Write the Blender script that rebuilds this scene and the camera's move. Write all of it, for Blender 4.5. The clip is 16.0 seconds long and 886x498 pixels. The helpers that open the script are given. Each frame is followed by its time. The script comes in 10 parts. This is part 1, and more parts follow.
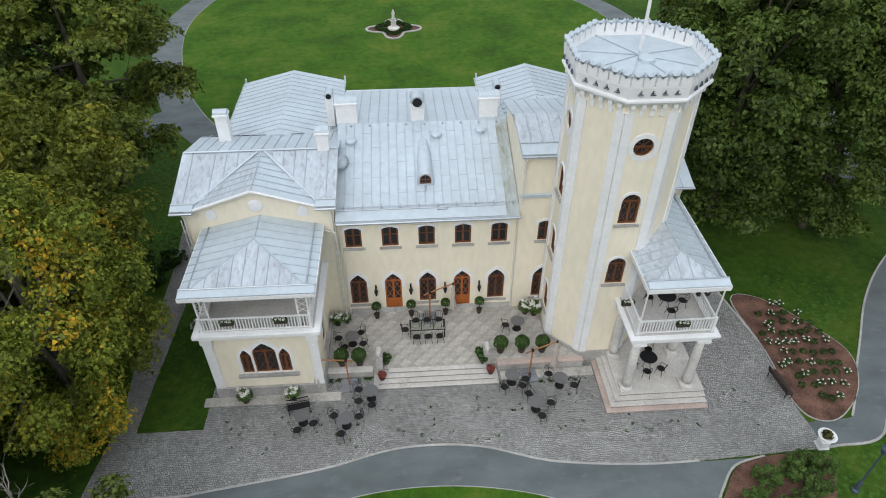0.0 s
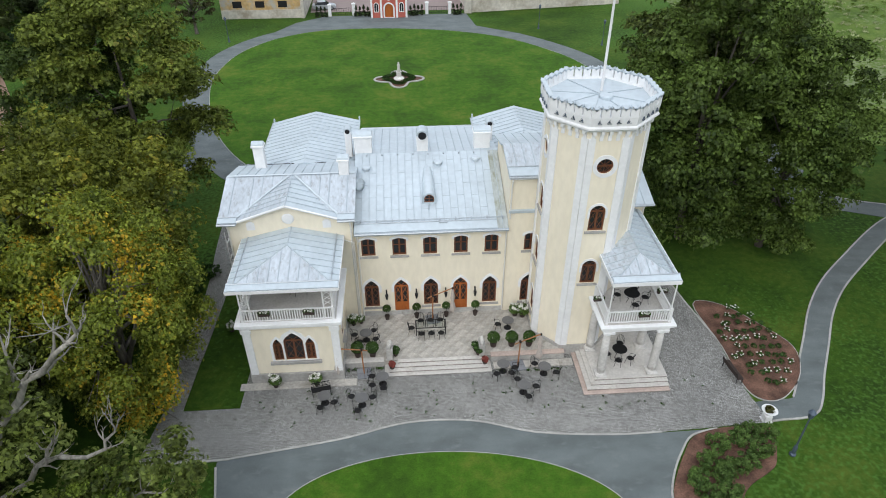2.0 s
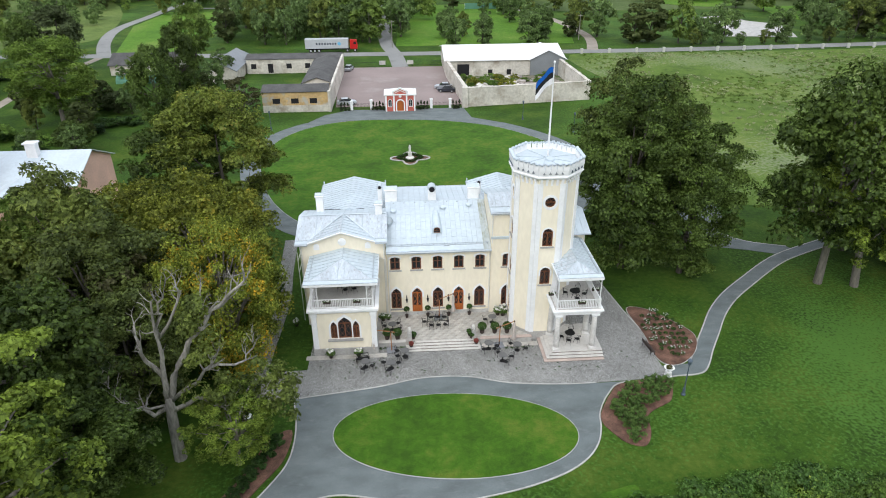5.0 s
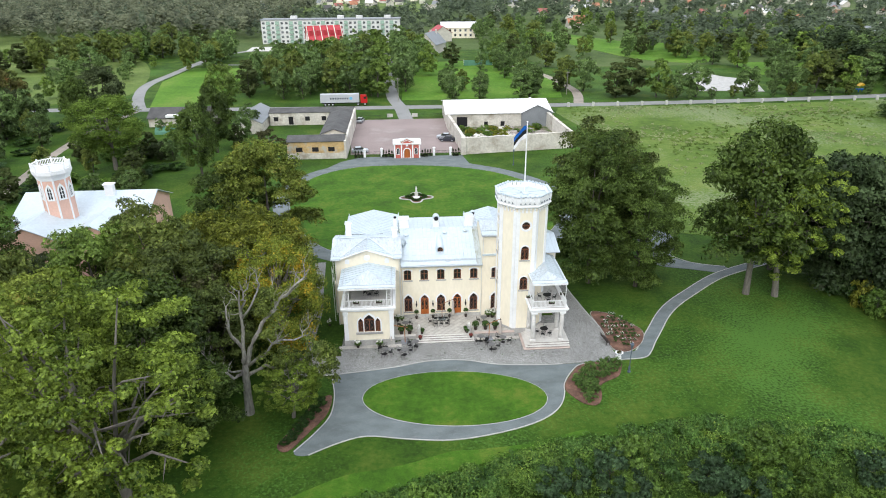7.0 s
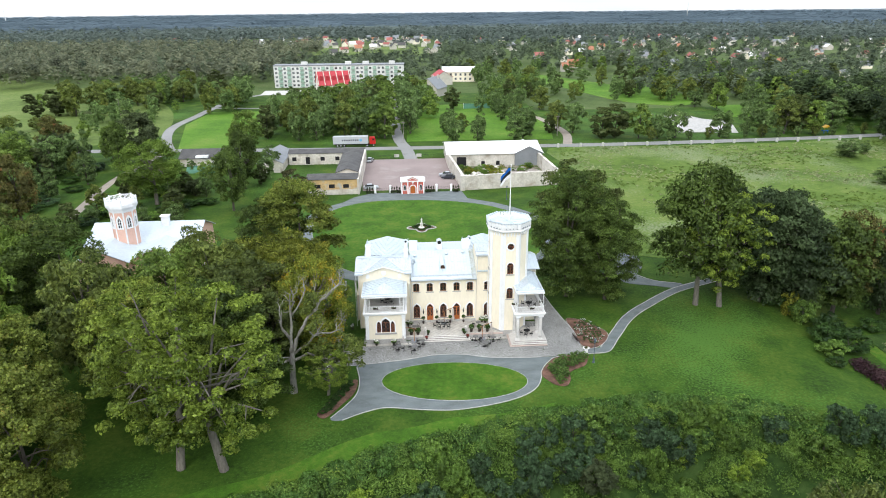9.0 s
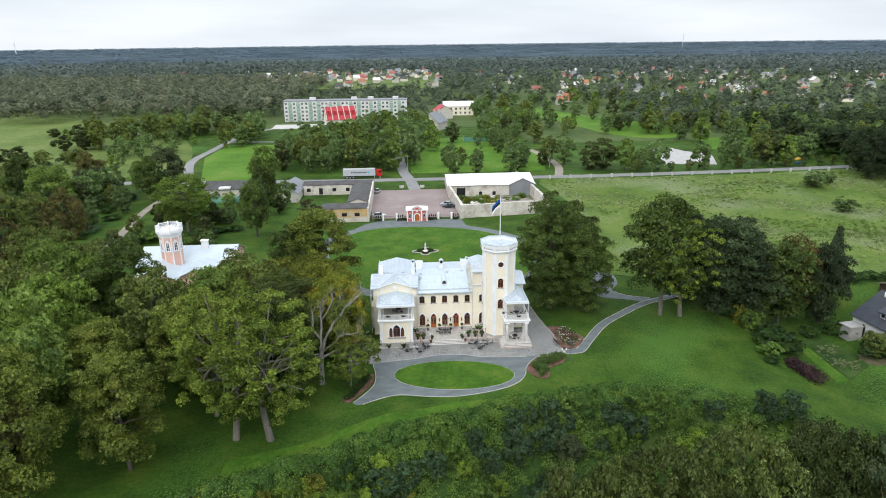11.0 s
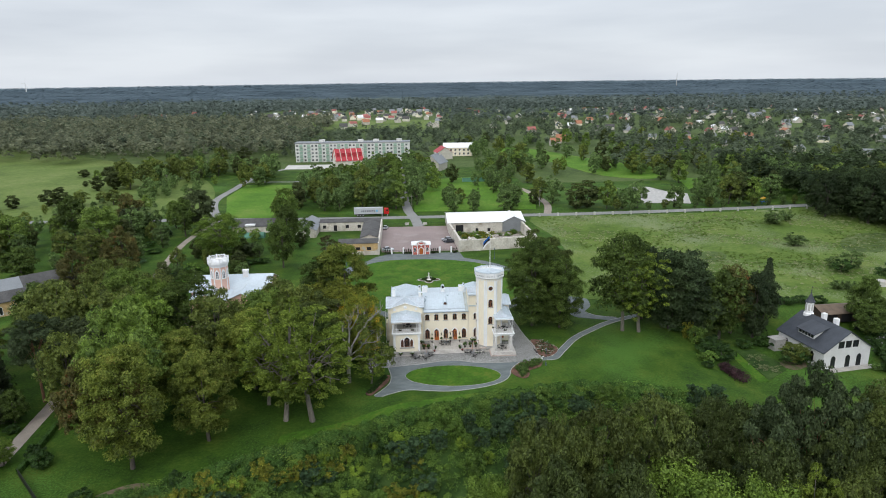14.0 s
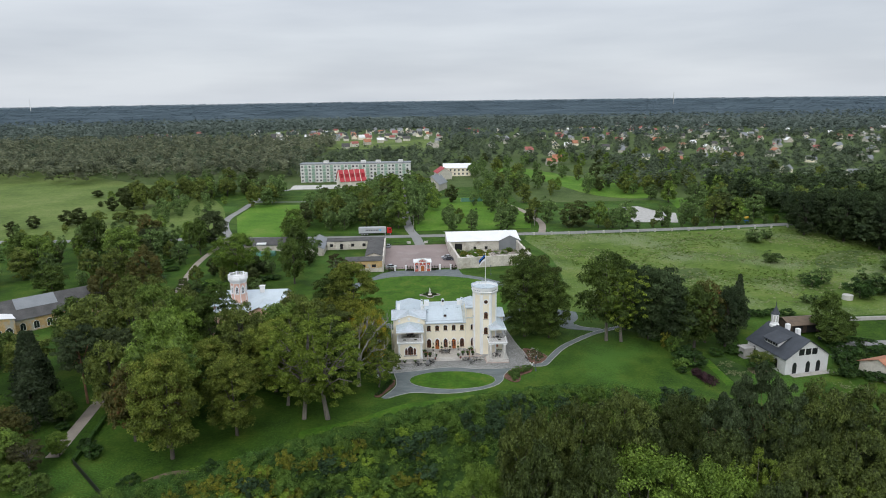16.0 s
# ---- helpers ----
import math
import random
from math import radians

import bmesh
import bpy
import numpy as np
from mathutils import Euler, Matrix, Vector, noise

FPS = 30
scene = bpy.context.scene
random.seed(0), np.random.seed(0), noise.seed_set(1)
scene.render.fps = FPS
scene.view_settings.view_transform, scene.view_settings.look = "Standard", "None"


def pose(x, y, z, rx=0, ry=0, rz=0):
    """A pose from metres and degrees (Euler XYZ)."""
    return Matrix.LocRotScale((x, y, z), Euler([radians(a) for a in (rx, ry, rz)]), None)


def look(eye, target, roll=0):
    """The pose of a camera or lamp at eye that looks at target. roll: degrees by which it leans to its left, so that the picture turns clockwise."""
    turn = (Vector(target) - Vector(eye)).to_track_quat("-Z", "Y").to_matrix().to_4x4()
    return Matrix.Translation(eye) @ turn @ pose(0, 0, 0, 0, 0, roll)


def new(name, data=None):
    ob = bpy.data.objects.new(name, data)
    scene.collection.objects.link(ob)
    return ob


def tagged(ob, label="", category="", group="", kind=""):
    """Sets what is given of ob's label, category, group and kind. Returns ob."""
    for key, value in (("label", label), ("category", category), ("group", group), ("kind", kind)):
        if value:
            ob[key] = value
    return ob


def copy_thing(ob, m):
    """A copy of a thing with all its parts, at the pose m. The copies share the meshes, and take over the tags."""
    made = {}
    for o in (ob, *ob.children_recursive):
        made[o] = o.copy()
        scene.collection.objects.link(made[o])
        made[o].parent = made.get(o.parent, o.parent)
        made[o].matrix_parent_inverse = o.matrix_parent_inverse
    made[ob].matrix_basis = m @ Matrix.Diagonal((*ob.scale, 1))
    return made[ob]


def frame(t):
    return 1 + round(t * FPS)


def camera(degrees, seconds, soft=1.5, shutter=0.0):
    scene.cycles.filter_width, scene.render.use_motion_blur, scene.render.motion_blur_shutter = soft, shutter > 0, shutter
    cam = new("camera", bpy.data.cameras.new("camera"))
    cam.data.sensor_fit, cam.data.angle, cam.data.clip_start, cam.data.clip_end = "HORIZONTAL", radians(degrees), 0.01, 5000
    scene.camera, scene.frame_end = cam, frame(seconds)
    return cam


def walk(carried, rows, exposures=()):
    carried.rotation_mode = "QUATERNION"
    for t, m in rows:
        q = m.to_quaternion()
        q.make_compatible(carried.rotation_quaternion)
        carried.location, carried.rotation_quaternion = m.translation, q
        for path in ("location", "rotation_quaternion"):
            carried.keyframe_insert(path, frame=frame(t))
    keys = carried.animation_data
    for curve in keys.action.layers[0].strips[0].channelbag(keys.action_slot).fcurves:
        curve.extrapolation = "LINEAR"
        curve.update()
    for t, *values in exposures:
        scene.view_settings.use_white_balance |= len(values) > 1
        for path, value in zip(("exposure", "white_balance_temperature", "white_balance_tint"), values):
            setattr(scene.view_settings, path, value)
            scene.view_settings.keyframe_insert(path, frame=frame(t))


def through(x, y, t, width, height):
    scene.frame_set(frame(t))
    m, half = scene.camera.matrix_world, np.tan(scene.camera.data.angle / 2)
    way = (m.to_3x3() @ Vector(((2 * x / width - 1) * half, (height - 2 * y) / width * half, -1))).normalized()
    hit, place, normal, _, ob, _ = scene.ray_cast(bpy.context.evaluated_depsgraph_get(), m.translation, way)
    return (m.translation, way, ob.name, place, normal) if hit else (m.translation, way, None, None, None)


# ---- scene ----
cam = camera(68.99, 16.0, soft=1.0)
PATH = [
    (0, look((-1.546, -30.255, 30.845), (-1.057, -22.570, 24.465), -0.11)),
    (0.5, look((-1.596, -31.606, 31.322), (-1.100, -23.830, 25.055), -0.12)),
    (1, look((-1.708, -33.245, 31.823), (-1.206, -25.353, 25.702), -0.14)),
    (1.5, look((-1.865, -35.198, 32.381), (-1.357, -27.179, 26.429), -0.17)),
    (2, look((-2.057, -37.484, 33.017), (-1.542, -29.331, 27.249), -0.20)),
    (2.5, look((-2.276, -40.111, 33.744), (-1.755, -31.827, 28.168), -0.23)),
    (3, look((-2.519, -43.081, 34.568), (-1.990, -34.669, 29.187), -0.26)),
    (3.5, look((-2.782, -46.383, 35.486), (-2.246, -37.850, 30.300), -0.28)),
    (4, look((-3.063, -50.000, 36.494), (-2.521, -41.353, 31.500), -0.30)),
    (4.5, look((-3.362, -53.905, 37.584), (-2.813, -45.154, 32.776), -0.32)),
    (5, look((-3.674, -58.068, 38.745), (-3.120, -49.220, 34.117), -0.34)),
    (5.5, look((-3.999, -62.450, 39.965), (-3.440, -53.515, 35.508), -0.36)),
    (6, look((-4.332, -67.013, 41.231), (-3.770, -57.999, 36.938), -0.38)),
    (6.5, look((-4.672, -71.718, 42.531), (-4.107, -62.631, 38.393), -0.40)),
    (7, look((-5.013, -76.525, 43.854), (-4.447, -67.373, 39.863), -0.42)),
    (7.5, look((-5.354, -81.398, 45.189), (-4.788, -72.187, 41.338), -0.45)),
    (8, look((-5.692, -86.306, 46.530), (-5.126, -77.042, 42.809), -0.48)),
    (8.5, look((-6.024, -91.224, 47.868), (-5.460, -81.911, 44.271), -0.52)),
    (9, look((-6.349, -96.133, 49.200), (-5.786, -86.775, 45.720), -0.55)),
    (9.5, look((-6.668, -101.020, 50.522), (-6.106, -91.622, 47.152), -0.59)),
    (10, look((-6.980, -105.882, 51.834), (-6.420, -96.447, 48.568), -0.63)),
    (10.5, look((-7.289, -110.720, 53.135), (-6.729, -101.252, 49.969), -0.66)),
    (11, look((-7.597, -115.542, 54.428), (-7.038, -106.042, 51.356), -0.69)),
    (11.5, look((-7.909, -120.356, 55.713), (-7.349, -110.827, 52.732), -0.72)),
    (12, look((-8.228, -125.172, 56.993), (-7.666, -115.616, 54.100), -0.73)),
    (12.5, look((-8.558, -129.994, 58.268), (-7.993, -120.413, 55.460), -0.74)),
    (13, look((-8.898, -134.817, 59.537), (-8.331, -125.212, 56.812), -0.74)),
    (13.5, look((-9.248, -139.621, 60.795), (-8.677, -129.994, 58.152), -0.72)),
    (14, look((-9.599, -144.359, 62.036), (-9.025, -134.711, 59.471), -0.70)),
    (14.5, look((-9.938, -148.955, 63.245), (-9.361, -139.286, 60.756), -0.69)),
    (15, look((-10.240, -153.286, 64.404), (-9.661, -143.600, 61.984), -0.68)),
    (15.5, look((-10.470, -157.176, 65.484), (-9.889, -147.476, 63.125), -0.70)),
    (16, look((-10.574, -160.381, 66.450), (-9.991, -150.670, 64.138), -0.77)),
]
walk(cam, PATH, [(0.0, -0.11), (1.0, -0.02), (3.5, 0.17), (7.0, 0.59), (9.0, 0.69), (11.5, 0.33), (12.5, 0.25), (16.0, -0.02)])

# ---- sky and light: a bright, closed, cloudy sky ----
world = bpy.data.worlds.new("overcast_sky")
scene.world = world
world.use_nodes = True
wn, wl = world.node_tree.nodes, world.node_tree.links
wn.clear()
w_out = wn.new("ShaderNodeOutputWorld")
w_bg = wn.new("ShaderNodeBackground")
w_sky = wn.new("ShaderNodeTexSky")
w_sky.sky_type = "NISHITA"
w_sky.sun_disc = False
w_sky.sun_elevation = radians(39)
w_sky.sun_rotation = radians(200)
w_tc = wn.new("ShaderNodeTexCoord")
w_sep = wn.new("ShaderNodeSeparateXYZ")
w_map = wn.new("ShaderNodeMapping")
w_map.inputs["Scale"].default_value = (1.0, 1.0, 7.0)
w_noise = wn.new("ShaderNodeTexNoise")
w_noise.inputs["Scale"].default_value = 2.6
w_noise.inputs["Detail"].default_value = 6.0
w_noise.inputs["Roughness"].default_value = 0.47
w_ramp = wn.new("ShaderNodeValToRGB")
w_ramp.color_ramp.elements[0].position = 0.36
w_ramp.color_ramp.elements[0].color = (6.45, 6.95, 7.7, 1)
w_ramp.color_ramp.elements[1].position = 0.66
w_ramp.color_ramp.elements[1].color = (7.85, 8.35, 9.0, 1)
# clouds are brighter overhead than at the horizon
w_lift = wn.new("ShaderNodeMapRange")
w_lift.inputs["From Min"].default_value = 0.1
w_lift.inputs["From Max"].default_value = 0.9
w_lift.inputs["To Min"].default_value = 0.93
w_lift.inputs["To Max"].default_value = 1.65
w_mul = wn.new("ShaderNodeVectorMath")
w_mul.operation = "SCALE"
w_mix = wn.new("ShaderNodeMix")
w_mix.data_type = "RGBA"
w_mix.inputs["Factor"].default_value = 0.93
w_bg.inputs["Strength"].default_value = 0.1
wl.new(w_tc.outputs["Generated"], w_map.inputs["Vector"])
wl.new(w_map.outputs["Vector"], w_noise.inputs["Vector"])
wl.new(w_noise.outputs["Fac"], w_ramp.inputs["Fac"])
wl.new(w_tc.outputs["Generated"], w_sep.inputs["Vector"])
wl.new(w_sep.outputs["Z"], w_lift.inputs["Value"])
wl.new(w_ramp.outputs["Color"], w_mul.inputs[0])
wl.new(w_lift.outputs["Result"], w_mul.inputs["Scale"])
wl.new(w_sky.outputs["Color"], w_mix.inputs["A"])
wl.new(w_mul.outputs["Vector"], w_mix.inputs["B"])
wl.new(w_mix.outputs["Result"], w_bg.inputs["Color"])
wl.new(w_bg.outputs["Background"], w_out.inputs["Surface"])

sun = new("sun", bpy.data.lights.new("sun", "SUN"))
sun.data.energy = 1.15
sun.data.angle = radians(35)
sun.data.color = (1.0, 0.97, 0.92)
sun.matrix_world = look((-30, -75, 66), (0, 0, 0))
scene.view_settings.exposure = 0.0

# ---- materials ----


def ramp_set(node, stops):
    els = node.color_ramp.elements
    while len(els) > len(stops):
        els.remove(els[-1])
    while len(els) < len(stops):
        els.new(0.5)
    for el, (pos, col) in zip(els, stops):
        el.position = pos
        el.color = (*col, 1)


def scaled(c, k):
    return tuple(min(1.0, v * k) for v in c)


def surface(name, col, rough=0.7, metal=0.0, fine=8.0, coarse=0.6, var=0.18, bump=0.15, bump_scale=30.0, stain=None,
            stain_pos=(0.62, 0.75), stain_scale=1.2, per="", per_var=0.2, spec=0.4, stretch=(1, 1, 1), trans=0.0):
    """A surface with colour variation at two scales, optional stains with a shape of their own, and fine relief."""
    m = bpy.data.materials.new(name)
    m.use_nodes = True
    n, l = m.node_tree.nodes, m.node_tree.links
    b = n["Principled BSDF"]
    tc = n.new("ShaderNodeTexCoord")
    mp = n.new("ShaderNodeMapping")
    mp.inputs["Scale"].default_value = stretch
    l.new(tc.outputs["Object"], mp.inputs["Vector"])
    n1 = n.new("ShaderNodeTexNoise")
    n1.inputs["Scale"].default_value = fine
    n1.inputs["Detail"].default_value = 5
    n2 = n.new("ShaderNodeTexNoise")
    n2.inputs["Scale"].default_value = coarse
    n2.inputs["Detail"].default_value = 3
    l.new(mp.outputs["Vector"], n1.inputs["Vector"])
    l.new(mp.outputs["Vector"], n2.inputs["Vector"])
    r1 = n.new("ShaderNodeValToRGB")
    ramp_set(r1, [(0.3, scaled(col, 1 - var)), (0.7, scaled(col, 1 + var))])
    l.new(n1.outputs["Fac"], r1.inputs["Fac"])
    mr = n.new("ShaderNodeMapRange")
    mr.inputs["From Min"].default_value, mr.inputs["From Max"].default_value = 0.3, 0.7
    mr.inputs["To Min"].default_value, mr.inputs["To Max"].default_value = 1 - var, 1 + var
    l.new(n2.outputs["Fac"], mr.inputs["Value"])
    mul = n.new("ShaderNodeVectorMath")
    mul.operation = "SCALE"
    l.new(r1.outputs["Color"], mul.inputs[0])
    l.new(mr.outputs["Result"], mul.inputs["Scale"])
    out = mul.outputs["Vector"]
    if per:
        src = n.new("ShaderNodeObjectInfo") if per == "object" else n.new("ShaderNodeNewGeometry")
        val = src.outputs["Random"] if per == "object" else src.outputs["Random Per Island"]
        m3 = n.new("ShaderNodeMapRange")
        m3.inputs["To Min"].default_value, m3.inputs["To Max"].default_value = 1 - per_var, 1 + per_var
        l.new(val, m3.inputs["Value"])
        s3 = n.new("ShaderNodeVectorMath")
        s3.operation = "SCALE"
        l.new(out, s3.inputs[0])
        l.new(m3.outputs["Result"], s3.inputs["Scale"])
        out = s3.outputs["Vector"]
    if stain:
        n4 = n.new("ShaderNodeTexNoise")
        n4.inputs["Scale"].default_value = stain_scale
        n4.inputs["Detail"].default_value = 8
        n4.inputs["Roughness"].default_value = 0.65
        l.new(mp.outputs["Vector"], n4.inputs["Vector"])
        r4 = n.new("ShaderNodeValToRGB")
        ramp_set(r4, [(stain_pos[0], (0, 0, 0)), (stain_pos[1], (1, 1, 1))])
        l.new(n4.outputs["Fac"], r4.inputs["Fac"])
        mx = n.new("ShaderNodeMix")
        mx.data_type = "RGBA"
        mx.inputs["B"].default_value = (*stain, 1)
        l.new(r4.outputs["Color"], mx.inputs["Factor"])
        l.new(out, mx.inputs["A"])
        out = mx.outputs["Result"]
    l.new(out, b.inputs["Base Color"])
    b.inputs["Roughness"].default_value = rough
    b.inputs["Metallic"].default_value = metal
    b.inputs["Specular IOR Level"].default_value = spec
    if trans:
        b.inputs["Transmission Weight"].default_value = trans
    if bump:
        nb = n.new("ShaderNodeTexNoise")
        nb.inputs["Scale"].default_value = bump_scale
        nb.inputs["Detail"].default_value = 4
        l.new(mp.outputs["Vector"], nb.inputs["Vector"])
        bp = n.new("ShaderNodeBump")
        bp.inputs["Strength"].default_value = bump
        bp.inputs["Distance"].default_value = 0.02
        l.new(nb.outputs["Fac"], bp.inputs["Height"])
        l.new(bp.outputs["Normal"], b.inputs["Normal"])
    return m


def leafage(name, dark, light, accent=None, accent_at=0.8, patch=0.25, light_at=0.75, leaf_var=0.45, cell=0.0, gap=0.66, through=0.22):
    """Foliage: each leaf spray has its own tone, larger patches differ too, and some light comes through.
    With a cell size the sprays break up into single leaves, each with its own tone and tilt, and gaps between them."""
    m = bpy.data.materials.new(name)
    m.use_nodes = True
    n, l = m.node_tree.nodes, m.node_tree.links
    n.clear()
    dark, light = (dark[0] * 1.03, *dark[1:]), (light[0] * 1.03, *light[1:])
    out = n.new("ShaderNodeOutputMaterial")
    geo = n.new("ShaderNodeNewGeometry")
    info = n.new("ShaderNodeObjectInfo")
    tc = n.new("ShaderNodeTexCoord")
    nz = n.new("ShaderNodeTexNoise")
    nz.inputs["Scale"].default_value = patch
    nz.inputs["Detail"].default_value = 3
    l.new(tc.outputs["Object"], nz.inputs["Vector"])
    add = n.new("ShaderNodeMath")
    add.operation = "MULTIPLY_ADD"
    add.inputs[1].default_value = leaf_var
    l.new(geo.outputs["Random Per Island"], add.inputs[0])
    spread = n.new("ShaderNodeMapRange")
    spread.inputs["From Min"].default_value, spread.inputs["From Max"].default_value = 0.3, 0.7
    spread.inputs["To Min"].default_value, spread.inputs["To Max"].default_value = 0.0, 1.0 - leaf_var
    l.new(nz.outputs["Fac"], spread.inputs["Value"])
    l.new(spread.outputs["Result"], add.inputs[2])
    rp = n.new("ShaderNodeValToRGB")
    stops = [(0.1, scaled(dark, 0.72)), (light_at if accent else 0.95, light)]
    if accent:
        stops.append((accent_at, accent))
    ramp_set(rp, stops)
    l.new(add.outputs["Value"], rp.inputs["Fac"])
    tone = n.new("ShaderNodeMapRange")
    tone.inputs["To Min"].default_value, tone.inputs["To Max"].default_value = 0.8, 1.22
    l.new(info.outputs["Random"], tone.inputs["Value"])
    sc = n.new("ShaderNodeVectorMath")
    sc.operation = "SCALE"
    l.new(rp.outputs["Color"], sc.inputs[0])
    l.new(tone.outputs["Result"], sc.inputs["Scale"])
    col = sc.outputs["Vector"]
    df = n.new("ShaderNodeBsdfDiffuse")
    tr = n.new("ShaderNodeBsdfTranslucent")
    gl = n.new("ShaderNodeBsdfGlossy")
    gl.inputs["Roughness"].default_value = 0.5
    gl.inputs["Color"].default_value = (0.5, 0.55, 0.5, 1)
    mx = n.new("ShaderNodeMixShader")
    mx.inputs["Fac"].default_value = through
    mg = n.new("ShaderNodeMixShader")
    mg.inputs["Fac"].default_value = 0.025
    last = mg.outputs["Shader"]
    if cell:
        vo = n.new("ShaderNodeTexVoronoi")
        vo.inputs["Scale"].default_value = 1.0 / cell
        l.new(tc.outputs["Object"], vo.inputs["Vector"])
        parts = n.new("ShaderNodeSeparateColor")
        l.new(vo.outputs["Color"], parts.inputs["Color"])
        lt = n.new("ShaderNodeMapRange")
        lt.inputs["To Min"].default_value, lt.inputs["To Max"].default_value = 0.62, 1.5
        l.new(parts.outputs["Red"], lt.inputs["Value"])
        s2 = n.new("ShaderNodeVectorMath")
        s2.operation = "SCALE"
        l.new(col, s2.inputs[0])
        l.new(lt.outputs["Result"], s2.inputs["Scale"])
        col = s2.outputs["Vector"]
        tilt = n.new("ShaderNodeVectorMath")
        tilt.operation = "MULTIPLY_ADD"
        tilt.inputs[1].default_value = (0.9, 0.9, 0.9)
        mid_ = n.new("ShaderNodeVectorMath")
        mid_.operation = "SUBTRACT"
        mid_.inputs[1].default_value = (0.5, 0.5, 0.42)
        l.new(vo.outputs["Color"], mid_.inputs[0])
        l.new(mid_.outputs["Vector"], tilt.inputs[0])
        l.new(geo.outputs["Normal"], tilt.inputs[2])
        nn = n.new("ShaderNodeVectorMath")
        nn.operation = "NORMALIZE"
        l.new(tilt.outputs["Vector"], nn.inputs[0])
        for sh in (df, tr):
            l.new(nn.outputs["Vector"], sh.inputs["Normal"])
        th = n.new("ShaderNodeMath")
        th.operation = "GREATER_THAN"
        th.inputs[1].default_value = gap
        l.new(vo.outputs["Distance"], th.inputs[0])
        clear = n.new("ShaderNodeBsdfTransparent")
        cut = n.new("ShaderNodeMixShader")
        l.new(th.outputs["Value"], cut.inputs["Fac"])
        l.new(mg.outputs["Shader"], cut.inputs[1])
        l.new(clear.outputs["BSDF"], cut.inputs[2])
        last = cut.outputs["Shader"]
    l.new(col, df.inputs["Color"])
    l.new(col, tr.inputs["Color"])
    l.new(df.outputs["BSDF"], mx.inputs[1])
    l.new(tr.outputs["BSDF"], mx.inputs[2])
    l.new(mx.outputs["Shader"], mg.inputs[1])
    l.new(gl.outputs["BSDF"], mg.inputs[2])
    l.new(last, out.inputs["Surface"])
    return m


def paving(name, col, joint, size, rough=0.75, bump=0.6, cell_var=0.25, stain=None):
    """Small stone setts: a cell pattern with joints, for stones too small to tell apart."""
    m = surface(name, col, rough, fine=3.0, coarse=0.25, var=0.14, bump=0, stain=stain, stain_pos=(0.63, 0.72), stain_scale=1.7)
    n, l = m.node_tree.nodes, m.node_tree.links
    b = n["Principled BSDF"]
    old = b.inputs["Base Color"].links[0].from_socket
    tc = n.new("ShaderNodeTexCoord")
    br = n.new("ShaderNodeTexBrick")
    br.inputs["Scale"].default_value = 1.0
    br.inputs["Brick Width"].default_value = size
    br.inputs["Row Height"].default_value = size
    br.inputs["Mortar Size"].default_value = size * 0.14
    br.inputs["Mortar Smooth"].default_value = 0.4
    br.inputs["Color1"].default_value = (1 - cell_var,) * 3 + (1,)
    br.inputs["Color2"].default_value = (1 + cell_var,) * 3 + (1,)
    br.inputs["Mortar"].default_value = (*joint, 1)
    wob = n.new("ShaderNodeTexNoise")
    wob.inputs["Scale"].default_value = 0.6
    wv = n.new("ShaderNodeVectorMath")
    wv.operation = "MULTIPLY_ADD"
    wv.inputs[1].default_value = (0.7, 0.7, 0)
    l.new(tc.outputs["Object"], wob.inputs["Vector"])
    l.new(wob.outputs["Color"], wv.inputs[0])
    l.new(tc.outputs["Object"], wv.inputs[2])
    wob2 = n.new("ShaderNodeTexNoise")
    wob2.inputs["Scale"].default_value = 5.5
    wob2.inputs["Detail"].default_value = 1
    l.new(tc.outputs["Object"], wob2.inputs["Vector"])
    wv2 = n.new("ShaderNodeVectorMath")
    wv2.operation = "MULTIPLY_ADD"
    wv2.inputs[1].default_value = (size * 1.0, size * 1.0, 0)
    l.new(wob2.outputs["Color"], wv2.inputs[0])
    l.new(wv.outputs["Vector"], wv2.inputs[2])
    l.new(wv2.outputs["Vector"], br.inputs["Vector"])
    mm = n.new("ShaderNodeVectorMath")
    mm.operation = "MULTIPLY"
    l.new(old, mm.inputs[0])
    l.new(br.outputs["Color"], mm.inputs[1])
    l.new(mm.outputs["Vector"], b.inputs["Base Color"])
    inv = n.new("ShaderNodeMath")
    inv.operation = "SUBTRACT"
    inv.inputs[0].default_value = 1.0
    l.new(br.outputs["Fac"], inv.inputs[1])
    bp = n.new("ShaderNodeBump")
    bp.inputs["Strength"].default_value = bump
    bp.inputs["Distance"].default_value = 0.015
    l.new(inv.outputs["Value"], bp.inputs["Height"])
    l.new(bp.outputs["Normal"], b.inputs["Normal"])
    return m


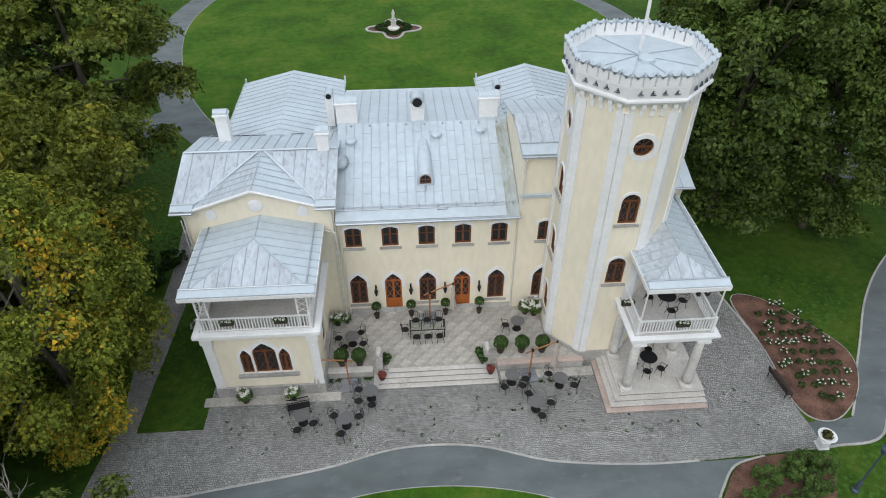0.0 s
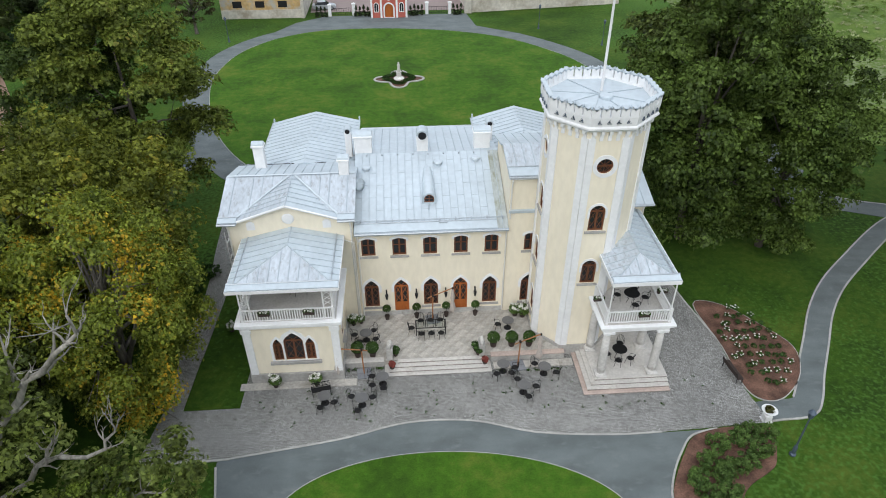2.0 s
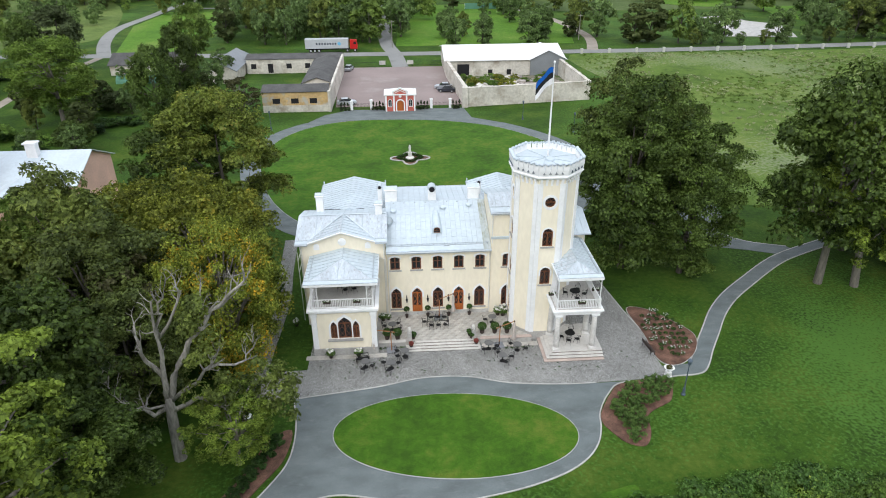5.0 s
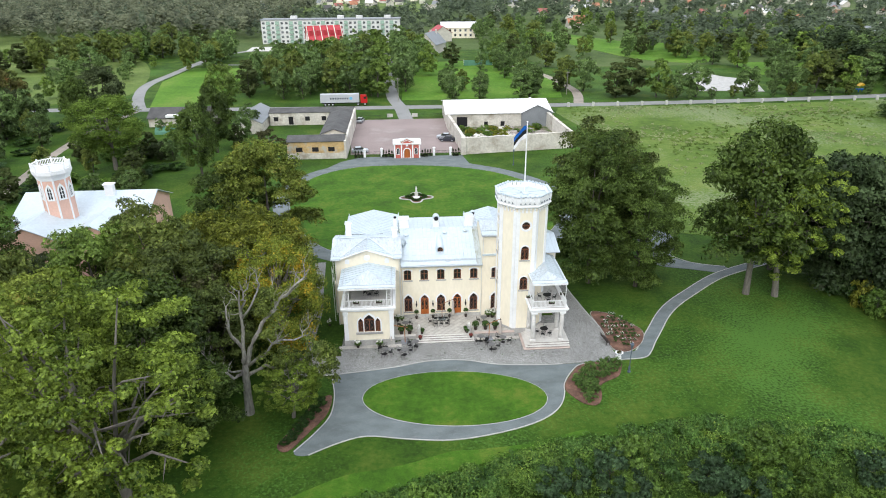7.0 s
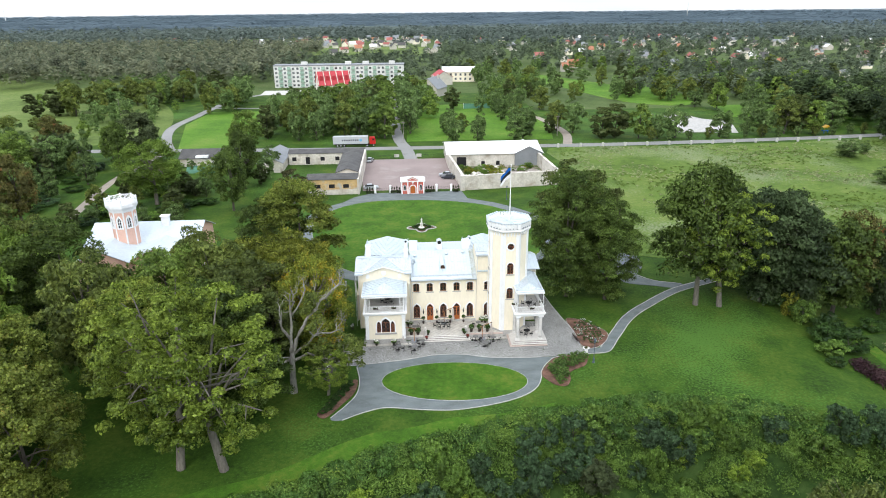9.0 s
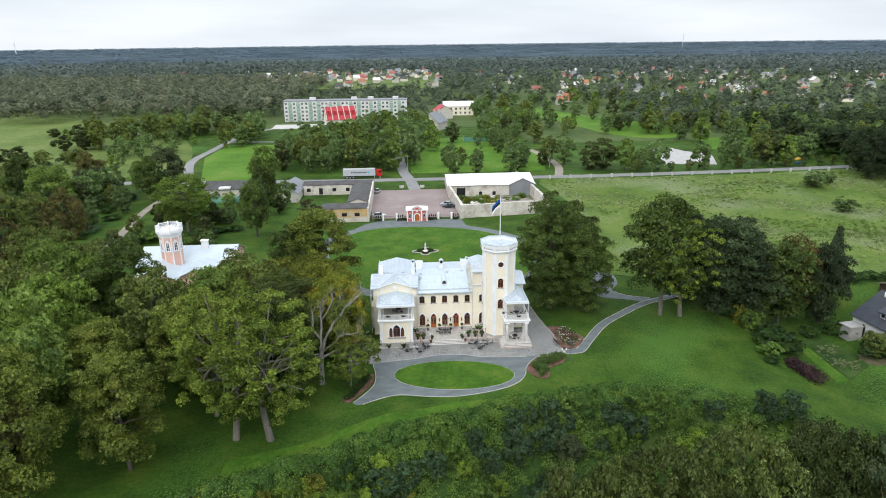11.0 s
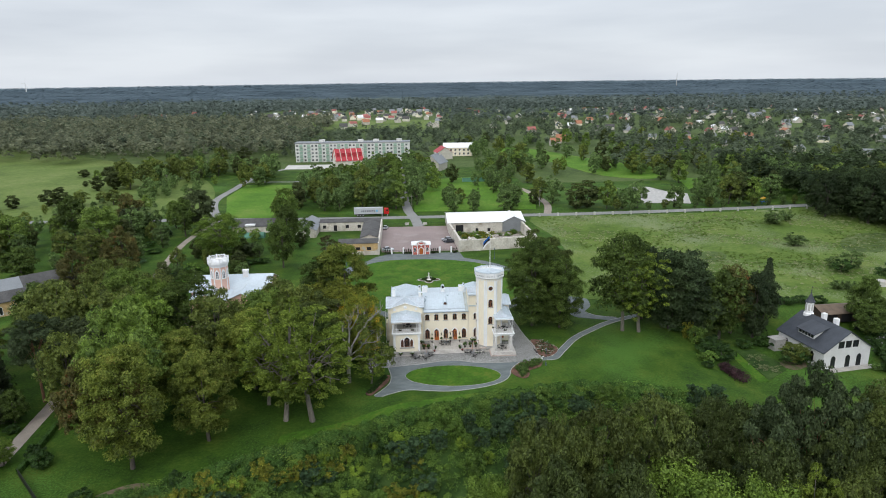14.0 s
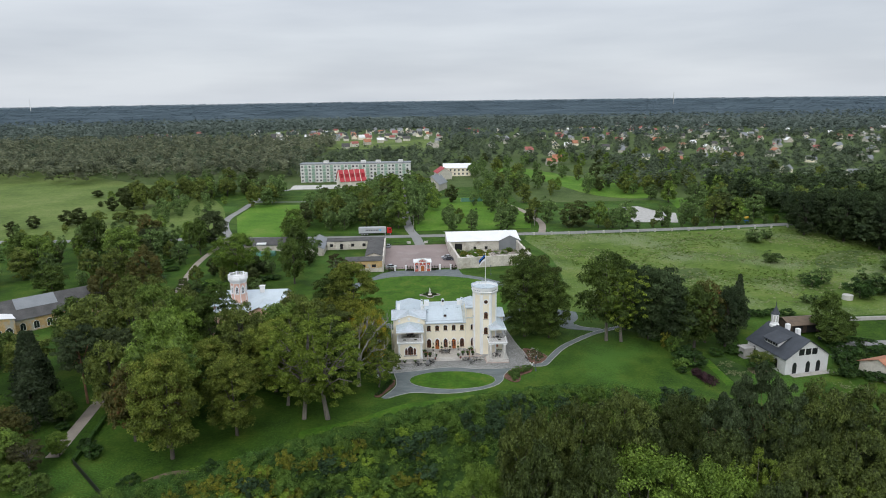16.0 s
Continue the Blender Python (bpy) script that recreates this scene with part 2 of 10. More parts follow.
def grass_mat(name, a, b_, c, s1, s2, speck=None, speck_scale=2.0, speck_at=0.66):
    """Turf: blades, tufts and broad patches of three greens, with optional pale flower specks."""
    m = bpy.data.materials.new(name)
    m.use_nodes = True
    n, l = m.node_tree.nodes, m.node_tree.links
    p = n["Principled BSDF"]
    tc = n.new("ShaderNodeTexCoord")
    outs = []
    for s, d in ((s1, 4), (s2, 6), (s2 * 14, 3)):
        t = n.new("ShaderNodeTexNoise")
        t.inputs["Scale"].default_value = s
        t.inputs["Detail"].default_value = d
        t.inputs["Roughness"].default_value = 0.62
        l.new(tc.outputs["Object"], t.inputs["Vector"])
        outs.append(t.outputs["Fac"])
    r = n.new("ShaderNodeValToRGB")
    ramp_set(r, [(0.38, a), (0.5, b_), (0.63, c)])
    ad = n.new("ShaderNodeMath")
    ad.operation = "ADD"
    h1 = n.new("ShaderNodeMath")
    h1.operation = "MULTIPLY"
    h1.inputs[1].default_value = 0.62
    h2 = n.new("ShaderNodeMath")
    h2.operation = "MULTIPLY"
    h2.inputs[1].default_value = 0.38
    l.new(outs[0], h1.inputs[0])
    l.new(outs[1], h2.inputs[0])
    l.new(h1.outputs["Value"], ad.inputs[0])
    l.new(h2.outputs["Value"], ad.inputs[1])
    l.new(ad.outputs["Value"], r.inputs["Fac"])
    mr = n.new("ShaderNodeMapRange")
    mr.inputs["From Min"].default_value, mr.inputs["From Max"].default_value = 0.3, 0.7
    mr.inputs["To Min"].default_value, mr.inputs["To Max"].default_value = 0.72, 1.3
    l.new(outs[2], mr.inputs["Value"])
    sc = n.new("ShaderNodeVectorMath")
    sc.operation = "SCALE"
    l.new(r.outputs["Color"], sc.inputs[0])
    l.new(mr.outputs["Result"], sc.inputs["Scale"])
    col = sc.outputs["Vector"]
    if speck:
        big = n.new("ShaderNodeTexNoise")
        big.inputs["Scale"].default_value = 0.035
        big.inputs["Detail"].default_value = 3
        sm = n.new("ShaderNodeTexNoise")
        sm.inputs["Scale"].default_value = speck_scale
        sm.inputs["Detail"].default_value = 5
        for t in (big, sm):
            l.new(tc.outputs["Object"], t.inputs["Vector"])
        mul = n.new("ShaderNodeMath")
        mul.operation = "ADD"
        k = n.new("ShaderNodeMath")
        k.operation = "MULTIPLY"
        k.inputs[1].default_value = 0.55
        l.new(big.outputs["Fac"], k.inputs[0])
        k2 = n.new("ShaderNodeMath")
        k2.operation = "MULTIPLY"
        k2.inputs[1].default_value = 0.5
        l.new(sm.outputs["Fac"], k2.inputs[0])
        l.new(k.outputs["Value"], mul.inputs[0])
        l.new(k2.outputs["Value"], mul.inputs[1])
        rr = n.new("ShaderNodeValToRGB")
        ramp_set(rr, [(speck_at - 0.08, (0, 0, 0)), (speck_at, (0.75, 0.75, 0.75))])
        l.new(mul.outputs["Value"], rr.inputs["Fac"])
        mx = n.new("ShaderNodeMix")
        mx.data_type = "RGBA"
        mx.inputs["B"].default_value = (*speck, 1)
        l.new(rr.outputs["Color"], mx.inputs["Factor"])
        l.new(col, mx.inputs["A"])
        col = mx.outputs["Result"]
    l.new(col, p.inputs["Base Color"])
    p.inputs["Roughness"].default_value = 0.9
    p.inputs["Specular IOR Level"].default_value = 0.15
    bp = n.new("ShaderNodeBump")
    bp.inputs["Strength"].default_value = 0.35
    bp.inputs["Distance"].default_value = 0.04
    l.new(outs[2], bp.inputs["Height"])
    l.new(bp.outputs["Normal"], p.inputs["Normal"])
    return m


M_PLASTER = surface("cream_plaster", (0.87, 0.80, 0.65), 0.85, fine=3, coarse=0.4, var=0.04, bump=0.08, stain=(0.70, 0.63, 0.48), stain_pos=(0.70, 0.88), stain_scale=0.7, stretch=(1, 1, 0.4))
M_WHITE = surface("white_plaster", (0.84, 0.845, 0.85), 0.8, fine=4, coarse=0.7, var=0.04, bump=0.06, stain=(0.55, 0.54, 0.50), stain_pos=(0.68, 0.85), stain_scale=1.5)
M_METAL = surface("pale_painted_steel_roof", (0.545, 0.615, 0.665), 0.42, 0.15, fine=2.5, coarse=0.35, var=0.06, bump=0.05, bump_scale=6, stain=(0.42, 0.46, 0.48), stain_pos=(0.64, 0.84), stain_scale=1.6, spec=0.5)
M_METAL_WORN = surface("worn_steel_roof", (0.52, 0.57, 0.62), 0.5, 0.15, fine=4, coarse=0.5, var=0.10, bump=0.06, bump_scale=6, stain=(0.27, 0.275, 0.28), stain_pos=(0.53, 0.76), stain_scale=2.4, spec=0.5, stretch=(1.6, 0.6, 1))
M_METAL_MOSS = surface("mossy_steel_roof", (0.46, 0.50, 0.50), 0.6, 0.1, fine=4, coarse=0.5, var=0.12, bump=0.06, bump_scale=6, stain=(0.27, 0.275, 0.18), stain_pos=(0.46, 0.72), stain_scale=1.5, stretch=(1.5, 0.5, 0.5))
M_PIPE = surface("cream_painted_pipe", (0.74, 0.72, 0.67), 0.5, var=0.06, bump=0)
M_SEAM = surface("steel_seam", (0.48, 0.545, 0.59), 0.4, 0.2, var=0.08, bump=0, spec=0.5)
M_GUTTER = surface("zinc_gutter", (0.45, 0.49, 0.53), 0.4, 0.5, var=0.1, bump=0)
M_FRAME = surface("varnished_wood_frame", (0.155, 0.058, 0.026), 0.4, fine=30, coarse=2, var=0.2, bump=0.1, stretch=(1, 1, 0.1))
M_DOOR = surface("orange_varnished_wood", (0.40, 0.115, 0.025), 0.4, fine=25, coarse=2, var=0.18, bump=0.1, stretch=(1, 1, 0.1))
M_GLASS = surface("window_glass", (0.022, 0.025, 0.028), 0.05, var=0.1, bump=0, spec=0.45)
# Panes of the flats: reflected sky is put into the base colour.
M_SKYPANE = surface("sky_pale_window_glass", (0.13, 0.14, 0.145), 0.1, fine=2, var=0.5, bump=0, spec=0.5, per="object", per_var=0.6)
M_STONE = surface("grey_limestone", (0.42, 0.41, 0.39), 0.8, fine=5, coarse=0.8, var=0.14, bump=0.3, bump_scale=14, per="object", per_var=0.1, stain=(0.28, 0.27, 0.24), stain_pos=(0.6, 0.75), stain_scale=2)
M_STEP = surface("pale_stone_step", (0.59, 0.565, 0.53), 0.75, fine=6, coarse=0.8, var=0.1, bump=0.15, stain=(0.40, 0.36, 0.32), stain_pos=(0.58, 0.74), stain_scale=1.4)
M_COLUMN = surface("pale_worn_column_stone", (0.60, 0.585, 0.56), 0.8, fine=6, coarse=0.9, var=0.12, bump=0.2, bump_scale=12, stain=(0.36, 0.34, 0.31), stain_pos=(0.58, 0.76), stain_scale=1.6)
M_STEP_RED = surface("reddish_stone_step", (0.50, 0.40, 0.35), 0.75, fine=6, coarse=0.8, var=0.12, bump=0.15, stain=(0.34, 0.27, 0.24), stain_pos=(0.58, 0.74))
# Risers: grime, plus the shade under the nosing put into a darker colour.
M_RISER = surface("dirty_shaded_step_riser", (0.30, 0.275, 0.25), 0.85, fine=6, coarse=0.8, var=0.2, bump=0.2, stain=(0.17, 0.155, 0.13), stain_pos=(0.5, 0.7), stain_scale=1.2)
M_FLASHING = surface("clean_steel_flashing", (0.60, 0.665, 0.71), 0.4, 0.15, fine=2.5, coarse=0.35, var=0.05, bump=0.04, bump_scale=6, spec=0.5)
M_DECK = surface("grey_balcony_deck", (0.54, 0.52, 0.495), 0.85, fine=8, coarse=0.6, var=0.12, bump=0.1)
M_SLAB = surface("terrace_slab", (0.48, 0.455, 0.415), 0.8, fine=7, coarse=0.45, var=0.2, bump=0.2, per="object", per_var=0.14, stain=(0.27, 0.25, 0.215), stain_pos=(0.50, 0.70), stain_scale=0.9)
M_GROUT = surface("dark_grout", (0.40, 0.38, 0.345), 0.9, var=0.15)
M_SETT = paving("granite_setts", (0.335, 0.332, 0.325), (0.36, 0.36, 0.32), 0.118, bump=0.6, cell_var=0.28, stain=(0.10, 0.11, 0.07))
M_ASPHALT = surface("grey_asphalt", (0.134, 0.156, 0.158), 0.85, fine=40, coarse=0.35, var=0.2, bump=0.3, bump_scale=90, stain=(0.182, 0.204, 0.204), stain_pos=(0.54, 0.74), stain_scale=0.9, stretch=(1, 1.8, 1))
M_ROAD = surface("pale_worn_asphalt", (0.24, 0.24, 0.235), 0.85, fine=20, coarse=0.08, var=0.12, bump=0.2, stain=(0.17, 0.17, 0.17), stain_pos=(0.55, 0.7), stain_scale=0.2)
M_LOT = surface("reddish_gravel_lot", (0.27, 0.215, 0.205), 0.9, fine=25, coarse=0.08, var=0.12, bump=0.3, stain=(0.35, 0.31, 0.29), stain_pos=(0.55, 0.75), stain_scale=0.12)
M_KERB = surface("pale_kerbstone", (0.42, 0.41, 0.39), 0.8, fine=9, var=0.18, bump=0.2)
M_GRAVEL = surface("sandy_path", (0.30, 0.26, 0.22), 0.95, fine=20, coarse=0.3, var=0.16, bump=0.3)
M_MULCH = surface("bark_mulch", (0.14, 0.075, 0.053), 0.95, fine=14, coarse=1, var=0.45, bump=0.7, bump_scale=18)
M_SOIL = surface("weedy_rubble_soil", (0.20, 0.18, 0.13), 0.95, fine=4, coarse=0.3, var=0.3, bump=0.6, bump_scale=8, stain=(0.075, 0.12, 0.03), stain_pos=(0.44, 0.54), stain_scale=0.35)
M_LAWN = grass_mat("mown_lawn", (0.033, 0.078, 0.008), (0.050, 0.124, 0.010), (0.100, 0.146, 0.020), 0.15, 1.3)
M_PARK = grass_mat("park_turf", (0.020, 0.045, 0.006), (0.036, 0.082, 0.008), (0.074, 0.112, 0.015), 0.12, 1.7, speck=(0.070, 0.155, 0.026), speck_scale=3.2, speck_at=0.63)
M_MEADOW = grass_mat("rough_meadow", (0.056, 0.096, 0.016), (0.092, 0.150, 0.025), (0.142, 0.184, 0.046), 0.06, 0.5, speck=(0.20, 0.23, 0.13), speck_scale=1.6, speck_at=0.625)
M_FIELD = grass_mat("open_field_grass", (0.074, 0.112, 0.027), (0.116, 0.168, 0.040), (0.160, 0.200, 0.062), 0.025, 0.3)
M_GREEN = grass_mat("bright_village_grass", (0.060, 0.138, 0.014), (0.086, 0.188, 0.018), (0.136, 0.212, 0.036), 0.05, 0.6)
M_BANK = grass_mat("overgrown_bank", (0.020, 0.045, 0.010), (0.034, 0.07, 0.014), (0.06, 0.10, 0.025), 0.2, 1.4)
M_SCRUB = grass_mat("rough_scrub", (0.046, 0.072, 0.022), (0.070, 0.108, 0.030), (0.105, 0.135, 0.050), 0.03, 0.4)
M_RUBBLE = surface("grey_brown_rubble", (0.30, 0.265, 0.235), 0.95, fine=3, coarse=0.4, var=0.3, bump=0.7, bump_scale=6, stain=(0.44, 0.41, 0.38), stain_pos=(0.52, 0.64), stain_scale=0.6)
M_LIMEWASH = surface("broken_limewashed_masonry", (0.66, 0.63, 0.58), 0.9, fine=3, coarse=0.4, var=0.2, bump=0.3, stain=(0.40, 0.34, 0.28), stain_pos=(0.52, 0.66), stain_scale=0.8)
M_BARESOIL = surface("trodden_soil", (0.13, 0.10, 0.065), 0.95, fine=8, coarse=0.6, var=0.25, bump=0.3, stain=(0.06, 0.10, 0.02), stain_pos=(0.45, 0.6), stain_scale=0.8)
M_LAMP = surface("blue_grey_painted_iron", (0.09, 0.12, 0.16), 0.5, 0.3, var=0.1, bump=0)
M_IRON = surface("black_wrought_iron", (0.025, 0.025, 0.027), 0.5, 0.5, var=0.2, bump=0)
M_TABLE = surface("grey_mesh_tabletop", (0.18, 0.18, 0.182), 0.5, 0.4, fine=60, var=0.25, bump=0.2)
M_RAIL = surface("white_painted_rail", (0.78, 0.78, 0.78), 0.6, var=0.05, bump=0)
M_POT = surface("dark_brown_pot", (0.05, 0.035, 0.03), 0.6, var=0.25, bump=0.1)
M_TEAK = surface("oiled_teak", (0.38, 0.17, 0.07), 0.5, fine=30, var=0.2, bump=0.1)
M_CLOTH = surface("beige_parasol_cloth", (0.52, 0.46, 0.42), 0.9, fine=12, var=0.12, bump=0.3, bump_scale=9)
M_TILE = surface("granite_ballast_tile", (0.24, 0.25, 0.27), 0.6, fine=20, var=0.15, bump=0.1)
M_STATUE = surface("weathered_statue_stone", (0.70, 0.685, 0.65), 0.8, fine=12, var=0.2, bump=0.4, bump_scale=20)
M_FLOWER = surface("white_blossom", (0.80, 0.80, 0.74), 0.8, fine=20, var=0.12, bump=0)
M_FLOWER_RED = surface("red_blossom", (0.20, 0.045, 0.035), 0.8, fine=20, var=0.3, bump=0)
M_BARK = surface("grey_brown_bark", (0.085, 0.075, 0.062), 0.95, fine=6, coarse=1, var=0.3, bump=0.8, bump_scale=10, stretch=(1, 1, 0.25))
M_PALEBARK = surface("pale_grey_bark", (0.165, 0.150, 0.128), 0.95, fine=6, coarse=1, var=0.28, bump=0.8, bump_scale=10, stretch=(1, 1, 0.25))
M_PINEBARK = surface("orange_pine_bark", (0.20, 0.11, 0.065), 0.95, fine=6, coarse=1, var=0.3, bump=0.8, bump_scale=10, stretch=(1, 1, 0.25))
M_DEADWOOD = surface("bleached_dead_wood", (0.27, 0.255, 0.225), 0.9, fine=7, coarse=1, var=0.34, bump=0.9, bump_scale=8, stain=(0.12, 0.115, 0.085), stain_pos=(0.5, 0.68), stain_scale=1.6, stretch=(1, 1, 0.25))
M_LINDEN = leafage("linden_leaf", (0.023, 0.045, 0.009), (0.118, 0.182, 0.036), patch=0.22, cell=0.15, gap=0.7)
M_OAK = leafage("oak_leaf", (0.058, 0.110, 0.022), (0.250, 0.370, 0.072), patch=0.25, cell=0.2, through=0.3)
M_MAPLE = leafage("maple_leaf", (0.058, 0.090, 0.013), (0.230, 0.285, 0.037), accent=(0.52, 0.32, 0.022), accent_at=0.87, light_at=0.62, patch=0.3, cell=0.13)
M_RUST = leafage("rusty_leaf", (0.056, 0.056, 0.017), (0.133, 0.133, 0.036), accent=(0.17, 0.062, 0.022), accent_at=0.92, patch=0.3, cell=0.2)
M_SPRUCE = leafage("spruce_needle", (0.018, 0.032, 0.015), (0.062, 0.090, 0.038), cell=0.2)
M_BRIGHT = leafage("bright_leaf", (0.054, 0.106, 0.015), (0.205, 0.315, 0.050), patch=0.3, cell=0.16)
# Outer woods: distance haze is put into the leaf colour as pale blue-grey.
M_WOODS = leafage("hazed_mixed_wood_leaf", (0.112, 0.152, 0.140), (0.204, 0.254, 0.218), patch=0.05, leaf_var=0.12, through=0.42)
# These two woods are paled and blued, a thinner haze mixed into the leaves.
M_VILLAGEWOODS = leafage("hazed_village_wood_leaf", (0.062, 0.094, 0.062), (0.225, 0.285, 0.178), patch=0.12, leaf_var=0.1, through=0.42)
M_WESTWOODS = leafage("hazed_late_summer_leaf", (0.072, 0.088, 0.060), (0.240, 0.266, 0.166), patch=0.11, leaf_var=0.1, through=0.42)
M_LINDEN_FAR = leafage("dark_wood_leaf", (0.024, 0.044, 0.018), (0.070, 0.106, 0.040), patch=0.12, leaf_var=0.25, cell=0.3)
# Farthest forest: aerial haze painted as blue leaves, palest at the horizon.
M_FARWOODS = leafage("haze_blue_forest_leaf", (0.104, 0.154, 0.188), (0.152, 0.208, 0.246), patch=0.006, leaf_var=0.05)
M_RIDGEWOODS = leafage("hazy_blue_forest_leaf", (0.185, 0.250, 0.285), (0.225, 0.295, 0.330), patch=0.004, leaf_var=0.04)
M_PALEWEED = leafage("pale_weed_leaf", (0.17, 0.215, 0.085), (0.33, 0.36, 0.20), patch=0.1)
M_TUSSOCK = leafage("tussock_grass_blade", (0.082, 0.136, 0.025), (0.165, 0.246, 0.048), patch=0.1)
M_PINE = leafage("pine_needle", (0.026, 0.046, 0.019), (0.090, 0.128, 0.054), patch=0.3, cell=0.16)
M_ELDER = leafage("elder_leaf", (0.014, 0.036, 0.016), (0.074, 0.132, 0.056), patch=0.6, cell=0.15)
M_GOLD = leafage("goldenrod_leaf", (0.076, 0.096, 0.014), (0.250, 0.275, 0.036), accent=(0.42, 0.32, 0.025), accent_at=0.97, patch=0.5, cell=0.12)
M_NETTLE = leafage("fresh_nettle_leaf", (0.085, 0.150, 0.018), (0.290, 0.430, 0.052), patch=0.5, cell=0.12)
M_BUSH = leafage("bush_leaf", (0.018, 0.047, 0.012), (0.072, 0.145, 0.031), patch=0.6, cell=0.12)
M_HEDGE = leafage("hedge_leaf", (0.034, 0.084, 0.018), (0.120, 0.240, 0.048), patch=0.4, cell=0.12)
M_BRAMBLE = leafage("bramble_leaf", (0.036, 0.076, 0.014), (0.138, 0.240, 0.042), accent=(0.22, 0.29, 0.04), accent_at=0.97, patch=0.3, cell=0.12)
M_PURPLE = leafage("purple_hedge_leaf", (0.020, 0.010, 0.014), (0.070, 0.035, 0.040), patch=0.6)
M_RHODO = leafage("rhododendron_leaf", (0.040, 0.086, 0.020), (0.150, 0.250, 0.060), patch=0.8, cell=0.1)
M_TOPIARY = leafage("box_leaf", (0.025, 0.060, 0.014), (0.085, 0.160, 0.032), patch=1.5)
M_OAKLEAF = leafage("old_oak_leaf", (0.044, 0.086, 0.012), (0.258, 0.352, 0.050), patch=0.35, cell=0.14)
M_COTTAGE = surface("grey_white_render", (0.62, 0.62, 0.625), 0.85, fine=4, coarse=0.4, var=0.07, bump=0.1)
M_PINK = surface("pink_plaster", (0.72, 0.46, 0.37), 0.85, fine=4, coarse=0.4, var=0.07, bump=0.1)
M_BRICKRED = surface("red_plaster", (0.50, 0.13, 0.10), 0.85, fine=4, coarse=0.5, var=0.1, bump=0.1)
M_RUINWALL = surface("patched_limewash_wall", (0.60, 0.565, 0.505), 0.9, fine=2, coarse=0.2, var=0.15, bump=0.3, bump_scale=5, stain=(0.36, 0.31, 0.25), stain_pos=(0.5, 0.68), stain_scale=0.35)
M_OCHRE = surface("peeling_ochre_wall", (0.52, 0.36, 0.17), 0.9, fine=2, coarse=0.3, var=0.16, bump=0.3, bump_scale=5, stain=(0.44, 0.42, 0.38), stain_pos=(0.48, 0.6), stain_scale=0.4)
M_ETERNIT = surface("dark_fibre_cement_roof", (0.085, 0.083, 0.082), 0.85, fine=5, coarse=0.4, var=0.25, bump=0.2)
M_GREYROOF = surface("grey_sheet_roof", (0.22, 0.235, 0.25), 0.6, fine=4, coarse=0.3, var=0.1, bump=0.1)
M_WHITEROOF = surface("white_sheet_roof", (0.80, 0.80, 0.81), 0.5, fine=3, coarse=0.2, var=0.05, bump=0.05)
M_REDROOF = surface("red_sheet_roof", (0.40, 0.035, 0.045), 0.5, fine=3, coarse=0.2, var=0.15, bump=0.05)
M_FADEDROOF = surface("faded_red_roof", (0.34, 0.115, 0.10), 0.7, fine=3, coarse=0.2, var=0.15, bump=0.05, per="object", per_var=0.2)
M_TILEROOF = surface("orange_tile_roof", (0.38, 0.165, 0.095), 0.7, fine=3, coarse=0.4, var=0.2, bump=0.1)
M_SLATE = surface("dark_slate_roof", (0.045, 0.052, 0.065), 0.55, fine=8, coarse=0.5, var=0.2, bump=0.2)
M_PANELWALL = surface("white_block_of_flats_wall", (0.66, 0.66, 0.64), 0.85, fine=1, coarse=0.1, var=0.06, bump=0.05, per="object", per_var=0.04)
M_GREENPANEL = surface("pale_green_balcony", (0.30, 0.42, 0.34), 0.8, var=0.08, bump=0)
M_HOUSEWALL = surface("rendered_house_wall", (0.60, 0.57, 0.50), 0.85, fine=2, var=0.1, bump=0.05, per="object", per_var=0.2)
M_BLUE = surface("blue_flag_cloth", (0.0, 0.10, 0.42), 0.8, var=0.08, bump=0)
M_BLACK = surface("black_flag_cloth", (0.012, 0.012, 0.014), 0.8, var=0.1, bump=0)
M_WHITECLOTH = surface("white_flag_cloth", (0.78, 0.78, 0.80), 0.8, var=0.03, bump=0)
M_TRAILER = surface("silver_trailer", (0.48, 0.50, 0.52), 0.5, 0.2, var=0.05, bump=0)
M_CABRED = surface("red_truck_paint", (0.45, 0.015, 0.015), 0.3, var=0.05, bump=0)
M_TYRE = surface("black_tyre", (0.018, 0.018, 0.018), 0.9, var=0.2, bump=0)
M_CARSILVER = surface("silver_car_paint", (0.50, 0.53, 0.57), 0.3, 0.4, var=0.04, bump=0)
M_CARDARK = surface("dark_car_paint", (0.05, 0.055, 0.07), 0.3, 0.4, var=0.05, bump=0)
M_CLEARGLASS = bpy.data.materials.new("clear_table_glass")
M_CLEARGLASS.use_nodes = True
cg = M_CLEARGLASS.node_tree.nodes["Principled BSDF"]
cg.inputs["Base Color"].default_value = (0.9, 0.95, 0.93, 1)
cg.inputs["Transmission Weight"].default_value = 1.0
cg.inputs["Roughness"].default_value = 0.03
cg.inputs["IOR"].default_value = 1.05
M_LETTER = surface("dark_letter_bar", (0.06, 0.07, 0.09), 0.6, var=0.05, bump=0)
M_SKYBLUE = surface("pale_blue_mark", (0.16, 0.42, 0.62), 0.6, var=0.05, bump=0)
M_COURT = surface("green_sports_board", (0.10, 0.24, 0.17), 0.8, var=0.1, bump=0)
M_CONCRETE = surface("pale_concrete", (0.50, 0.49, 0.46), 0.85, fine=3, coarse=0.15, var=0.1, bump=0.1)
M_YELLOW = surface("yellow_machine_paint", (0.55, 0.33, 0.02), 0.5, var=0.1, bump=0)

# ---- mesh helpers ----


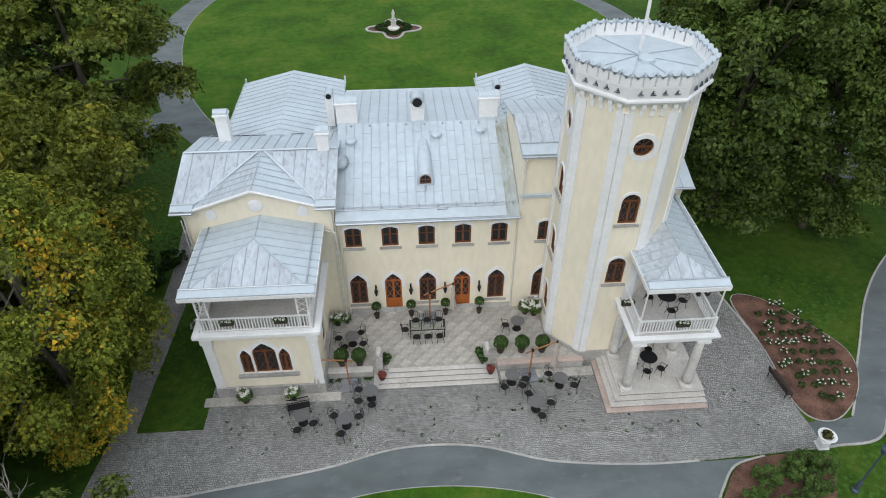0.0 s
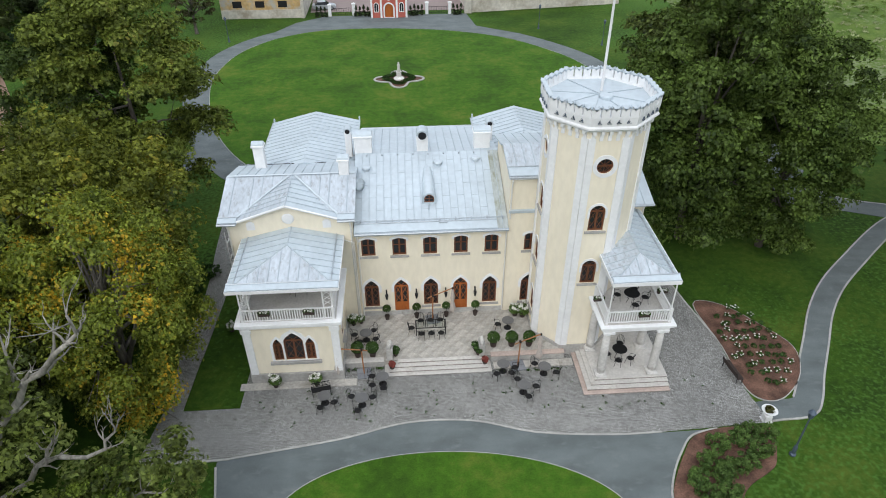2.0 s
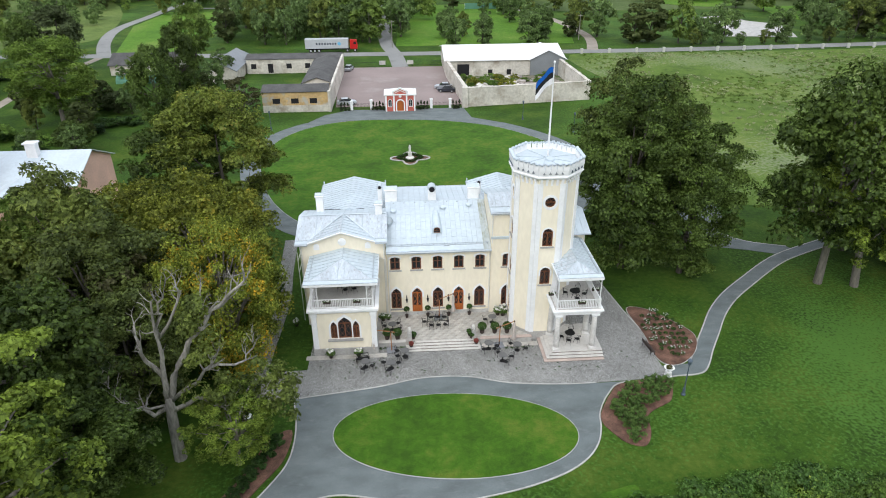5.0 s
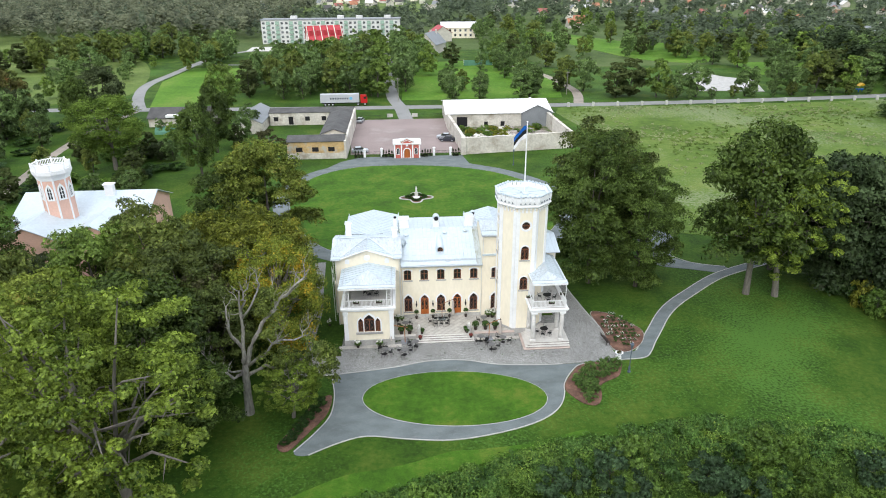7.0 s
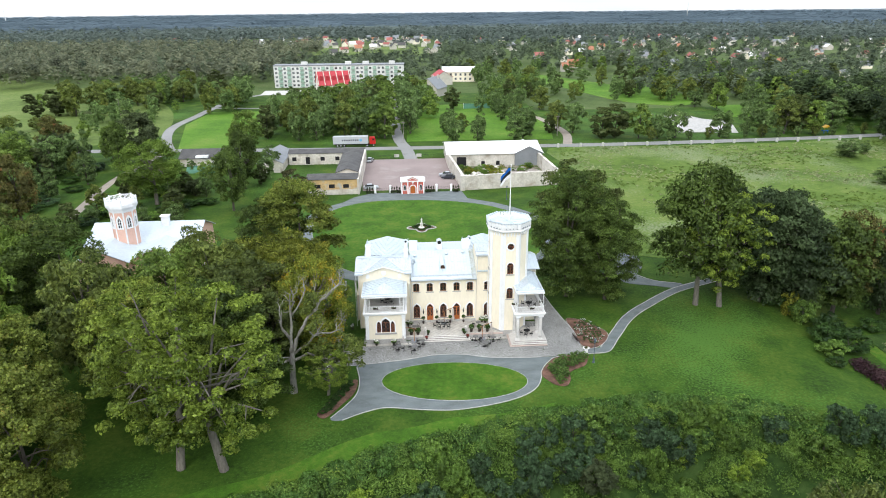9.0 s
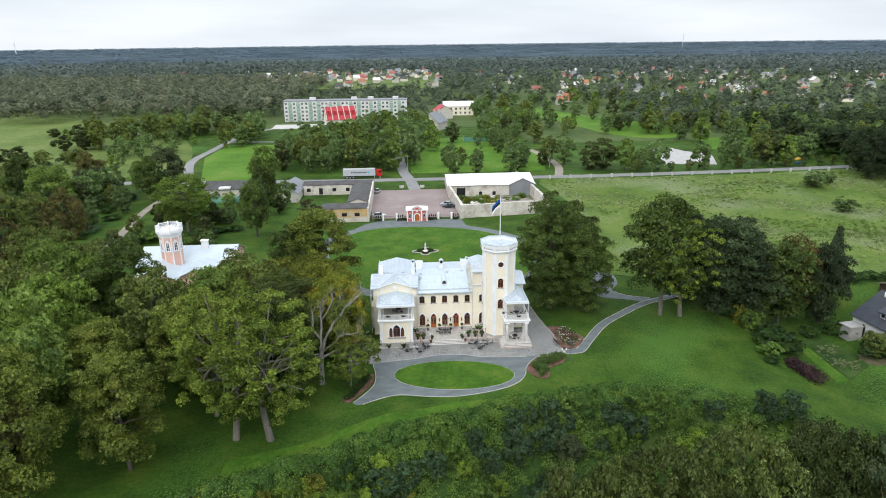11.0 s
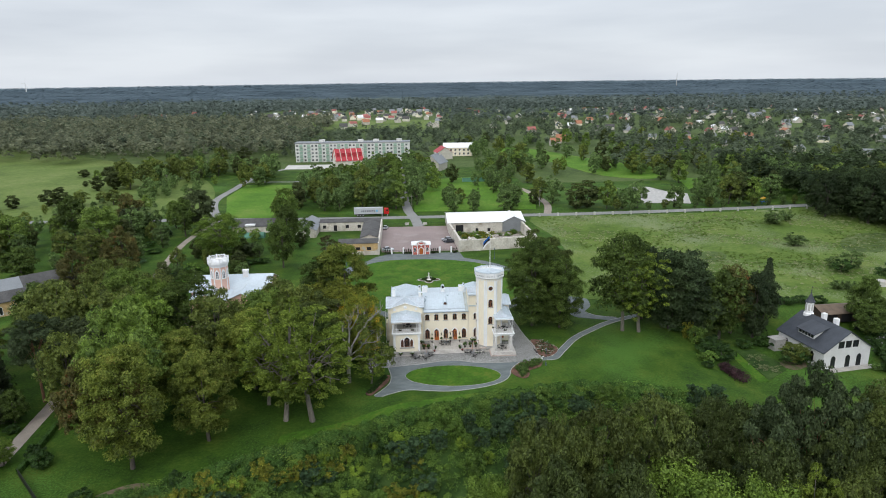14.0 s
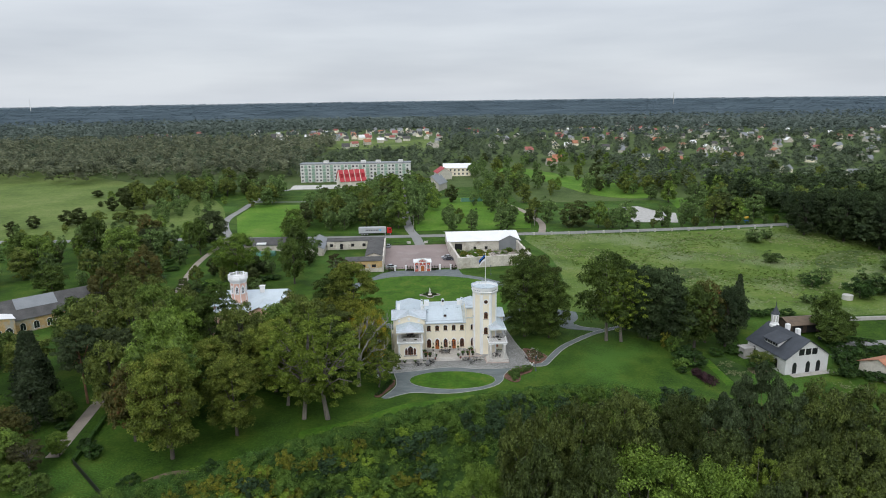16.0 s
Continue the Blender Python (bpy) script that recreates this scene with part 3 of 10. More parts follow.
class Mesh:
    """Collects vertices and faces of one mesh."""

    def __init__(self):
        self.v, self.f = [], []

    def add(self, verts, faces):
        k = len(self.v)
        self.v.extend([tuple(p) for p in verts])
        self.f.extend([tuple(i + k for i in q) for q in faces])
        return self

    def box(self, x0, x1, y0, y1, z0, z1, b=0.0):
        if b <= 0:
            c = [(x, y, z) for z in (z0, z1) for y in (y0, y1) for x in (x0, x1)]
            return self.add(c, [(0, 2, 3, 1), (4, 5, 7, 6), (0, 1, 5, 4), (2, 6, 7, 3), (0, 4, 6, 2), (1, 3, 7, 5)])
        ring = lambda d, z: [(x0 + b - d, y0 + d, z), (x0 + b, y0, z)]  # noqa: E731
        rows = []
        for z, i in ((z0, b), (z0 + b, 0), (z1 - b, 0), (z1, b)):
            a0, a1, b0, b1 = x0 + i, x1 - i, y0 + i, y1 - i
            rows.append([(a0 + b, b0, z), (a1 - b, b0, z), (a1, b0 + b, z), (a1, b1 - b, z), (a1 - b, b1, z), (a0 + b, b1, z), (a0, b1 - b, z), (a0, b0 + b, z)])
        return self.loft(rows, True)

    def loft(self, rows, caps=False, closed=True):
        k, n = len(self.v), len(rows[0])
        for r in rows:
            self.v.extend([tuple(p) for p in r])
        for a in range(len(rows) - 1):
            for i in range(n if closed else n - 1):
                j = (i + 1) % n
                self.f.append((k + a * n + i, k + a * n + j, k + (a + 1) * n + j, k + (a + 1) * n + i))
        if caps:
            self.f.append(tuple(k + i for i in reversed(range(n))))
            self.f.append(tuple(k + (len(rows) - 1) * n + i for i in range(n)))
        return self

    def prism(self, pts, z0, z1):
        return self.loft([[(x, y, z0) for x, y in pts], [(x, y, z1) for x, y in pts]], True)

    def lathe(self, x, y, profile, n=12, ph=0.0):
        rows = [[(x + r * math.cos(ph + 2 * math.pi * i / n), y + r * math.sin(ph + 2 * math.pi * i / n), z) for i in range(n)] for r, z in profile]
        return self.loft(rows, True)

    def tube(self, pts, radii, n=6):
        pts = [Vector(p) for p in pts]
        rows = []
        for i, p in enumerate(pts):
            d = (pts[min(i + 1, len(pts) - 1)] - pts[max(i - 1, 0)]).normalized()
            u = d.cross(Vector((0.31, 0.2, 0.93)))
            if u.length < 0.1:
                u = d.cross(Vector((1, 0, 0)))
            u.normalize()
            w = d.cross(u)
            r = radii[i] if isinstance(radii, (list, tuple)) else radii
            rows.append([p + r * (math.cos(2 * math.pi * k / n) * u + math.sin(2 * math.pi * k / n) * w) for k in range(n)])
        return self.loft(rows, True)

    def moved(self, m, start=0):
        self.v[start:] = [tuple(m @ Vector(p)) for p in self.v[start:]]
        return self


def make(name, mesh, material, parent=None, label="", smooth=False):
    me = bpy.data.meshes.new(name)
    me.from_pydata(mesh.v, [], mesh.f)
    me.materials.append(material)
    if smooth:
        me.shade_smooth()
    me.update()
    ob = new(name, me)
    if parent:
        ob.parent = parent
    if label:
        ob["label"] = label
    return ob


def part(name, mesh, material, parent, label="", smooth=False):
    return make(name, mesh, material, parent, label, smooth)


def shared(name, data, parent, m):
    """An object of its own on a mesh that alike pieces share."""
    ob = new(name, data)
    ob.parent = parent
    ob.matrix_local = m
    return ob


def thing(name, label, category, group="", at=None):
    ob = new(name)
    ob.empty_display_size = 0.3
    if at is not None:
        ob.matrix_basis = at
    return tagged(ob, label, category, group)


def setting(name, mesh, material, label, category, kind="structure"):
    return tagged(make(name, mesh, material), label, category, kind=kind)


def smooth_line(pts, n=6, closed=False):
    out, k = [], len(pts)
    rng = range(k) if closed else range(k - 1)
    for i in rng:
        p = [np.array(pts[(i + d) % k] if closed else pts[min(max(i + d, 0), k - 1)], float) for d in (-1, 0, 1, 2)]
        for j in range(n):
            t = j / n
            out.append(tuple(0.5 * (2 * p[1] + (p[2] - p[0]) * t + (2 * p[0] - 5 * p[1] + 4 * p[2] - p[3]) * t * t + (3 * p[1] - p[0] - 3 * p[2] + p[3]) * t**3)))
    if not closed:
        out.append(tuple(map(float, pts[-1])))
    return out


def offset_line(pts, d, closed=False):
    out, k = [], len(pts)
    for i in range(k):
        a = np.array(pts[(i - 1) % k] if closed else pts[max(i - 1, 0)], float)
        b = np.array(pts[(i + 1) % k] if closed else pts[min(i + 1, k - 1)], float)
        t = (b - a) / (np.linalg.norm(b - a) + 1e-9)
        out.append((pts[i][0] - t[1] * d, pts[i][1] + t[0] * d))
    return out


def flat(name, pts, z, material, label, category, base=-0.03):
    """A flat sheet of ground cover with an outline of its own, with a thin edge down to the ground."""
    bm = bmesh.new()
    vs = [bm.verts.new((x, y, z)) for x, y in pts]
    f = bm.faces.new(vs)
    bm.normal_update()
    if f.normal.z < 0:
        f.normal_flip()
    bmesh.ops.triangulate(bm, faces=[f])
    edge = [e for e in bm.edges if e.is_boundary]
    ret = bmesh.ops.extrude_edge_only(bm, edges=edge)
    for g in ret["geom"]:
        if isinstance(g, bmesh.types.BMVert):
            g.co.z = base
    me = bpy.data.meshes.new(name)
    bm.to_mesh(me)
    bm.free()
    me.materials.append(material)
    return tagged(new(name, me), label, category, kind="structure")


def strip(name, line, width, z, material, label, category):
    a, b = offset_line(line, width / 2), offset_line(line, -width / 2)
    m = Mesh()
    m.loft([[(x, y, z) for x, y in b], [(x, y, z) for x, y in a]], closed=False)
    return setting(name, m, material, label, category)


def kerb(line, label="pale stone kerb along the drive", closed=False, w=0.12, h=0.07):
    a, b = offset_line(line, w / 2, closed), offset_line(line, -w / 2, closed)
    m = Mesh()
    rows = [[(x, y, -0.02) for x, y in a], [(x, y, h) for x, y in a], [(x, y, h) for x, y in b], [(x, y, -0.02) for x, y in b]]
    m.loft(rows, closed=closed)
    return setting("kerb", m, M_KERB, label, "kerb")


# ---- the lie of the land ----
BANK_X = [-200, -90, -60, -43, -34, -23, -11, 1.5, 12, 26, 39, 50, 62, 80, 120, 300]
BANK_Y = [-80, -66, -57, -49, -43.5, -38.5, -32.5, -28.4, -25.2, -23.2, -26, -31, -46, -52, -56, -60]


def ground_z(x, y):
    s = np.interp(x, BANK_X, BANK_Y) - y
    drop = np.where(s > 0, -(0.62 * s) * np.clip(s / 3.0, 0, 1), 0.0)
    z = -17.0 * np.tanh(-drop / 17.0)
    side = np.clip((x - 48) / 20, 0, 1) * np.clip((16 - y) / 14, 0, 1)
    z = z - 2.6 * side * side * (3 - 2 * side)
    far = np.clip((np.hypot(x, y) - 1300) / 3200, 0, 1)
    return z + 18 * far * far * (3 - 2 * far)


def graded(lo, near_lo, near_hi, hi, step, ratio=1.16):
    mid = list(np.arange(near_lo, near_hi + 0.01, step))
    out, d = [], step
    p = near_hi
    while p < hi:
        d *= ratio
        p += d
        out.append(min(p, hi))
    back, d, p = [], step, near_lo
    while p > lo:
        d *= ratio
        p -= d
        back.append(max(p, lo))
    return np.array(back[::-1] + mid + out)


gx, gy = graded(-4900, -130, 130, 4900, 3.0), graded(-900, -110, 30, 4900, 2.5)
X, Y = np.meshgrid(gx, gy)
Z = ground_z(X, Y)
land = Mesh()
land.v = np.stack([X, Y, Z], -1).reshape(-1, 3).tolist()
nx, ny = len(gx), len(gy)
land.f = [(j * nx + i, j * nx + i + 1, (j + 1) * nx + i + 1, (j + 1) * nx + i) for j in range(ny - 1) for i in range(nx - 1)]
ground = make("ground", land, M_PARK, smooth=True)
tagged(ground, "green parkland turf that falls away to an overgrown bank", "ground", kind="structure")
ground.data.materials.append(M_BANK)
ground.data.materials.append(M_SCRUB)
ids = np.zeros(len(ground.data.polygons), dtype=np.int32)
cx, cy = ((gx[:-1] + gx[1:]) / 2)[None, :].repeat(ny - 1, 0).ravel(), ((gy[:-1] + gy[1:]) / 2)[:, None].repeat(nx - 1, 1).ravel()
ids[(np.interp(cx, BANK_X, BANK_Y) - cy) > 0.5] = 1
ids[(np.hypot(cx, cy) > 330) | ((cx > 62) & (cy > 245))] = 2
ground.data.polygons.foreach_set("material_index", ids)

# meadows, fields and the far playing ground
flat("meadow", smooth_line([(33, 38), (46, 60), (50, 100), (48, 141), (90, 141), (150, 143), (192, 148), (215, 130), (205, 90), (165, 28), (120, 17), (96, 26), (80, 30), (60, 27), (46, 27)], 4, True), 0.05, M_MEADOW, "rough green meadow with pale flowering weeds", "meadow")
flat("scrub_patch", smooth_line([(150, 70), (164, 69), (172, 82), (181, 93), (171, 95), (160, 88), (153, 80)], 4, True), 0.09, M_SCRUB, "dark scrubby patch in the meadow", "meadow")
flat("scrub_patch", smooth_line([(91, 61), (99, 63), (104, 70), (102, 75), (94, 73), (90, 67)], 4, True), 0.09, M_SCRUB, "dark scrubby patch in the meadow", "meadow")
flat("field", smooth_line([(-420, 520), (-243, 392), (-150, 300), (-112, 205), (-122, 168), (-206, 160), (-420, 170)], 4, True), 0.05, M_FIELD, "open rough green field", "meadow")
strip("flats_lane", [(-112, 266.5), (-79, 262.5), (-50, 268)], 3.0, 0.064, M_ROAD, "narrow asphalt lane past the playing field", "road")
flat("playing_field", [(-92.5, 154.5), (-72, 154), (-72, 251), (-105.5, 253), (-107, 212)], 0.08, M_GREEN, "bright mown playing field", "lawn")
flat("green", [(-5, 160), (54, 160), (62, 205), (54, 245), (36, 268), (12, 262), (-4, 215)], 0.08, M_GREEN, "bright mown village green", "lawn")
flat("long_field", smooth_line([(99, 343), (70, 420), (95, 440), (140, 345), (165, 330), (152, 250), (118, 262)], 4, True), 0.08, M_GREEN, "bright green clearing among trees", "lawn")
flat("east_lawn", [(150, 205), (205, 190), (196, 240), (160, 246)], 0.08, M_GREEN, "bright green roadside lawn", "lawn")
flat("far_field", [(-150, 700), (30, 690), (60, 860), (-150, 880)], 0.1, M_FIELD, "pale green far field", "meadow")
flat("yard", [(120, 214), (130, 216), (134, 201), (143, 191), (133, 164), (119, 167), (109, 168), (117, 190)], 0.10, M_KERB, "pale concrete yard beyond the road", "yard")

# Open light between tree shade and bank, laid in as a brighter turf sheet.
ex_ = np.linspace(-33, 13, 24)
ey_ = np.interp(ex_, BANK_X, BANK_Y)
top_ = np.minimum(ey_ + 3.6 + 0.5 * np.sin(ex_ * 0.35), -26.2 + 0.09 * np.abs(ex_))
flat("mown_strip", smooth_line([(x, y + 0.3) for x, y in zip(ex_, ey_)] + [(x, y) for x, y in zip(ex_[::-1], np.maximum(top_, ey_ + 1.2)[::-1])], 3, True), 0.02, M_LAWN, "yellow-green grass strip along the bank, painted bright as unshaded turf", "lawn")

# drives and paths round the house
front = smooth_line([(-14.2, -12.3), (-12.9, -11.95), (-6.8, -11.0), (-2.7, -10.0), (1.5, -10.1), (5.5, -11.3), (10.2, -11.8), (13.4, -11.85), (16.4, -11.85), (15.2, -12.25), (14.1, -13.4), (13.2, -14.7), (12.5, -16.1), (12.2, -17.6), (11.4, -19.5), (9.9, -21.2), (7.5, -22.6), (3.7, -23.8), (-1.0, -24.5), (-5.6, -24.0), (-9.6, -23.3), (-12.4, -24.1), (-15.3, -25.7), (-16.8, -25.1), (-14.9, -22.2), (-13.7, -19.5), (-13.6, -16.0)], 5, True)
flat("front_drive", front, 0.03, M_ASPHALT, "smooth grey asphalt drive in front of the house", "drive")
kerb(smooth_line([(17.0, -11.75), (15.2, -12.2), (14.1, -13.35), (13.2, -14.65), (12.5, -16.1), (12.2, -17.6), (11.4, -19.5), (9.9, -21.2), (7.5, -22.6), (3.7, -23.8), (-1.0, -24.5), (-5.6, -24.0), (-9.6, -23.3), (-12.4, -24.1), (-15.3, -25.7)], 5))
kerb(smooth_line([(-16.8, -25.1), (-14.9, -22.2), (-13.7, -19.5), (-13.6, -16.0), (-14.2, -12.6)], 5))
oval = [(-0.15 + 10.25 * math.cos(a) * math.cos(-0.073) - 4.95 * math.sin(a) * math.sin(-0.073), -17.4 + 10.25 * math.cos(a) * math.sin(-0.073) + 4.95 * math.sin(a) * math.cos(-0.073)) for a in np.linspace(0, 2 * math.pi, 72, endpoint=False)]
flat("oval_lawn", oval, 0.08, M_LAWN, "oval mown lawn ringed by the drive", "lawn")
kerb(oval, closed=True)
plaza = [(-13.6, -6.5), (-13.6, -8.1), (-17.3, -8.1), (-17.2, -3), (-18.8, -3), (-18.4, -7), (-19.0, -12.1), (-14.0, -12.1)] + smooth_line([(-12.9, -11.95), (-6.8, -11.0), (-2.7, -10.0), (1.5, -10.1), (5.5, -11.3), (10.2, -11.8), (13.4, -11.8)], 5) + [(20.6, -11.5), (20.2, -8.6), (20.3, -3.7), (19.6, 0.2), (18.8, 6.2), (18.2, 14.0), (17.4, 20.5), (14.8, 20.5), (14.8, 0.0), (-7.0, 0.0), (-13.6, -2.0)]
flat("plaza", plaza, 0.05, M_SETT, "forecourt paved with small grey granite setts", "pavement")
kerb(smooth_line([(-18.6, -12.15), (-14.2, -12.1), (-12.9, -11.95), (-6.8, -11.0), (-2.7, -10.0), (1.5, -10.1), (5.5, -11.3), (10.2, -11.8), (13.4, -11.8)], 5), "flush stone edging between setts and asphalt", h=0.07)
kerb([(20.3, -3.7), (19.6, 0.2), (18.8, 6.2), (18.2, 14.0), (17.4, 20.5)], "stone edging of the sett forecourt", h=0.09)
strip("side_yard", smooth_line([(-18.0, -3.2), (-17.8, 1), (-17.9, 6), (-18.4, 11), (-19, 20)], 5), 1.7, 0.04, M_SETT, "grey sett path strip beside the house", "path")
flat("side_lawn", [(-13.6, -8.1), (-13.4, 0.0), (-14.6, 2.6), (-16.9, 4.6), (-17.25, -8.1)], 0.07, M_PARK, "shaded strip of lawn beside the wing", "lawn")
back_lawn = smooth_line([(-18, 25), (-23.3, 32.5), (-27, 42.7), (-28.8, 52.4), (-28.3, 60), (-26.3, 66), (-22, 71.5), (-16, 74.8), (-10, 75.6), (-2, 75.2), (6.6, 73.3), (14.6, 69.2), (20.6, 62.8), (24.5, 56), (26, 48), (24.5, 38), (20, 29), (13, 23.5), (0, 21), (-11, 21.8)], 5, True)
ring = offset_line(back_lawn, 3.4, True)
flat("carriage_drive", ring if abs(ring[0][0]) > 18.5 else offset_line(back_lawn, -3.4, True), 0.03, M_ASPHALT, "grey asphalt carriage drive round the great lawn", "drive")
flat("great_lawn", back_lawn, 0.08, M_LAWN, "large round mown lawn behind the house", "lawn")
kerb(back_lawn, "pale stone kerb of the great lawn", closed=True)
flat("gate_court", [(-26, 70), (-20.5, 80), (-15.5, 83.8), (10, 83.8), (11, 76), (18, 71), (2, 73), (-14, 73)], 0.035, M_ASPHALT, "asphalt court before the gatehouse", "drive")
strip("west_drive", smooth_line([(-24.5, 29), (-31, 24), (-38, 20), (-60, 12.5)], 6), 4.2, 0.033, M_ASPHALT, "asphalt drive that leaves past the trees", "drive")
path = smooth_line([(19.9, -10.7), (21.3, -10.55), (23.3, -10.4), (24.3, -9.4), (25.6, -7.3), (27.5, -4.5), (29.8, -1.1), (32.55, 2.0), (36.4, 5.3), (41.3, 9.2), (45.2, 11.5), (52.5, 14.7)], 6)
strip("garden_path", path, 1.6, 0.045, M_ASPHALT, "winding grey asphalt garden path", "path")
kerb(offset_line(path, 0.84)[13:], "pale kerb of the garden path", w=0.13)
kerb(offset_line(path, -0.84), "pale kerb of the garden path", w=0.13)
branch = smooth_line([(34.9, 15.0), (34.4, 21), (36.2, 28), (37.2, 36), (30.5, 45), (32.6, 47), (40.5, 37.5), (42.0, 30), (41.4, 23), (38.6, 18.2), (41.0, 15.2), (45.5, 13.4), (44.5, 11.2), (40, 12.8)], 4, True)
flat("garden_path_branch", branch, 0.042, M_ASPHALT, "broad grey asphalt drive that forks among trees", "path")
kerb(smooth_line([(38.6, 18.2), (41.0, 15.2), (45.5, 13.4)], 5), "pale kerb at the fork of the path", w=0.13)
west = smooth_line([(-79.2, -45), (-79.4, -40.8), (-81, -19.7), (-82.4, -5.6), (-87, 28), (-92, 66), (-97, 108), (-95, 150)], 6)
flat("bare_soil", smooth_line([(-58.7, -54.4), (-54.9, -51.9), (-51.6, -51.6), (-51.8, -53.2), (-55.8, -54.4)], 4, True), 0.05, M_BARESOIL, "trodden bare soil at the lawn's edge", "soil")
strip("west_path", west, 2.6, 0.04, M_GRAVEL, "pale sandy path among park trees", "path")

# public roads
strip("main_road", smooth_line([(-420, 170), (-210, 158), (-130, 154), (-93, 151.5), (-47, 148.5), (-8, 147.3), (30, 146.5), (75, 146), (140, 149), (217, 156), (420, 176)], 6), 6.0, 0.06, M_ROAD, "pale worn asphalt village road", "road")
strip("avenue", smooth_line([(-3.8, 128), (-5.5, 147), (-8.5, 170), (-10.5, 230), (-12, 330)], 6), 4.6, 0.065, M_ROAD, "straight village road between trees", "road")
strip("field_road", smooth_line([(-94, 150), (-104, 176), (-110.5, 205), (-109.5, 240), (-108.5, 272), (-104, 305), (-88, 332)], 6), 4.2, 0.065, M_ROAD, "pale asphalt side road past a playing field", "road")
strip("farm_track", smooth_line([(57, 148), (62, 175), (58, 215), (48, 250)], 6), 3.5, 0.09, M_GRAVEL, "sandy farm track over the green", "path")
lane = strip("east_road", smooth_line([(106, -2.5), (112, 0.6), (119, 1.4), (160, 0), (240, -6)], 10), 3.4, 0.10, M_ROAD, "pale lane beside the cottage", "road")
for v in lane.data.vertices:
    v.co.z = float(ground_z(np.array(v.co.x), np.array(v.co.y))) + 0.08
flat("car_park", [(-18.6, 86.5), (10.0, 86.5), (8.6, 128), (-20.8, 128)], 0.05, M_LOT, "reddish gravel car park behind the gatehouse", "car park")
flat("flats_yard", [(-95, 322), (-30, 322), (-16, 345), (-96, 345)], 0.09, M_CONCRETE, "pale paved yard before the flats", "yard")

# beds
rose = smooth_line([(20.1, 0.2), (22.2, 0.0), (24.3, -2.6), (25.5, -5.0), (24.6, -7.6), (22.6, -9.5), (21.1, -9.7), (20.3, -8.4), (20.4, -4.6)], 5, True)
flat("rose_bed", rose, 0.09, M_MULCH, "reddish bark mulch bed planted with roses", "flower bed")
kerb(rose, "pale stone edging of the rose bed", True, 0.12)
shrub_bed = smooth_line([(16.8, -11.85), (15.2, -12.35), (14.2, -13.5), (13.3, -14.8), (12.6, -16.1), (12.5, -17.2), (13.0, -18.3), (13.8, -19.5), (15.0, -20.0), (15.7, -19.5), (16.2, -18.5), (16.4, -17.5), (16.5, -16.7), (17.3, -15.9), (18.8, -15.1), (19.5, -14.5), (20.2, -13.0), (20.4, -12.0), (18.5, -11.75)], 4, True)
flat("shrub_bed", shrub_bed, 0.09, M_MULCH, "curved bark mulch bed with round shrubs", "flower bed")
west_bed = smooth_line([(-13.9, -16.2), (-14.1, -19.4), (-15.5, -22.0), (-17.4, -25.0), (-18.6, -24.0), (-17.0, -20.8), (-15.6, -17.2)], 5, True)
flat("west_bed", west_bed, 0.09, M_MULCH, "bark mulch bed along the drive", "flower bed")

# ---- the house ----


class Side:
    """A wall plane: u runs along it, z up, d outwards from it."""

    def __init__(self, x, y, angle):
        self.o = Vector((x, y, 0))
        a = radians(angle)
        self.u, self.n = Vector((math.cos(a), math.sin(a), 0)), Vector((math.sin(a), -math.cos(a), 0))

    def at(self, u, z, d=0.0):
        return tuple(self.o + self.u * u + self.n * d + Vector((0, 0, z)))


def pointed(c, w, z0, zs, za, n=6):
    r = [(c + w / 2 * (1 - t**1.9), zs + (za - zs) * t) for t in [i / n for i in range(n)]]
    l_ = [(2 * c - u, z) for u, z in reversed(r)]
    return [(c - w / 2, z0), (c + w / 2, z0)] + r + [(c, za)] + l_


def segmental(c, w, z0, z1, rise, n=6):
    return [(c - w / 2, z0), (c + w / 2, z0)] + [(c + w / 2 - w * i / n, z1 + rise * (1 - (1 - 2 * i / n) ** 2)) for i in range(n + 1)]


def rounded(c, w, z0, zs, n=8):
    return [(c - w / 2, z0), (c + w / 2, z0)] + [(c + w / 2 * math.cos(math.pi * i / n), zs + w / 2 * math.sin(math.pi * i / n)) for i in range(n + 1)]


def circle(c, z, r, n=20):
    return [(c + r * math.cos(2 * math.pi * i / n), z + r * math.sin(2 * math.pi * i / n)) for i in range(n)]


def walling(side, outer, holes, th=0.35):
    """A wall with openings that go through it."""
    from mathutils.geometry import tessellate_polygon
    loops = [outer] + holes
    tris = tessellate_polygon([[Vector((u, z, 0)) for u, z in lp] for lp in loops])
    flatp = [p for lp in loops for p in lp]
    k = len(flatp)
    m = Mesh()
    m.v = [side.at(u, z, 0) for u, z in flatp] + [side.at(u, z, -th) for u, z in flatp]
    for t in tris:
        a, b, c = t
        area = (flatp[b][0] - flatp[a][0]) * (flatp[c][1] - flatp[a][1]) - (flatp[b][1] - flatp[a][1]) * (flatp[c][0] - flatp[a][0])
        if area < 0:
            a, b, c = a, c, b
        m.f += [(a, b, c), (a + k, c + k, b + k)]
    i0 = 0
    for lp in loops:
        n = len(lp)
        for i in range(n):
            j = (i + 1) % n
            m.f.append((i0 + i, i0 + j, i0 + j + k, i0 + i + k))
        i0 += n
    return m


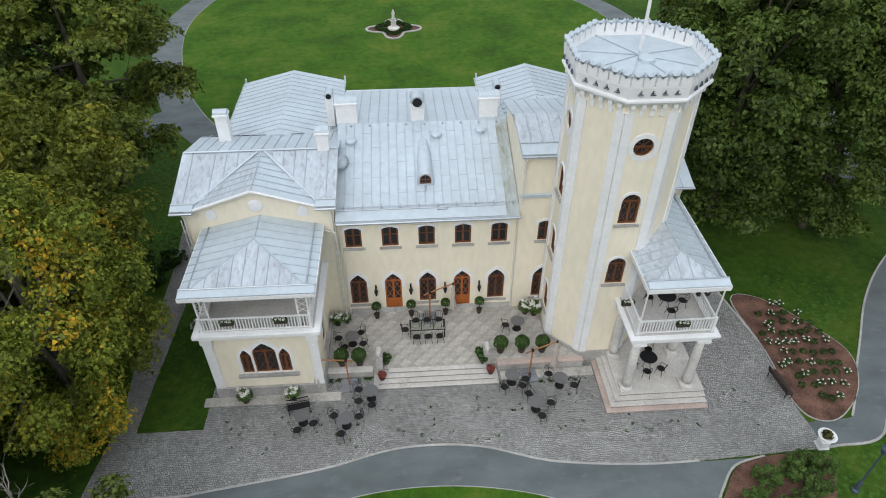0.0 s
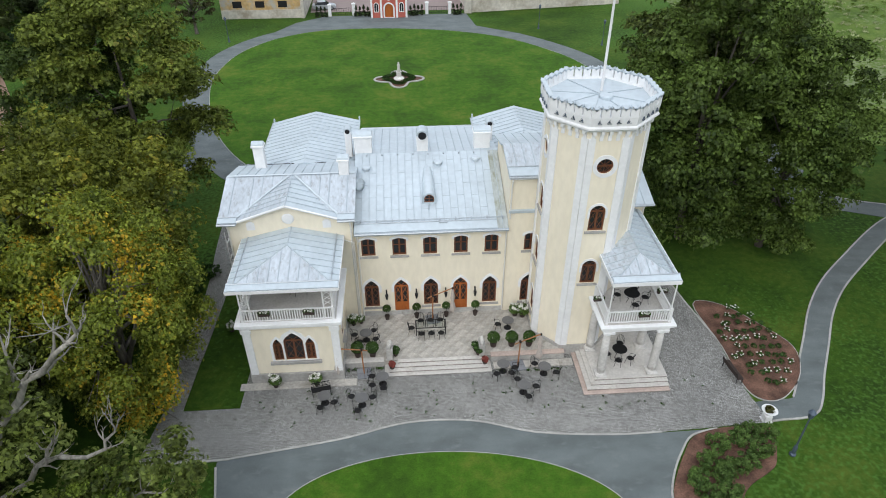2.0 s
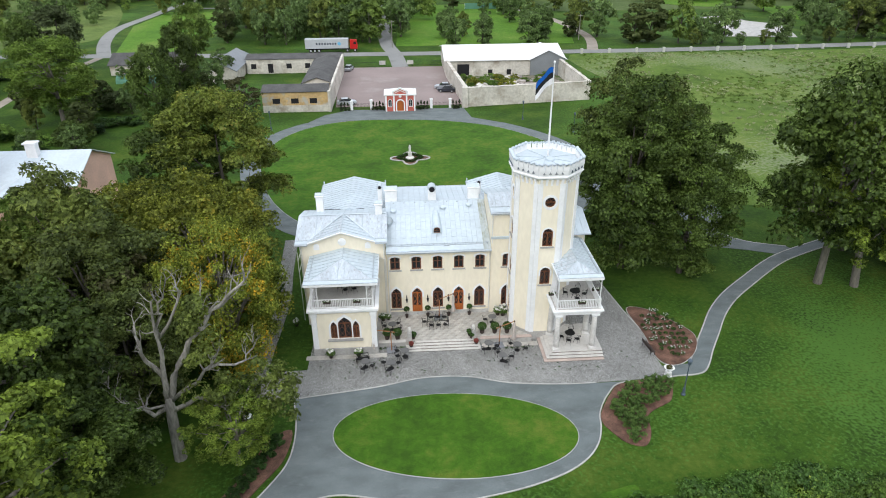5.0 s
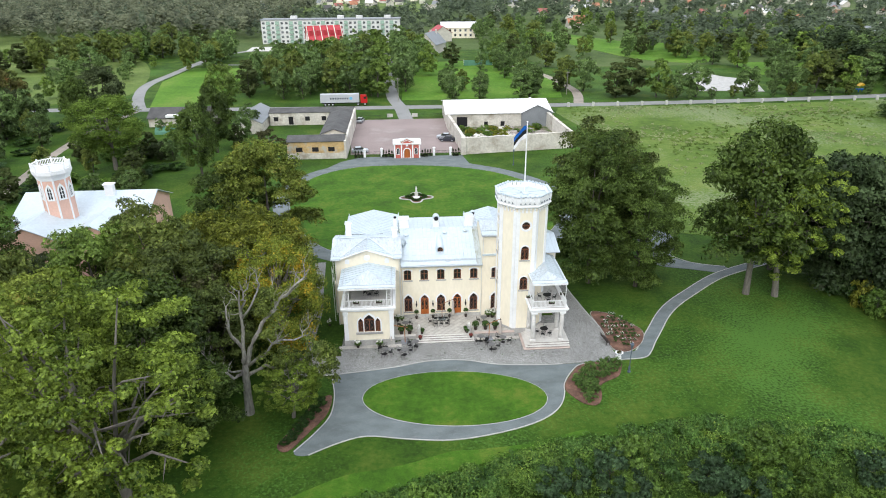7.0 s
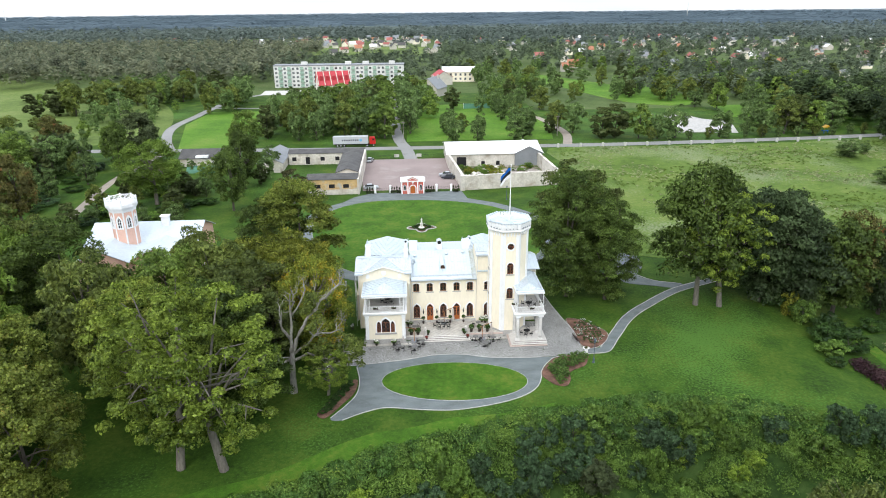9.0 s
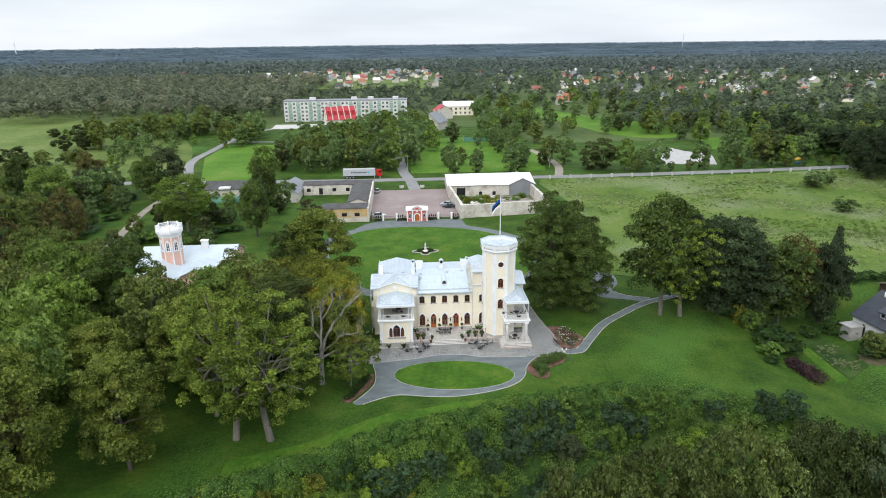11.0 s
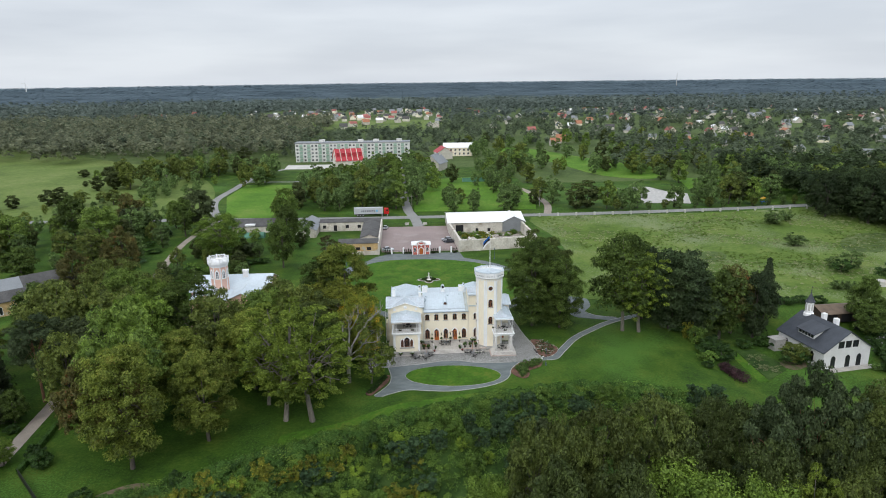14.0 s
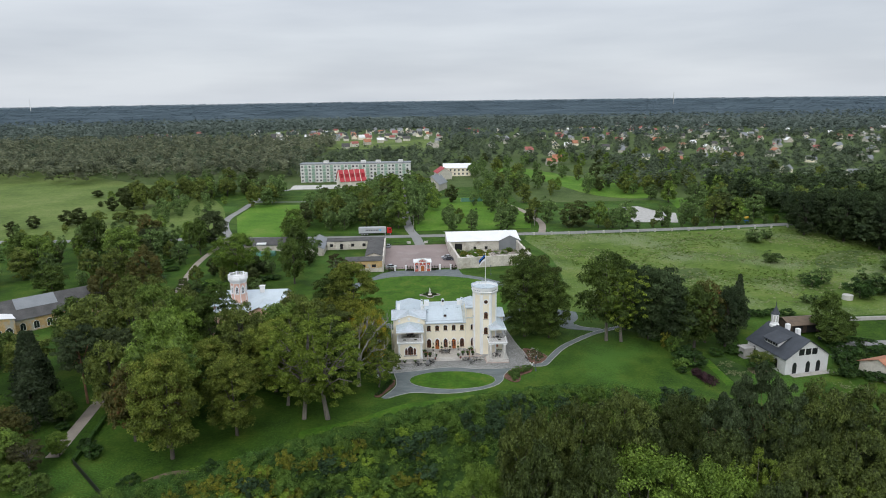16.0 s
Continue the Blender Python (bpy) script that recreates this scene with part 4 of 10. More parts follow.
def shrink(lp, d):
    """The loop moved inwards by d (loops run anticlockwise)."""
    n, out = len(lp), []
    for i in range(n):
        p, a, b = np.array(lp[i], float), np.array(lp[i - 1], float), np.array(lp[(i + 1) % n], float)
        e1, e2 = (p - a) / (np.linalg.norm(p - a) + 1e-9), (b - p) / (np.linalg.norm(b - p) + 1e-9)
        n1, n2 = np.array([-e1[1], e1[0]]), np.array([-e2[1], e2[0]])
        s = n1 + n2
        k = d / max(0.35, 1 + float(n1 @ n2))
        out.append(tuple(p + s * k))
    return out


def ringed(side, a, b, d0, d1):
    """A frame between two loops, from depth d0 to d1."""
    m = Mesh()
    rows = [[side.at(u, z, d0) for u, z in a], [side.at(u, z, d1) for u, z in a], [side.at(u, z, d1) for u, z in b], [side.at(u, z, d0) for u, z in b]]
    m.loft(rows)
    return m


def bar(m, side, u0, u1, z0, z1, d0, d1):
    k = len(m.v)
    m.v += [side.at(u, z, d) for d in (d0, d1) for z in (z0, z1) for u in (u0, u1)]
    m.f += [tuple(k + i for i in q) for q in ((0, 1, 3, 2), (4, 6, 7, 5), (0, 4, 5, 1), (2, 3, 7, 6), (0, 2, 6, 4), (1, 5, 7, 3))]


def rod(m, side, p, q, w, d0, d1):
    """A slanting glazing bar."""
    a, b = np.array(p, float), np.array(q, float)
    t = (b - a) / np.linalg.norm(b - a)
    s = np.array([-t[1], t[0]]) * w / 2
    c = [a - s, b - s, b + s, a + s]
    k = len(m.v)
    m.v += [side.at(x[0], x[1], d) for d in (d0, d1) for x in c]
    m.f += [tuple(k + i for i in f) for f in ((3, 2, 1, 0), (4, 5, 6, 7), (0, 1, 5, 4), (1, 2, 6, 5), (2, 3, 7, 6), (3, 0, 4, 7))]


def window(parent, side, loop, c, w, z0, zs, za, style="plain", surround=0.17, sill=True, door=False, name="window"):
    rim = 0.06 if style == "round" else 0.10
    fr = ringed(side, loop, shrink(loop, rim), -0.2, -0.08)
    mul = 0.015 if style == "round" else 0.06
    bar(fr, side, c - mul, c + mul, z0 + 0.05, (za if style == "round" else zs) - 0.02, -0.19, -0.105)
    bars = []
    if style == "plain":
        bar(fr, side, c - w / 2 + 0.06, c + w / 2 - 0.06, z0 + (zs - z0) * 0.62 - 0.025, z0 + (zs - z0) * 0.62 + 0.025, -0.19, -0.11)
    else:
        bar(fr, side, c - w / 2 + 0.05, c + w / 2 - 0.05, zs - 0.05, zs + 0.05, -0.19, -0.10)
        low = z0 + (1.05 if door else 0.08)
        for s in (-1, 1):
            u0, u1 = c + s * 0.05, c + s * (w / 2 - 0.08)
            n = max(1, round((zs - low) / (abs(u1 - u0) * 1.7)))
            for i in range(n):
                a, b = low + (zs - low) * i / n, low + (zs - low) * (i + 1) / n
                bars += [((u0, a), (u1, b)), ((u1, a), (u0, b))]
            bars.append(((c, zs + 0.05), (c + s * w * 0.3, zs + (za - zs) * 0.5)))
    win = part(name, fr, M_DOOR if door else M_FRAME, parent, "orange varnished wooden double door" if door else "")
    for p, q in bars:
        gb = Mesh()
        rod(gb, side, p, q, 0.03, -0.17, -0.13)
        part("glazing_bar", gb, M_DOOR if door else M_FRAME, win)
    pane = Mesh()
    ins = shrink(loop, 0.05)
    pane.add([side.at(u, z, -0.16) for u, z in ins], [tuple(range(len(ins)))])
    part("pane", pane, M_GLASS, win)
    if door:
        for s in (-1, 1):
            pm = Mesh()
            a, b = sorted((c + s * 0.045, c + s * (w / 2 - 0.07)))
            bar(pm, side, a, b, z0 + 0.02, z0 + 1.02, -0.19, -0.12)
            bar(pm, side, a + 0.08, b - 0.08, z0 + 0.14, z0 + 0.9, -0.12, -0.10)
            part("door_panel", pm, M_DOOR, win)
    if surround:
        grown = shrink(loop, -surround)
        op, gr = loop[1:] + loop[:1], grown[1:] + grown[:1]
        if style != "round":
            foot = 0.1 if style == "plain" else 0.42
            op = [(c + w / 2, zs - foot)] + loop[2:] + [(c - w / 2, zs - foot)]
            gr = [(c + w / 2 + surround, zs - foot)] + grown[2:] + [(c - w / 2 - surround, zs - foot)]
        m = Mesh()
        rows = [[side.at(u, z, 0.002) for u, z in op], [side.at(u, z, 0.05) for u, z in op], [side.at(u, z, 0.05) for u, z in gr], [side.at(u, z, 0.002) for u, z in gr]]
        m.loft(rows, closed=style == "round")
        part("hood_mould" if style != "round" else "surround", m, M_WHITE, win)
    if sill:
        m = Mesh()
        bar(m, side, c - w / 2 - 0.18, c + w / 2 + 0.18, z0 - 0.14, z0 - 0.004, -0.08, 0.12)
        part("sill", m, M_STONE, win)
    return win


house = thing("manor_house", "cream plastered manor house with pale steel roofs and octagonal tower", "house")


def roof_plane(name, pts, material=M_METAL, th=0.14, parent=None):
    """A sloping sheet roof with thickness; pts run anticlockwise seen from above."""
    m = Mesh()
    k = len(pts)
    m.v = [tuple(p) for p in pts] + [(x, y, z - th) for x, y, z in pts]
    m.f = [tuple(range(k)), tuple(reversed(range(k, 2 * k)))] + [(i, i + k, (i + 1) % k + k, (i + 1) % k) for i in range(k)]
    return part(name, m, material, parent or house)


SEAM = Mesh().box(-0.016, 0.016, 0, 1, 0, 0.045)
SEAM_DATA = make("seam", SEAM, M_SEAM).data
bpy.data.objects.remove(bpy.data.objects["seam"])


def seam(roof, a, b):
    """A standing seam from a to b, on a mesh that all seams share."""
    a, b = Vector(a), Vector(b)
    d = b - a
    y = d.normalized()
    x = y.cross(Vector((0, 0, 1))).normalized()
    z = x.cross(y)
    m = Matrix((x, y * d.length, z)).transposed().to_4x4()
    m.translation = a
    shared("seam", SEAM_DATA, roof, m)


def seamed(name, eave_a, eave_b, top_a, top_b, step=0.62, material=M_METAL, clip=None):
    """A four-cornered roof slope with standing seams that run from eave to top."""
    r = roof_plane(name, [eave_a, eave_b, top_b, top_a], material)
    ea, eb, ta, tb = map(Vector, (eave_a, eave_b, top_a, top_b))
    n = max(2, int((eb - ea).length / step))
    for i in range(1, n):
        t = i / n
        p = ea.lerp(eb, t)
        # seams run at right angles to the eave until they meet the top or a hip
        along = (eb - ea).normalized()
        up = (ta + tb) / 2 - (ea + eb) / 2
        up = up - along * up.dot(along)
        s, sa, sb = (p - ea).dot(along), (ta - ea).dot(along), (tb - ea).dot(along)
        k = 1.0
        if s < sa:
            k = s / max(sa, 1e-6)
        if s > sb:
            full = (eb - ea).length
            k = (full - s) / max(full - sb, 1e-6)
        if k > 0.06:
            seam(r, p + Vector((0, 0, 0.002)), p + up * k + Vector((0, 0, 0.002)))
    return r


def eave_band(a, b, up, width=0.6, parent=None):
    """A smooth sheet band along an eave, closed above by a low standing gutter."""
    a, b, w = Vector(a), Vector(b), Vector(up).normalized() * width
    lift = Vector((0, 0, 0.05))
    q = [a + lift, b + lift, b + w + lift, a + w + lift]
    bd_ = part("eave_band", Mesh().loft([q, [p + Vector((0, 0, 0.022)) for p in q]], True), M_METAL, parent or house)
    part("standing_gutter", Mesh().tube([a + w + lift * 2, b + w + lift * 2], 0.045, 5), M_GUTTER, bd_)


def flashing(a, b, half=0.08):
    """A pale sheet strip laid in a valley or along a ridge."""
    a, b = Vector(a), Vector(b)
    sd = (b - a).cross(Vector((0, 0, 1))).normalized() * half
    up = Vector((0, 0, 0.06))
    part("flashing", Mesh().loft([[a - sd + up * 0.7, a + up * 1.3, a + sd + up * 0.7], [b - sd + up * 0.7, b + up * 1.3, b + sd + up * 0.7]], False, False).loft([[a - sd, a, a + sd], [b - sd, b, b + sd]], False, False), M_FLASHING, house)


def gutter(a, b, r=0.075):
    m = Mesh().tube([a, b], r, 6)
    part("gutter", m, M_GUTTER, house)


def downpipe(x, y, z0, z1, lean=(0, 0)):
    m = Mesh().tube([(x + lean[0], y - 0.35 + lean[1], z1), (x + lean[0] * 0.3, y - 0.12, z1 - 0.7), (x, y - 0.09, z0)], 0.06, 6)
    part("downpipe", m, M_PIPE, house)


# main range
S = Side(0, 0, 0)
CX = [-0.60 + 2.19 * (i - 2) for i in range(5)]
top_loops = [segmental(c, 0.98, 6.12, 7.48, 0.14) for c in CX]
low_loops = [pointed(c, 1.06, 0.68 if i in (1, 3) else 1.42, 3.22, 3.92) for i, c in enumerate(CX)]
part("wall", walling(S, [(-5.897, 0), (4.85, 0), (4.85, 8.38), (-5.897, 8.38)], top_loops + low_loops), M_PLASTER, house)
for i, c in enumerate(CX):
    window(house, S, top_loops[i], c, 0.98, 6.12, 7.48, 7.62)
    d = i in (1, 3)
    window(house, S, low_loops[i], c, 1.06, 0.68 if d else 1.42, 3.22, 3.92, "gothic", 0.2, sill=not d, door=d, name="door" if d else "window")
part("cornice", Mesh().box(-5.8, 4.85, -0.22, -0.004, 8.12, 8.36, 0.03), M_WHITE, house)
part("plinth", Mesh().box(-5.75, 4.8, -0.07, -0.004, 0.5, 1.0), M_STONE, house)
mr_ = seamed("roof", (-5.85, -0.5, 8.42), (4.1, -0.5, 8.42), (-5.85, 6.45, 10.95), (4.1, 6.45, 10.95), 0.52)
seamed("valley_roof", (4.102, -0.5, 8.42), (4.86, -0.5, 8.42), (4.102, 6.45, 10.95), (4.86, 6.45, 10.95), 0.52, M_METAL_MOSS)
eave_band((-5.84, -0.5, 8.42), (4.09, -0.5, 8.42), (0, 6.95, 2.53), 0.72)
for i in range(19):
    xa = -5.85 + 9.95 * i / 19
    for j in range(3):
        t = (j + 0.5 * (i % 2) + 0.35) / 3.2
        if t < 0.97:
            p = (xa, -0.5 + 6.95 * t, 8.42 + 2.53 * t - 0.018)
            seam(mr_, (p[0], p[1], p[2] - 0.016), (p[0] + 9.95 / 19, p[1], p[2] - 0.016))
part("snow_rail", Mesh().tube([(-5.7, 0.35, 8.86), (4.7, 0.35, 8.86)], 0.018, 5).tube([(-5.7, 0.35, 8.80), (4.7, 0.35, 8.80)], 0.012, 5), M_GUTTER, house, "thin steel snow rail")
for i in range(10):
    part("snow_rail_bracket", Mesh().box(-5.4 + 1.1 * i, -5.36 + 1.1 * i, 0.2, 0.5, 8.68, 8.9), M_GUTTER, house)
part("roof_hatch", Mesh().box(0.05, 0.65, 0.02, 0.32, 8.5, 8.78, 0.03), M_GUTTER, house)
seamed("roof", (4.86, 13.5, 9.78), (-5.85, 13.5, 9.78), (4.86, 6.45, 10.95), (-5.85, 6.45, 10.95))
part("fascia", Mesh().box(-5.85, 4.86, -0.56, -0.505, 8.2, 8.44), M_METAL, house)
gutter((-5.8, -0.62, 8.36), (4.86, -0.62, 8.36))
gutter((-5.8, 13.6, 9.75), (4.3, 13.6, 9.75))
downpipe(-5.68, 0, 0.7, 8.3)
downpipe(4.78, 0, 0.7, 8.3)
part("rear_wall", Mesh().box(-5.8, 4.85, 12.9, 13.2, 0, 9.6), M_PLASTER, house)

# the taller block beside the tower
loops6 = [segmental(6.62, 0.98, 6.12, 7.48, 0.14), pointed(6.65, 1.06, 1.42, 3.22, 3.92)]
part("wall", walling(S, [(4.87, 0), (9.0, 0), (9.0, 12.3), (4.87, 12.3)], loops6), M_PLASTER, house)
window(house, S, loops6[0], 6.62, 0.98, 6.12, 7.48, 7.62)
window(house, S, loops6[1], 6.65, 1.06, 1.42, 3.22, 3.92, "gothic", 0.2)
part("string_course", Mesh().box(4.87, 7.2, -0.16, -0.004, 9.35, 9.62, 0.03), M_METAL, house)
part("wall", Mesh().box(4.9, 5.2, 0.352, 6.2, 8.0, 12.1), M_PLASTER, house)
part("wall", Mesh().box(4.9, 9.0, 6.2, 6.5, 8.0, 12.1), M_PLASTER, house)
part("cornice", Mesh().box(4.80, 7.2, -0.2, -0.004, 12.0, 12.25, 0.03), M_WHITE, house)
seamed("roof", (4.7, -0.4, 12.38), (9.2, -0.4, 12.38), (4.7, 3.1, 13.1), (9.2, 3.1, 13.1), material=M_METAL_WORN)
eave_band((4.72, -0.4, 12.38), (7.2, -0.4, 12.38), (0, 3.5, 0.72), 0.9)
seamed("roof", (9.2, 6.7, 12.15), (4.6, 6.7, 12.15), (9.2, 3.1, 13.1), (4.6, 3.1, 13.1), material=M_METAL)
gutter((4.7, -0.48, 12.33), (7.2, -0.48, 12.33))
downpipe(4.98, 0, 8.9, 12.05)

# west wing
W = Side(0, -0.35, 0)
part("wall", walling(W, [(-14.3, 0), (-5.9, 0), (-5.9, 9.72), (-14.3, 9.72)], [segmental(-9.95, 2.0, 5.6, 7.6, 0.1)]), M_PLASTER, house)
window(house, W, segmental(-9.95, 2.0, 5.6, 7.6, 0.1), -9.95, 2.0, 5.6, 7.6, 7.7, sill=False)
part("gable_wall", Mesh().prism([(0, 0), (6.6, 0), (3.3, 1.08)], 0, 0.3).moved(pose(-13.45, -0.06, 9.722, 90, 0, 0)), M_PLASTER, house)
part("side_wall", Mesh().box(-14.3, -13.95, 0.002, 7.0, 0, 9.72), M_PLASTER, house)
part("side_gable", Mesh().prism([(0, 0), (7.35, 0), (3.85, 1.0)], 0, 0.35).moved(pose(-14.3, -0.35, 9.72, 90, 0, 90)), M_PLASTER, house)
part("side_wall", Mesh().box(-6.2, -5.9, 0.002, 0.3, 0, 9.72), M_PLASTER, house)
part("inner_wall", Mesh().box(-6.2, -5.9, 0.3, 7.0, 8.3, 9.9), M_PLASTER, house)
sl = 1.2 / 4.35
seamed("roof", (-14.75, -0.85, 9.80), (-13.48, -0.85, 9.80), (-14.75, 3.5, 11.0), (-13.48, 3.5, 11.0), material=M_METAL_WORN)
seamed("roof", (-13.478, -0.05, 9.80 + 0.8 * sl), (-6.822, -0.05, 9.80 + 0.8 * sl), (-13.478, 3.5, 11.0), (-6.822, 3.5, 11.0), material=M_METAL_WORN)
seamed("roof", (-6.82, -0.85, 9.80), (-5.65, -0.85, 9.80), (-6.82, 3.5, 11.0), (-5.65, 3.5, 11.0), material=M_METAL_WORN)
seamed("roof", (-5.65, 7.4, 9.9), (-14.75, 7.4, 9.9), (-5.65, 3.5, 11.0), (-14.75, 3.5, 11.0))
for sg in (-1, 1):
    foot_, ridge_f, ridge_b = (-10.15 + sg * 3.55, -0.66, 9.78), (-10.15, -0.66, 10.96), (-10.15, 3.45, 11.02)
    valley = (-10.15 + sg * 3.45, -0.30, 9.84)
    tri_ = [foot_, valley, ridge_b, ridge_f]
    gr_ = roof_plane("gable_roof", tri_ if sg > 0 else tri_[::-1], M_METAL if sg > 0 else M_METAL_WORN, 0.1)
    for i in range(1, 7):
        t = i / 7
        a = Vector(ridge_f).lerp(Vector(ridge_b), t)
        b = Vector(foot_).lerp(Vector(ridge_b), t * 1.0)
        seam(gr_, a + Vector((0, 0, 0.004)), Vector((b.x, a.y, b.z + 0.02)))
for sg in (-1, 1):
    flashing((-10.15 + sg * 3.5, -0.4, 9.86), (-10.15 + sg * 0.25, 3.3, 11.0))
eave_band((-14.74, -0.85, 9.8), (-13.5, -0.85, 9.8), (0, 4.35, 1.2), 0.5)
eave_band((-6.8, -0.85, 9.8), (-5.66, -0.85, 9.8), (0, 4.35, 1.2), 0.5)
flashing((-14.7, 3.5, 11.0), (-5.7, 3.5, 11.0), 0.1)
part("gable_ridge", Mesh().tube([(-10.15, -0.68, 10.98), (-10.15, 3.45, 11.04)], 0.04, 5), M_SEAM, house)
for s in (-1, 1):
    m = Mesh()
    a, b = Vector((-10.15, -0.7, 10.93)), Vector((-10.15 + s * 3.55, -0.7, 9.74))
    m.tube([a, b], 0.08, 5)
    part("bargeboard", m, M_WHITE, house)
    m = Mesh()
    W2 = Side(0, -0.35, 0)
    lp = segmental(-10.15 + s * 2.55, 0.55, 8.95, 9.45, 0.18)
    m.add([W2.at(u, z, 0.05) for u, z in lp], [tuple(range(len(lp)))])
    m.loft([[W2.at(u, z, 0.003) for u, z in lp], [W2.at(u, z, 0.05) for u, z in lp]])
    part("niche", m, M_WHITE, house, "white stucco gable niche")
m = Mesh().lathe(0, 0, [(0.0, 0), (0.42, 0.01), (0.34, 0.08), (0.1, 0.12), (0.0, 0.12)], 14).moved(pose(-10.15, -0.36, 9.75, 90, 0, 0))
part("rosette", m, M_WHITE, house, "round stucco ornament")
gutter((-14.75, -0.95, 9.75), (-13.5, -0.95, 9.75))
gutter((-6.8, -0.95, 9.75), (-5.65, -0.95, 9.75))
part("valley_gutter", Mesh().tube([(-14.75, 7.15, 9.95), (-8.2, 7.15, 9.95)], 0.07, 5), M_TYRE, house)
downpipe(-6.02, -0.35, 0.7, 9.7)
downpipe(-14.2, -0.35, 0.1, 9.7)
# bay on the wing's outer side
part("side_bay", Mesh().box(-14.9, -14.3, 3.0, 6.0, 0.0, 4.6, 0.04), M_PLASTER, house)
part("side_trellis", Mesh().tube([(-14.85, 2.4, 0), (-14.85, 2.4, 8.2)], 0.04, 5).tube([(-14.85, 0.6, 0), (-14.85, 0.6, 8.2)], 0.04, 5).box(-14.88, -14.82, 0.6, 2.4, 5.9, 5.98).box(-14.88, -14.82, 0.6, 2.4, 7.2, 7.28), M_RAIL, house, "white iron side balcony frame")

# rear wings
for x0, x1, yf, yb, ze, zr in ((-13.6, -6.0, 6.9, 16.5, 9.25, 10.2), (3.9, 11.4, 6.9, 16.1, 9.35, 10.4)):
    xm = (x0 + x1) / 2
    part("rear_wing_wall", Mesh().box(x0 + 0.35, x1 - 0.35, 7.0, yb - 0.4, 0, ze), M_PLASTER, house)
    part("rear_gable", Mesh().prism([(0, 0), (x1 - x0 - 0.7, 0), ((x1 - x0) / 2 - 0.35, zr - ze - 0.12)], 0, 0.3).moved(pose(x0 + 0.35, yb - 0.4, ze, 90, 0, 0)), M_PLASTER, house)
    seamed("rear_roof", (x0, yb, ze), (x0, yf, ze), (xm, yb, zr), (xm, yf, zr))
    seamed("rear_roof", (x1, yf, ze), (x1, yb, ze), (xm, yf, zr), (xm, yb, zr))
    gutter((x0 - 0.06, yf, ze - 0.06), (x0 - 0.06, yb, ze - 0.06))
    part("parapet", Mesh().box(x0, x0 + 0.12, yb - 0.1, yb + 0.06, ze, ze + 0.35), M_METAL, house)
    part("parapet", Mesh().box(x1 - 0.12, x1, yb - 0.1, yb + 0.06, ze, ze + 0.35), M_METAL, house)

# east wing behind the tower
E0 = Side(0, 0.7, 0)
part("wall", walling(E0, [(9.0, 0), (14.75, 0), (14.75, 9.4), (9.0, 9.4)], [segmental(13.0, 1.1, 0.68, 3.2, 0.3), segmental(12.9, 1.3, 5.3, 7.5, 0.1)]), M_PLASTER, house)
window(house, E0, segmental(13.0, 1.1, 0.68, 3.2, 0.3), 13.0, 1.1, 0.68, 3.2, 3.5, "gothic", door=True, sill=False, name="door")
window(house, E0, segmental(12.9, 1.3, 5.3, 7.5, 0.1), 12.9, 1.3, 5.3, 7.5, 7.6, sill=False)
part("side_wall", Mesh().box(14.4, 14.75, 1.052, 7.6, 0, 9.4), M_PLASTER, house)
part("rear_wall", Mesh().box(9.0, 14.4, 7.3, 7.6, 0, 9.4), M_PLASTER, house)
part("side_gable", Mesh().prism([(0, 0), (6.9, 0), (3.45, 0.95)], 0, 0.35).moved(pose(14.4, 0.7, 9.4, 90, 0, 90)), M_PLASTER, house)
seamed("roof", (9.0, 0.2, 9.5), (15.2, 0.2, 9.5), (9.0, 4.15, 10.6), (15.2, 4.15, 10.6))
seamed("roof", (15.2, 8.1, 9.5), (9.0, 8.1, 9.5), (15.2, 4.15, 10.6), (9.0, 4.15, 10.6))
gutter((12.3, 0.12, 9.45), (15.2, 0.12, 9.45))
downpipe(14.6, 0.7, 0.2, 9.4)

# front pavilion with its roofed balcony
PV = Side(0, -5.8, 0)
trio = [pointed(-11.02, 0.62, 1.98, 3.3, 3.95), pointed(-9.95, 1.28, 1.98, 3.65, 4.42), pointed(-8.88, 0.62, 1.98, 3.3, 3.95)]
part("wall", walling(PV, [(-13.0, 0), (-7.0, 0), (-7.0, 5.0), (-13.0, 5.0)], trio), M_PLASTER, house)
for lp, c, w, zs, za in zip(trio, (-11.02, -9.95, -8.88), (0.62, 1.28, 0.62), (3.3, 3.65, 3.3), (3.95, 4.42, 3.95)):
    window(house, PV, lp, c, w, 1.98, zs, za, "gothic", 0.056, sill=False)
half_ = [(1.56, 1.95), (1.56, 3.3), (1.43, 3.74), (1.07, 4.16), (0.83, 3.95), (0.62, 4.3), (0, 4.72)]
part("window_surround", walling(Side(0, -5.83, 0), [(-9.95 + u, z) for u, z in half_] + [(-9.95 - u, z) for u, z in half_[-2::-1]], trio, 0.027), M_WHITE, house)
part("window_sill", Mesh().box(-11.65, -8.25, -5.98, -5.805, 1.70, 1.94, 0.02), M_STONE, house)
PW = Side(-7.0, -5.8, 90)
pw = [pointed(2.6, 0.9, 1.6, 3.2, 3.9)]
part("wall", walling(PW, [(0.352, 0), (5.45, 0), (5.45, 5.0), (0.352, 5.0)], pw), M_PLASTER, house)
window(house, PW, pw[0], 2.6, 0.9, 1.6, 3.2, 3.9, "gothic", 0.14)
part("wall", Mesh().box(-13.0, -12.65, -5.448, -0.352, 0, 5.0), M_PLASTER, house)
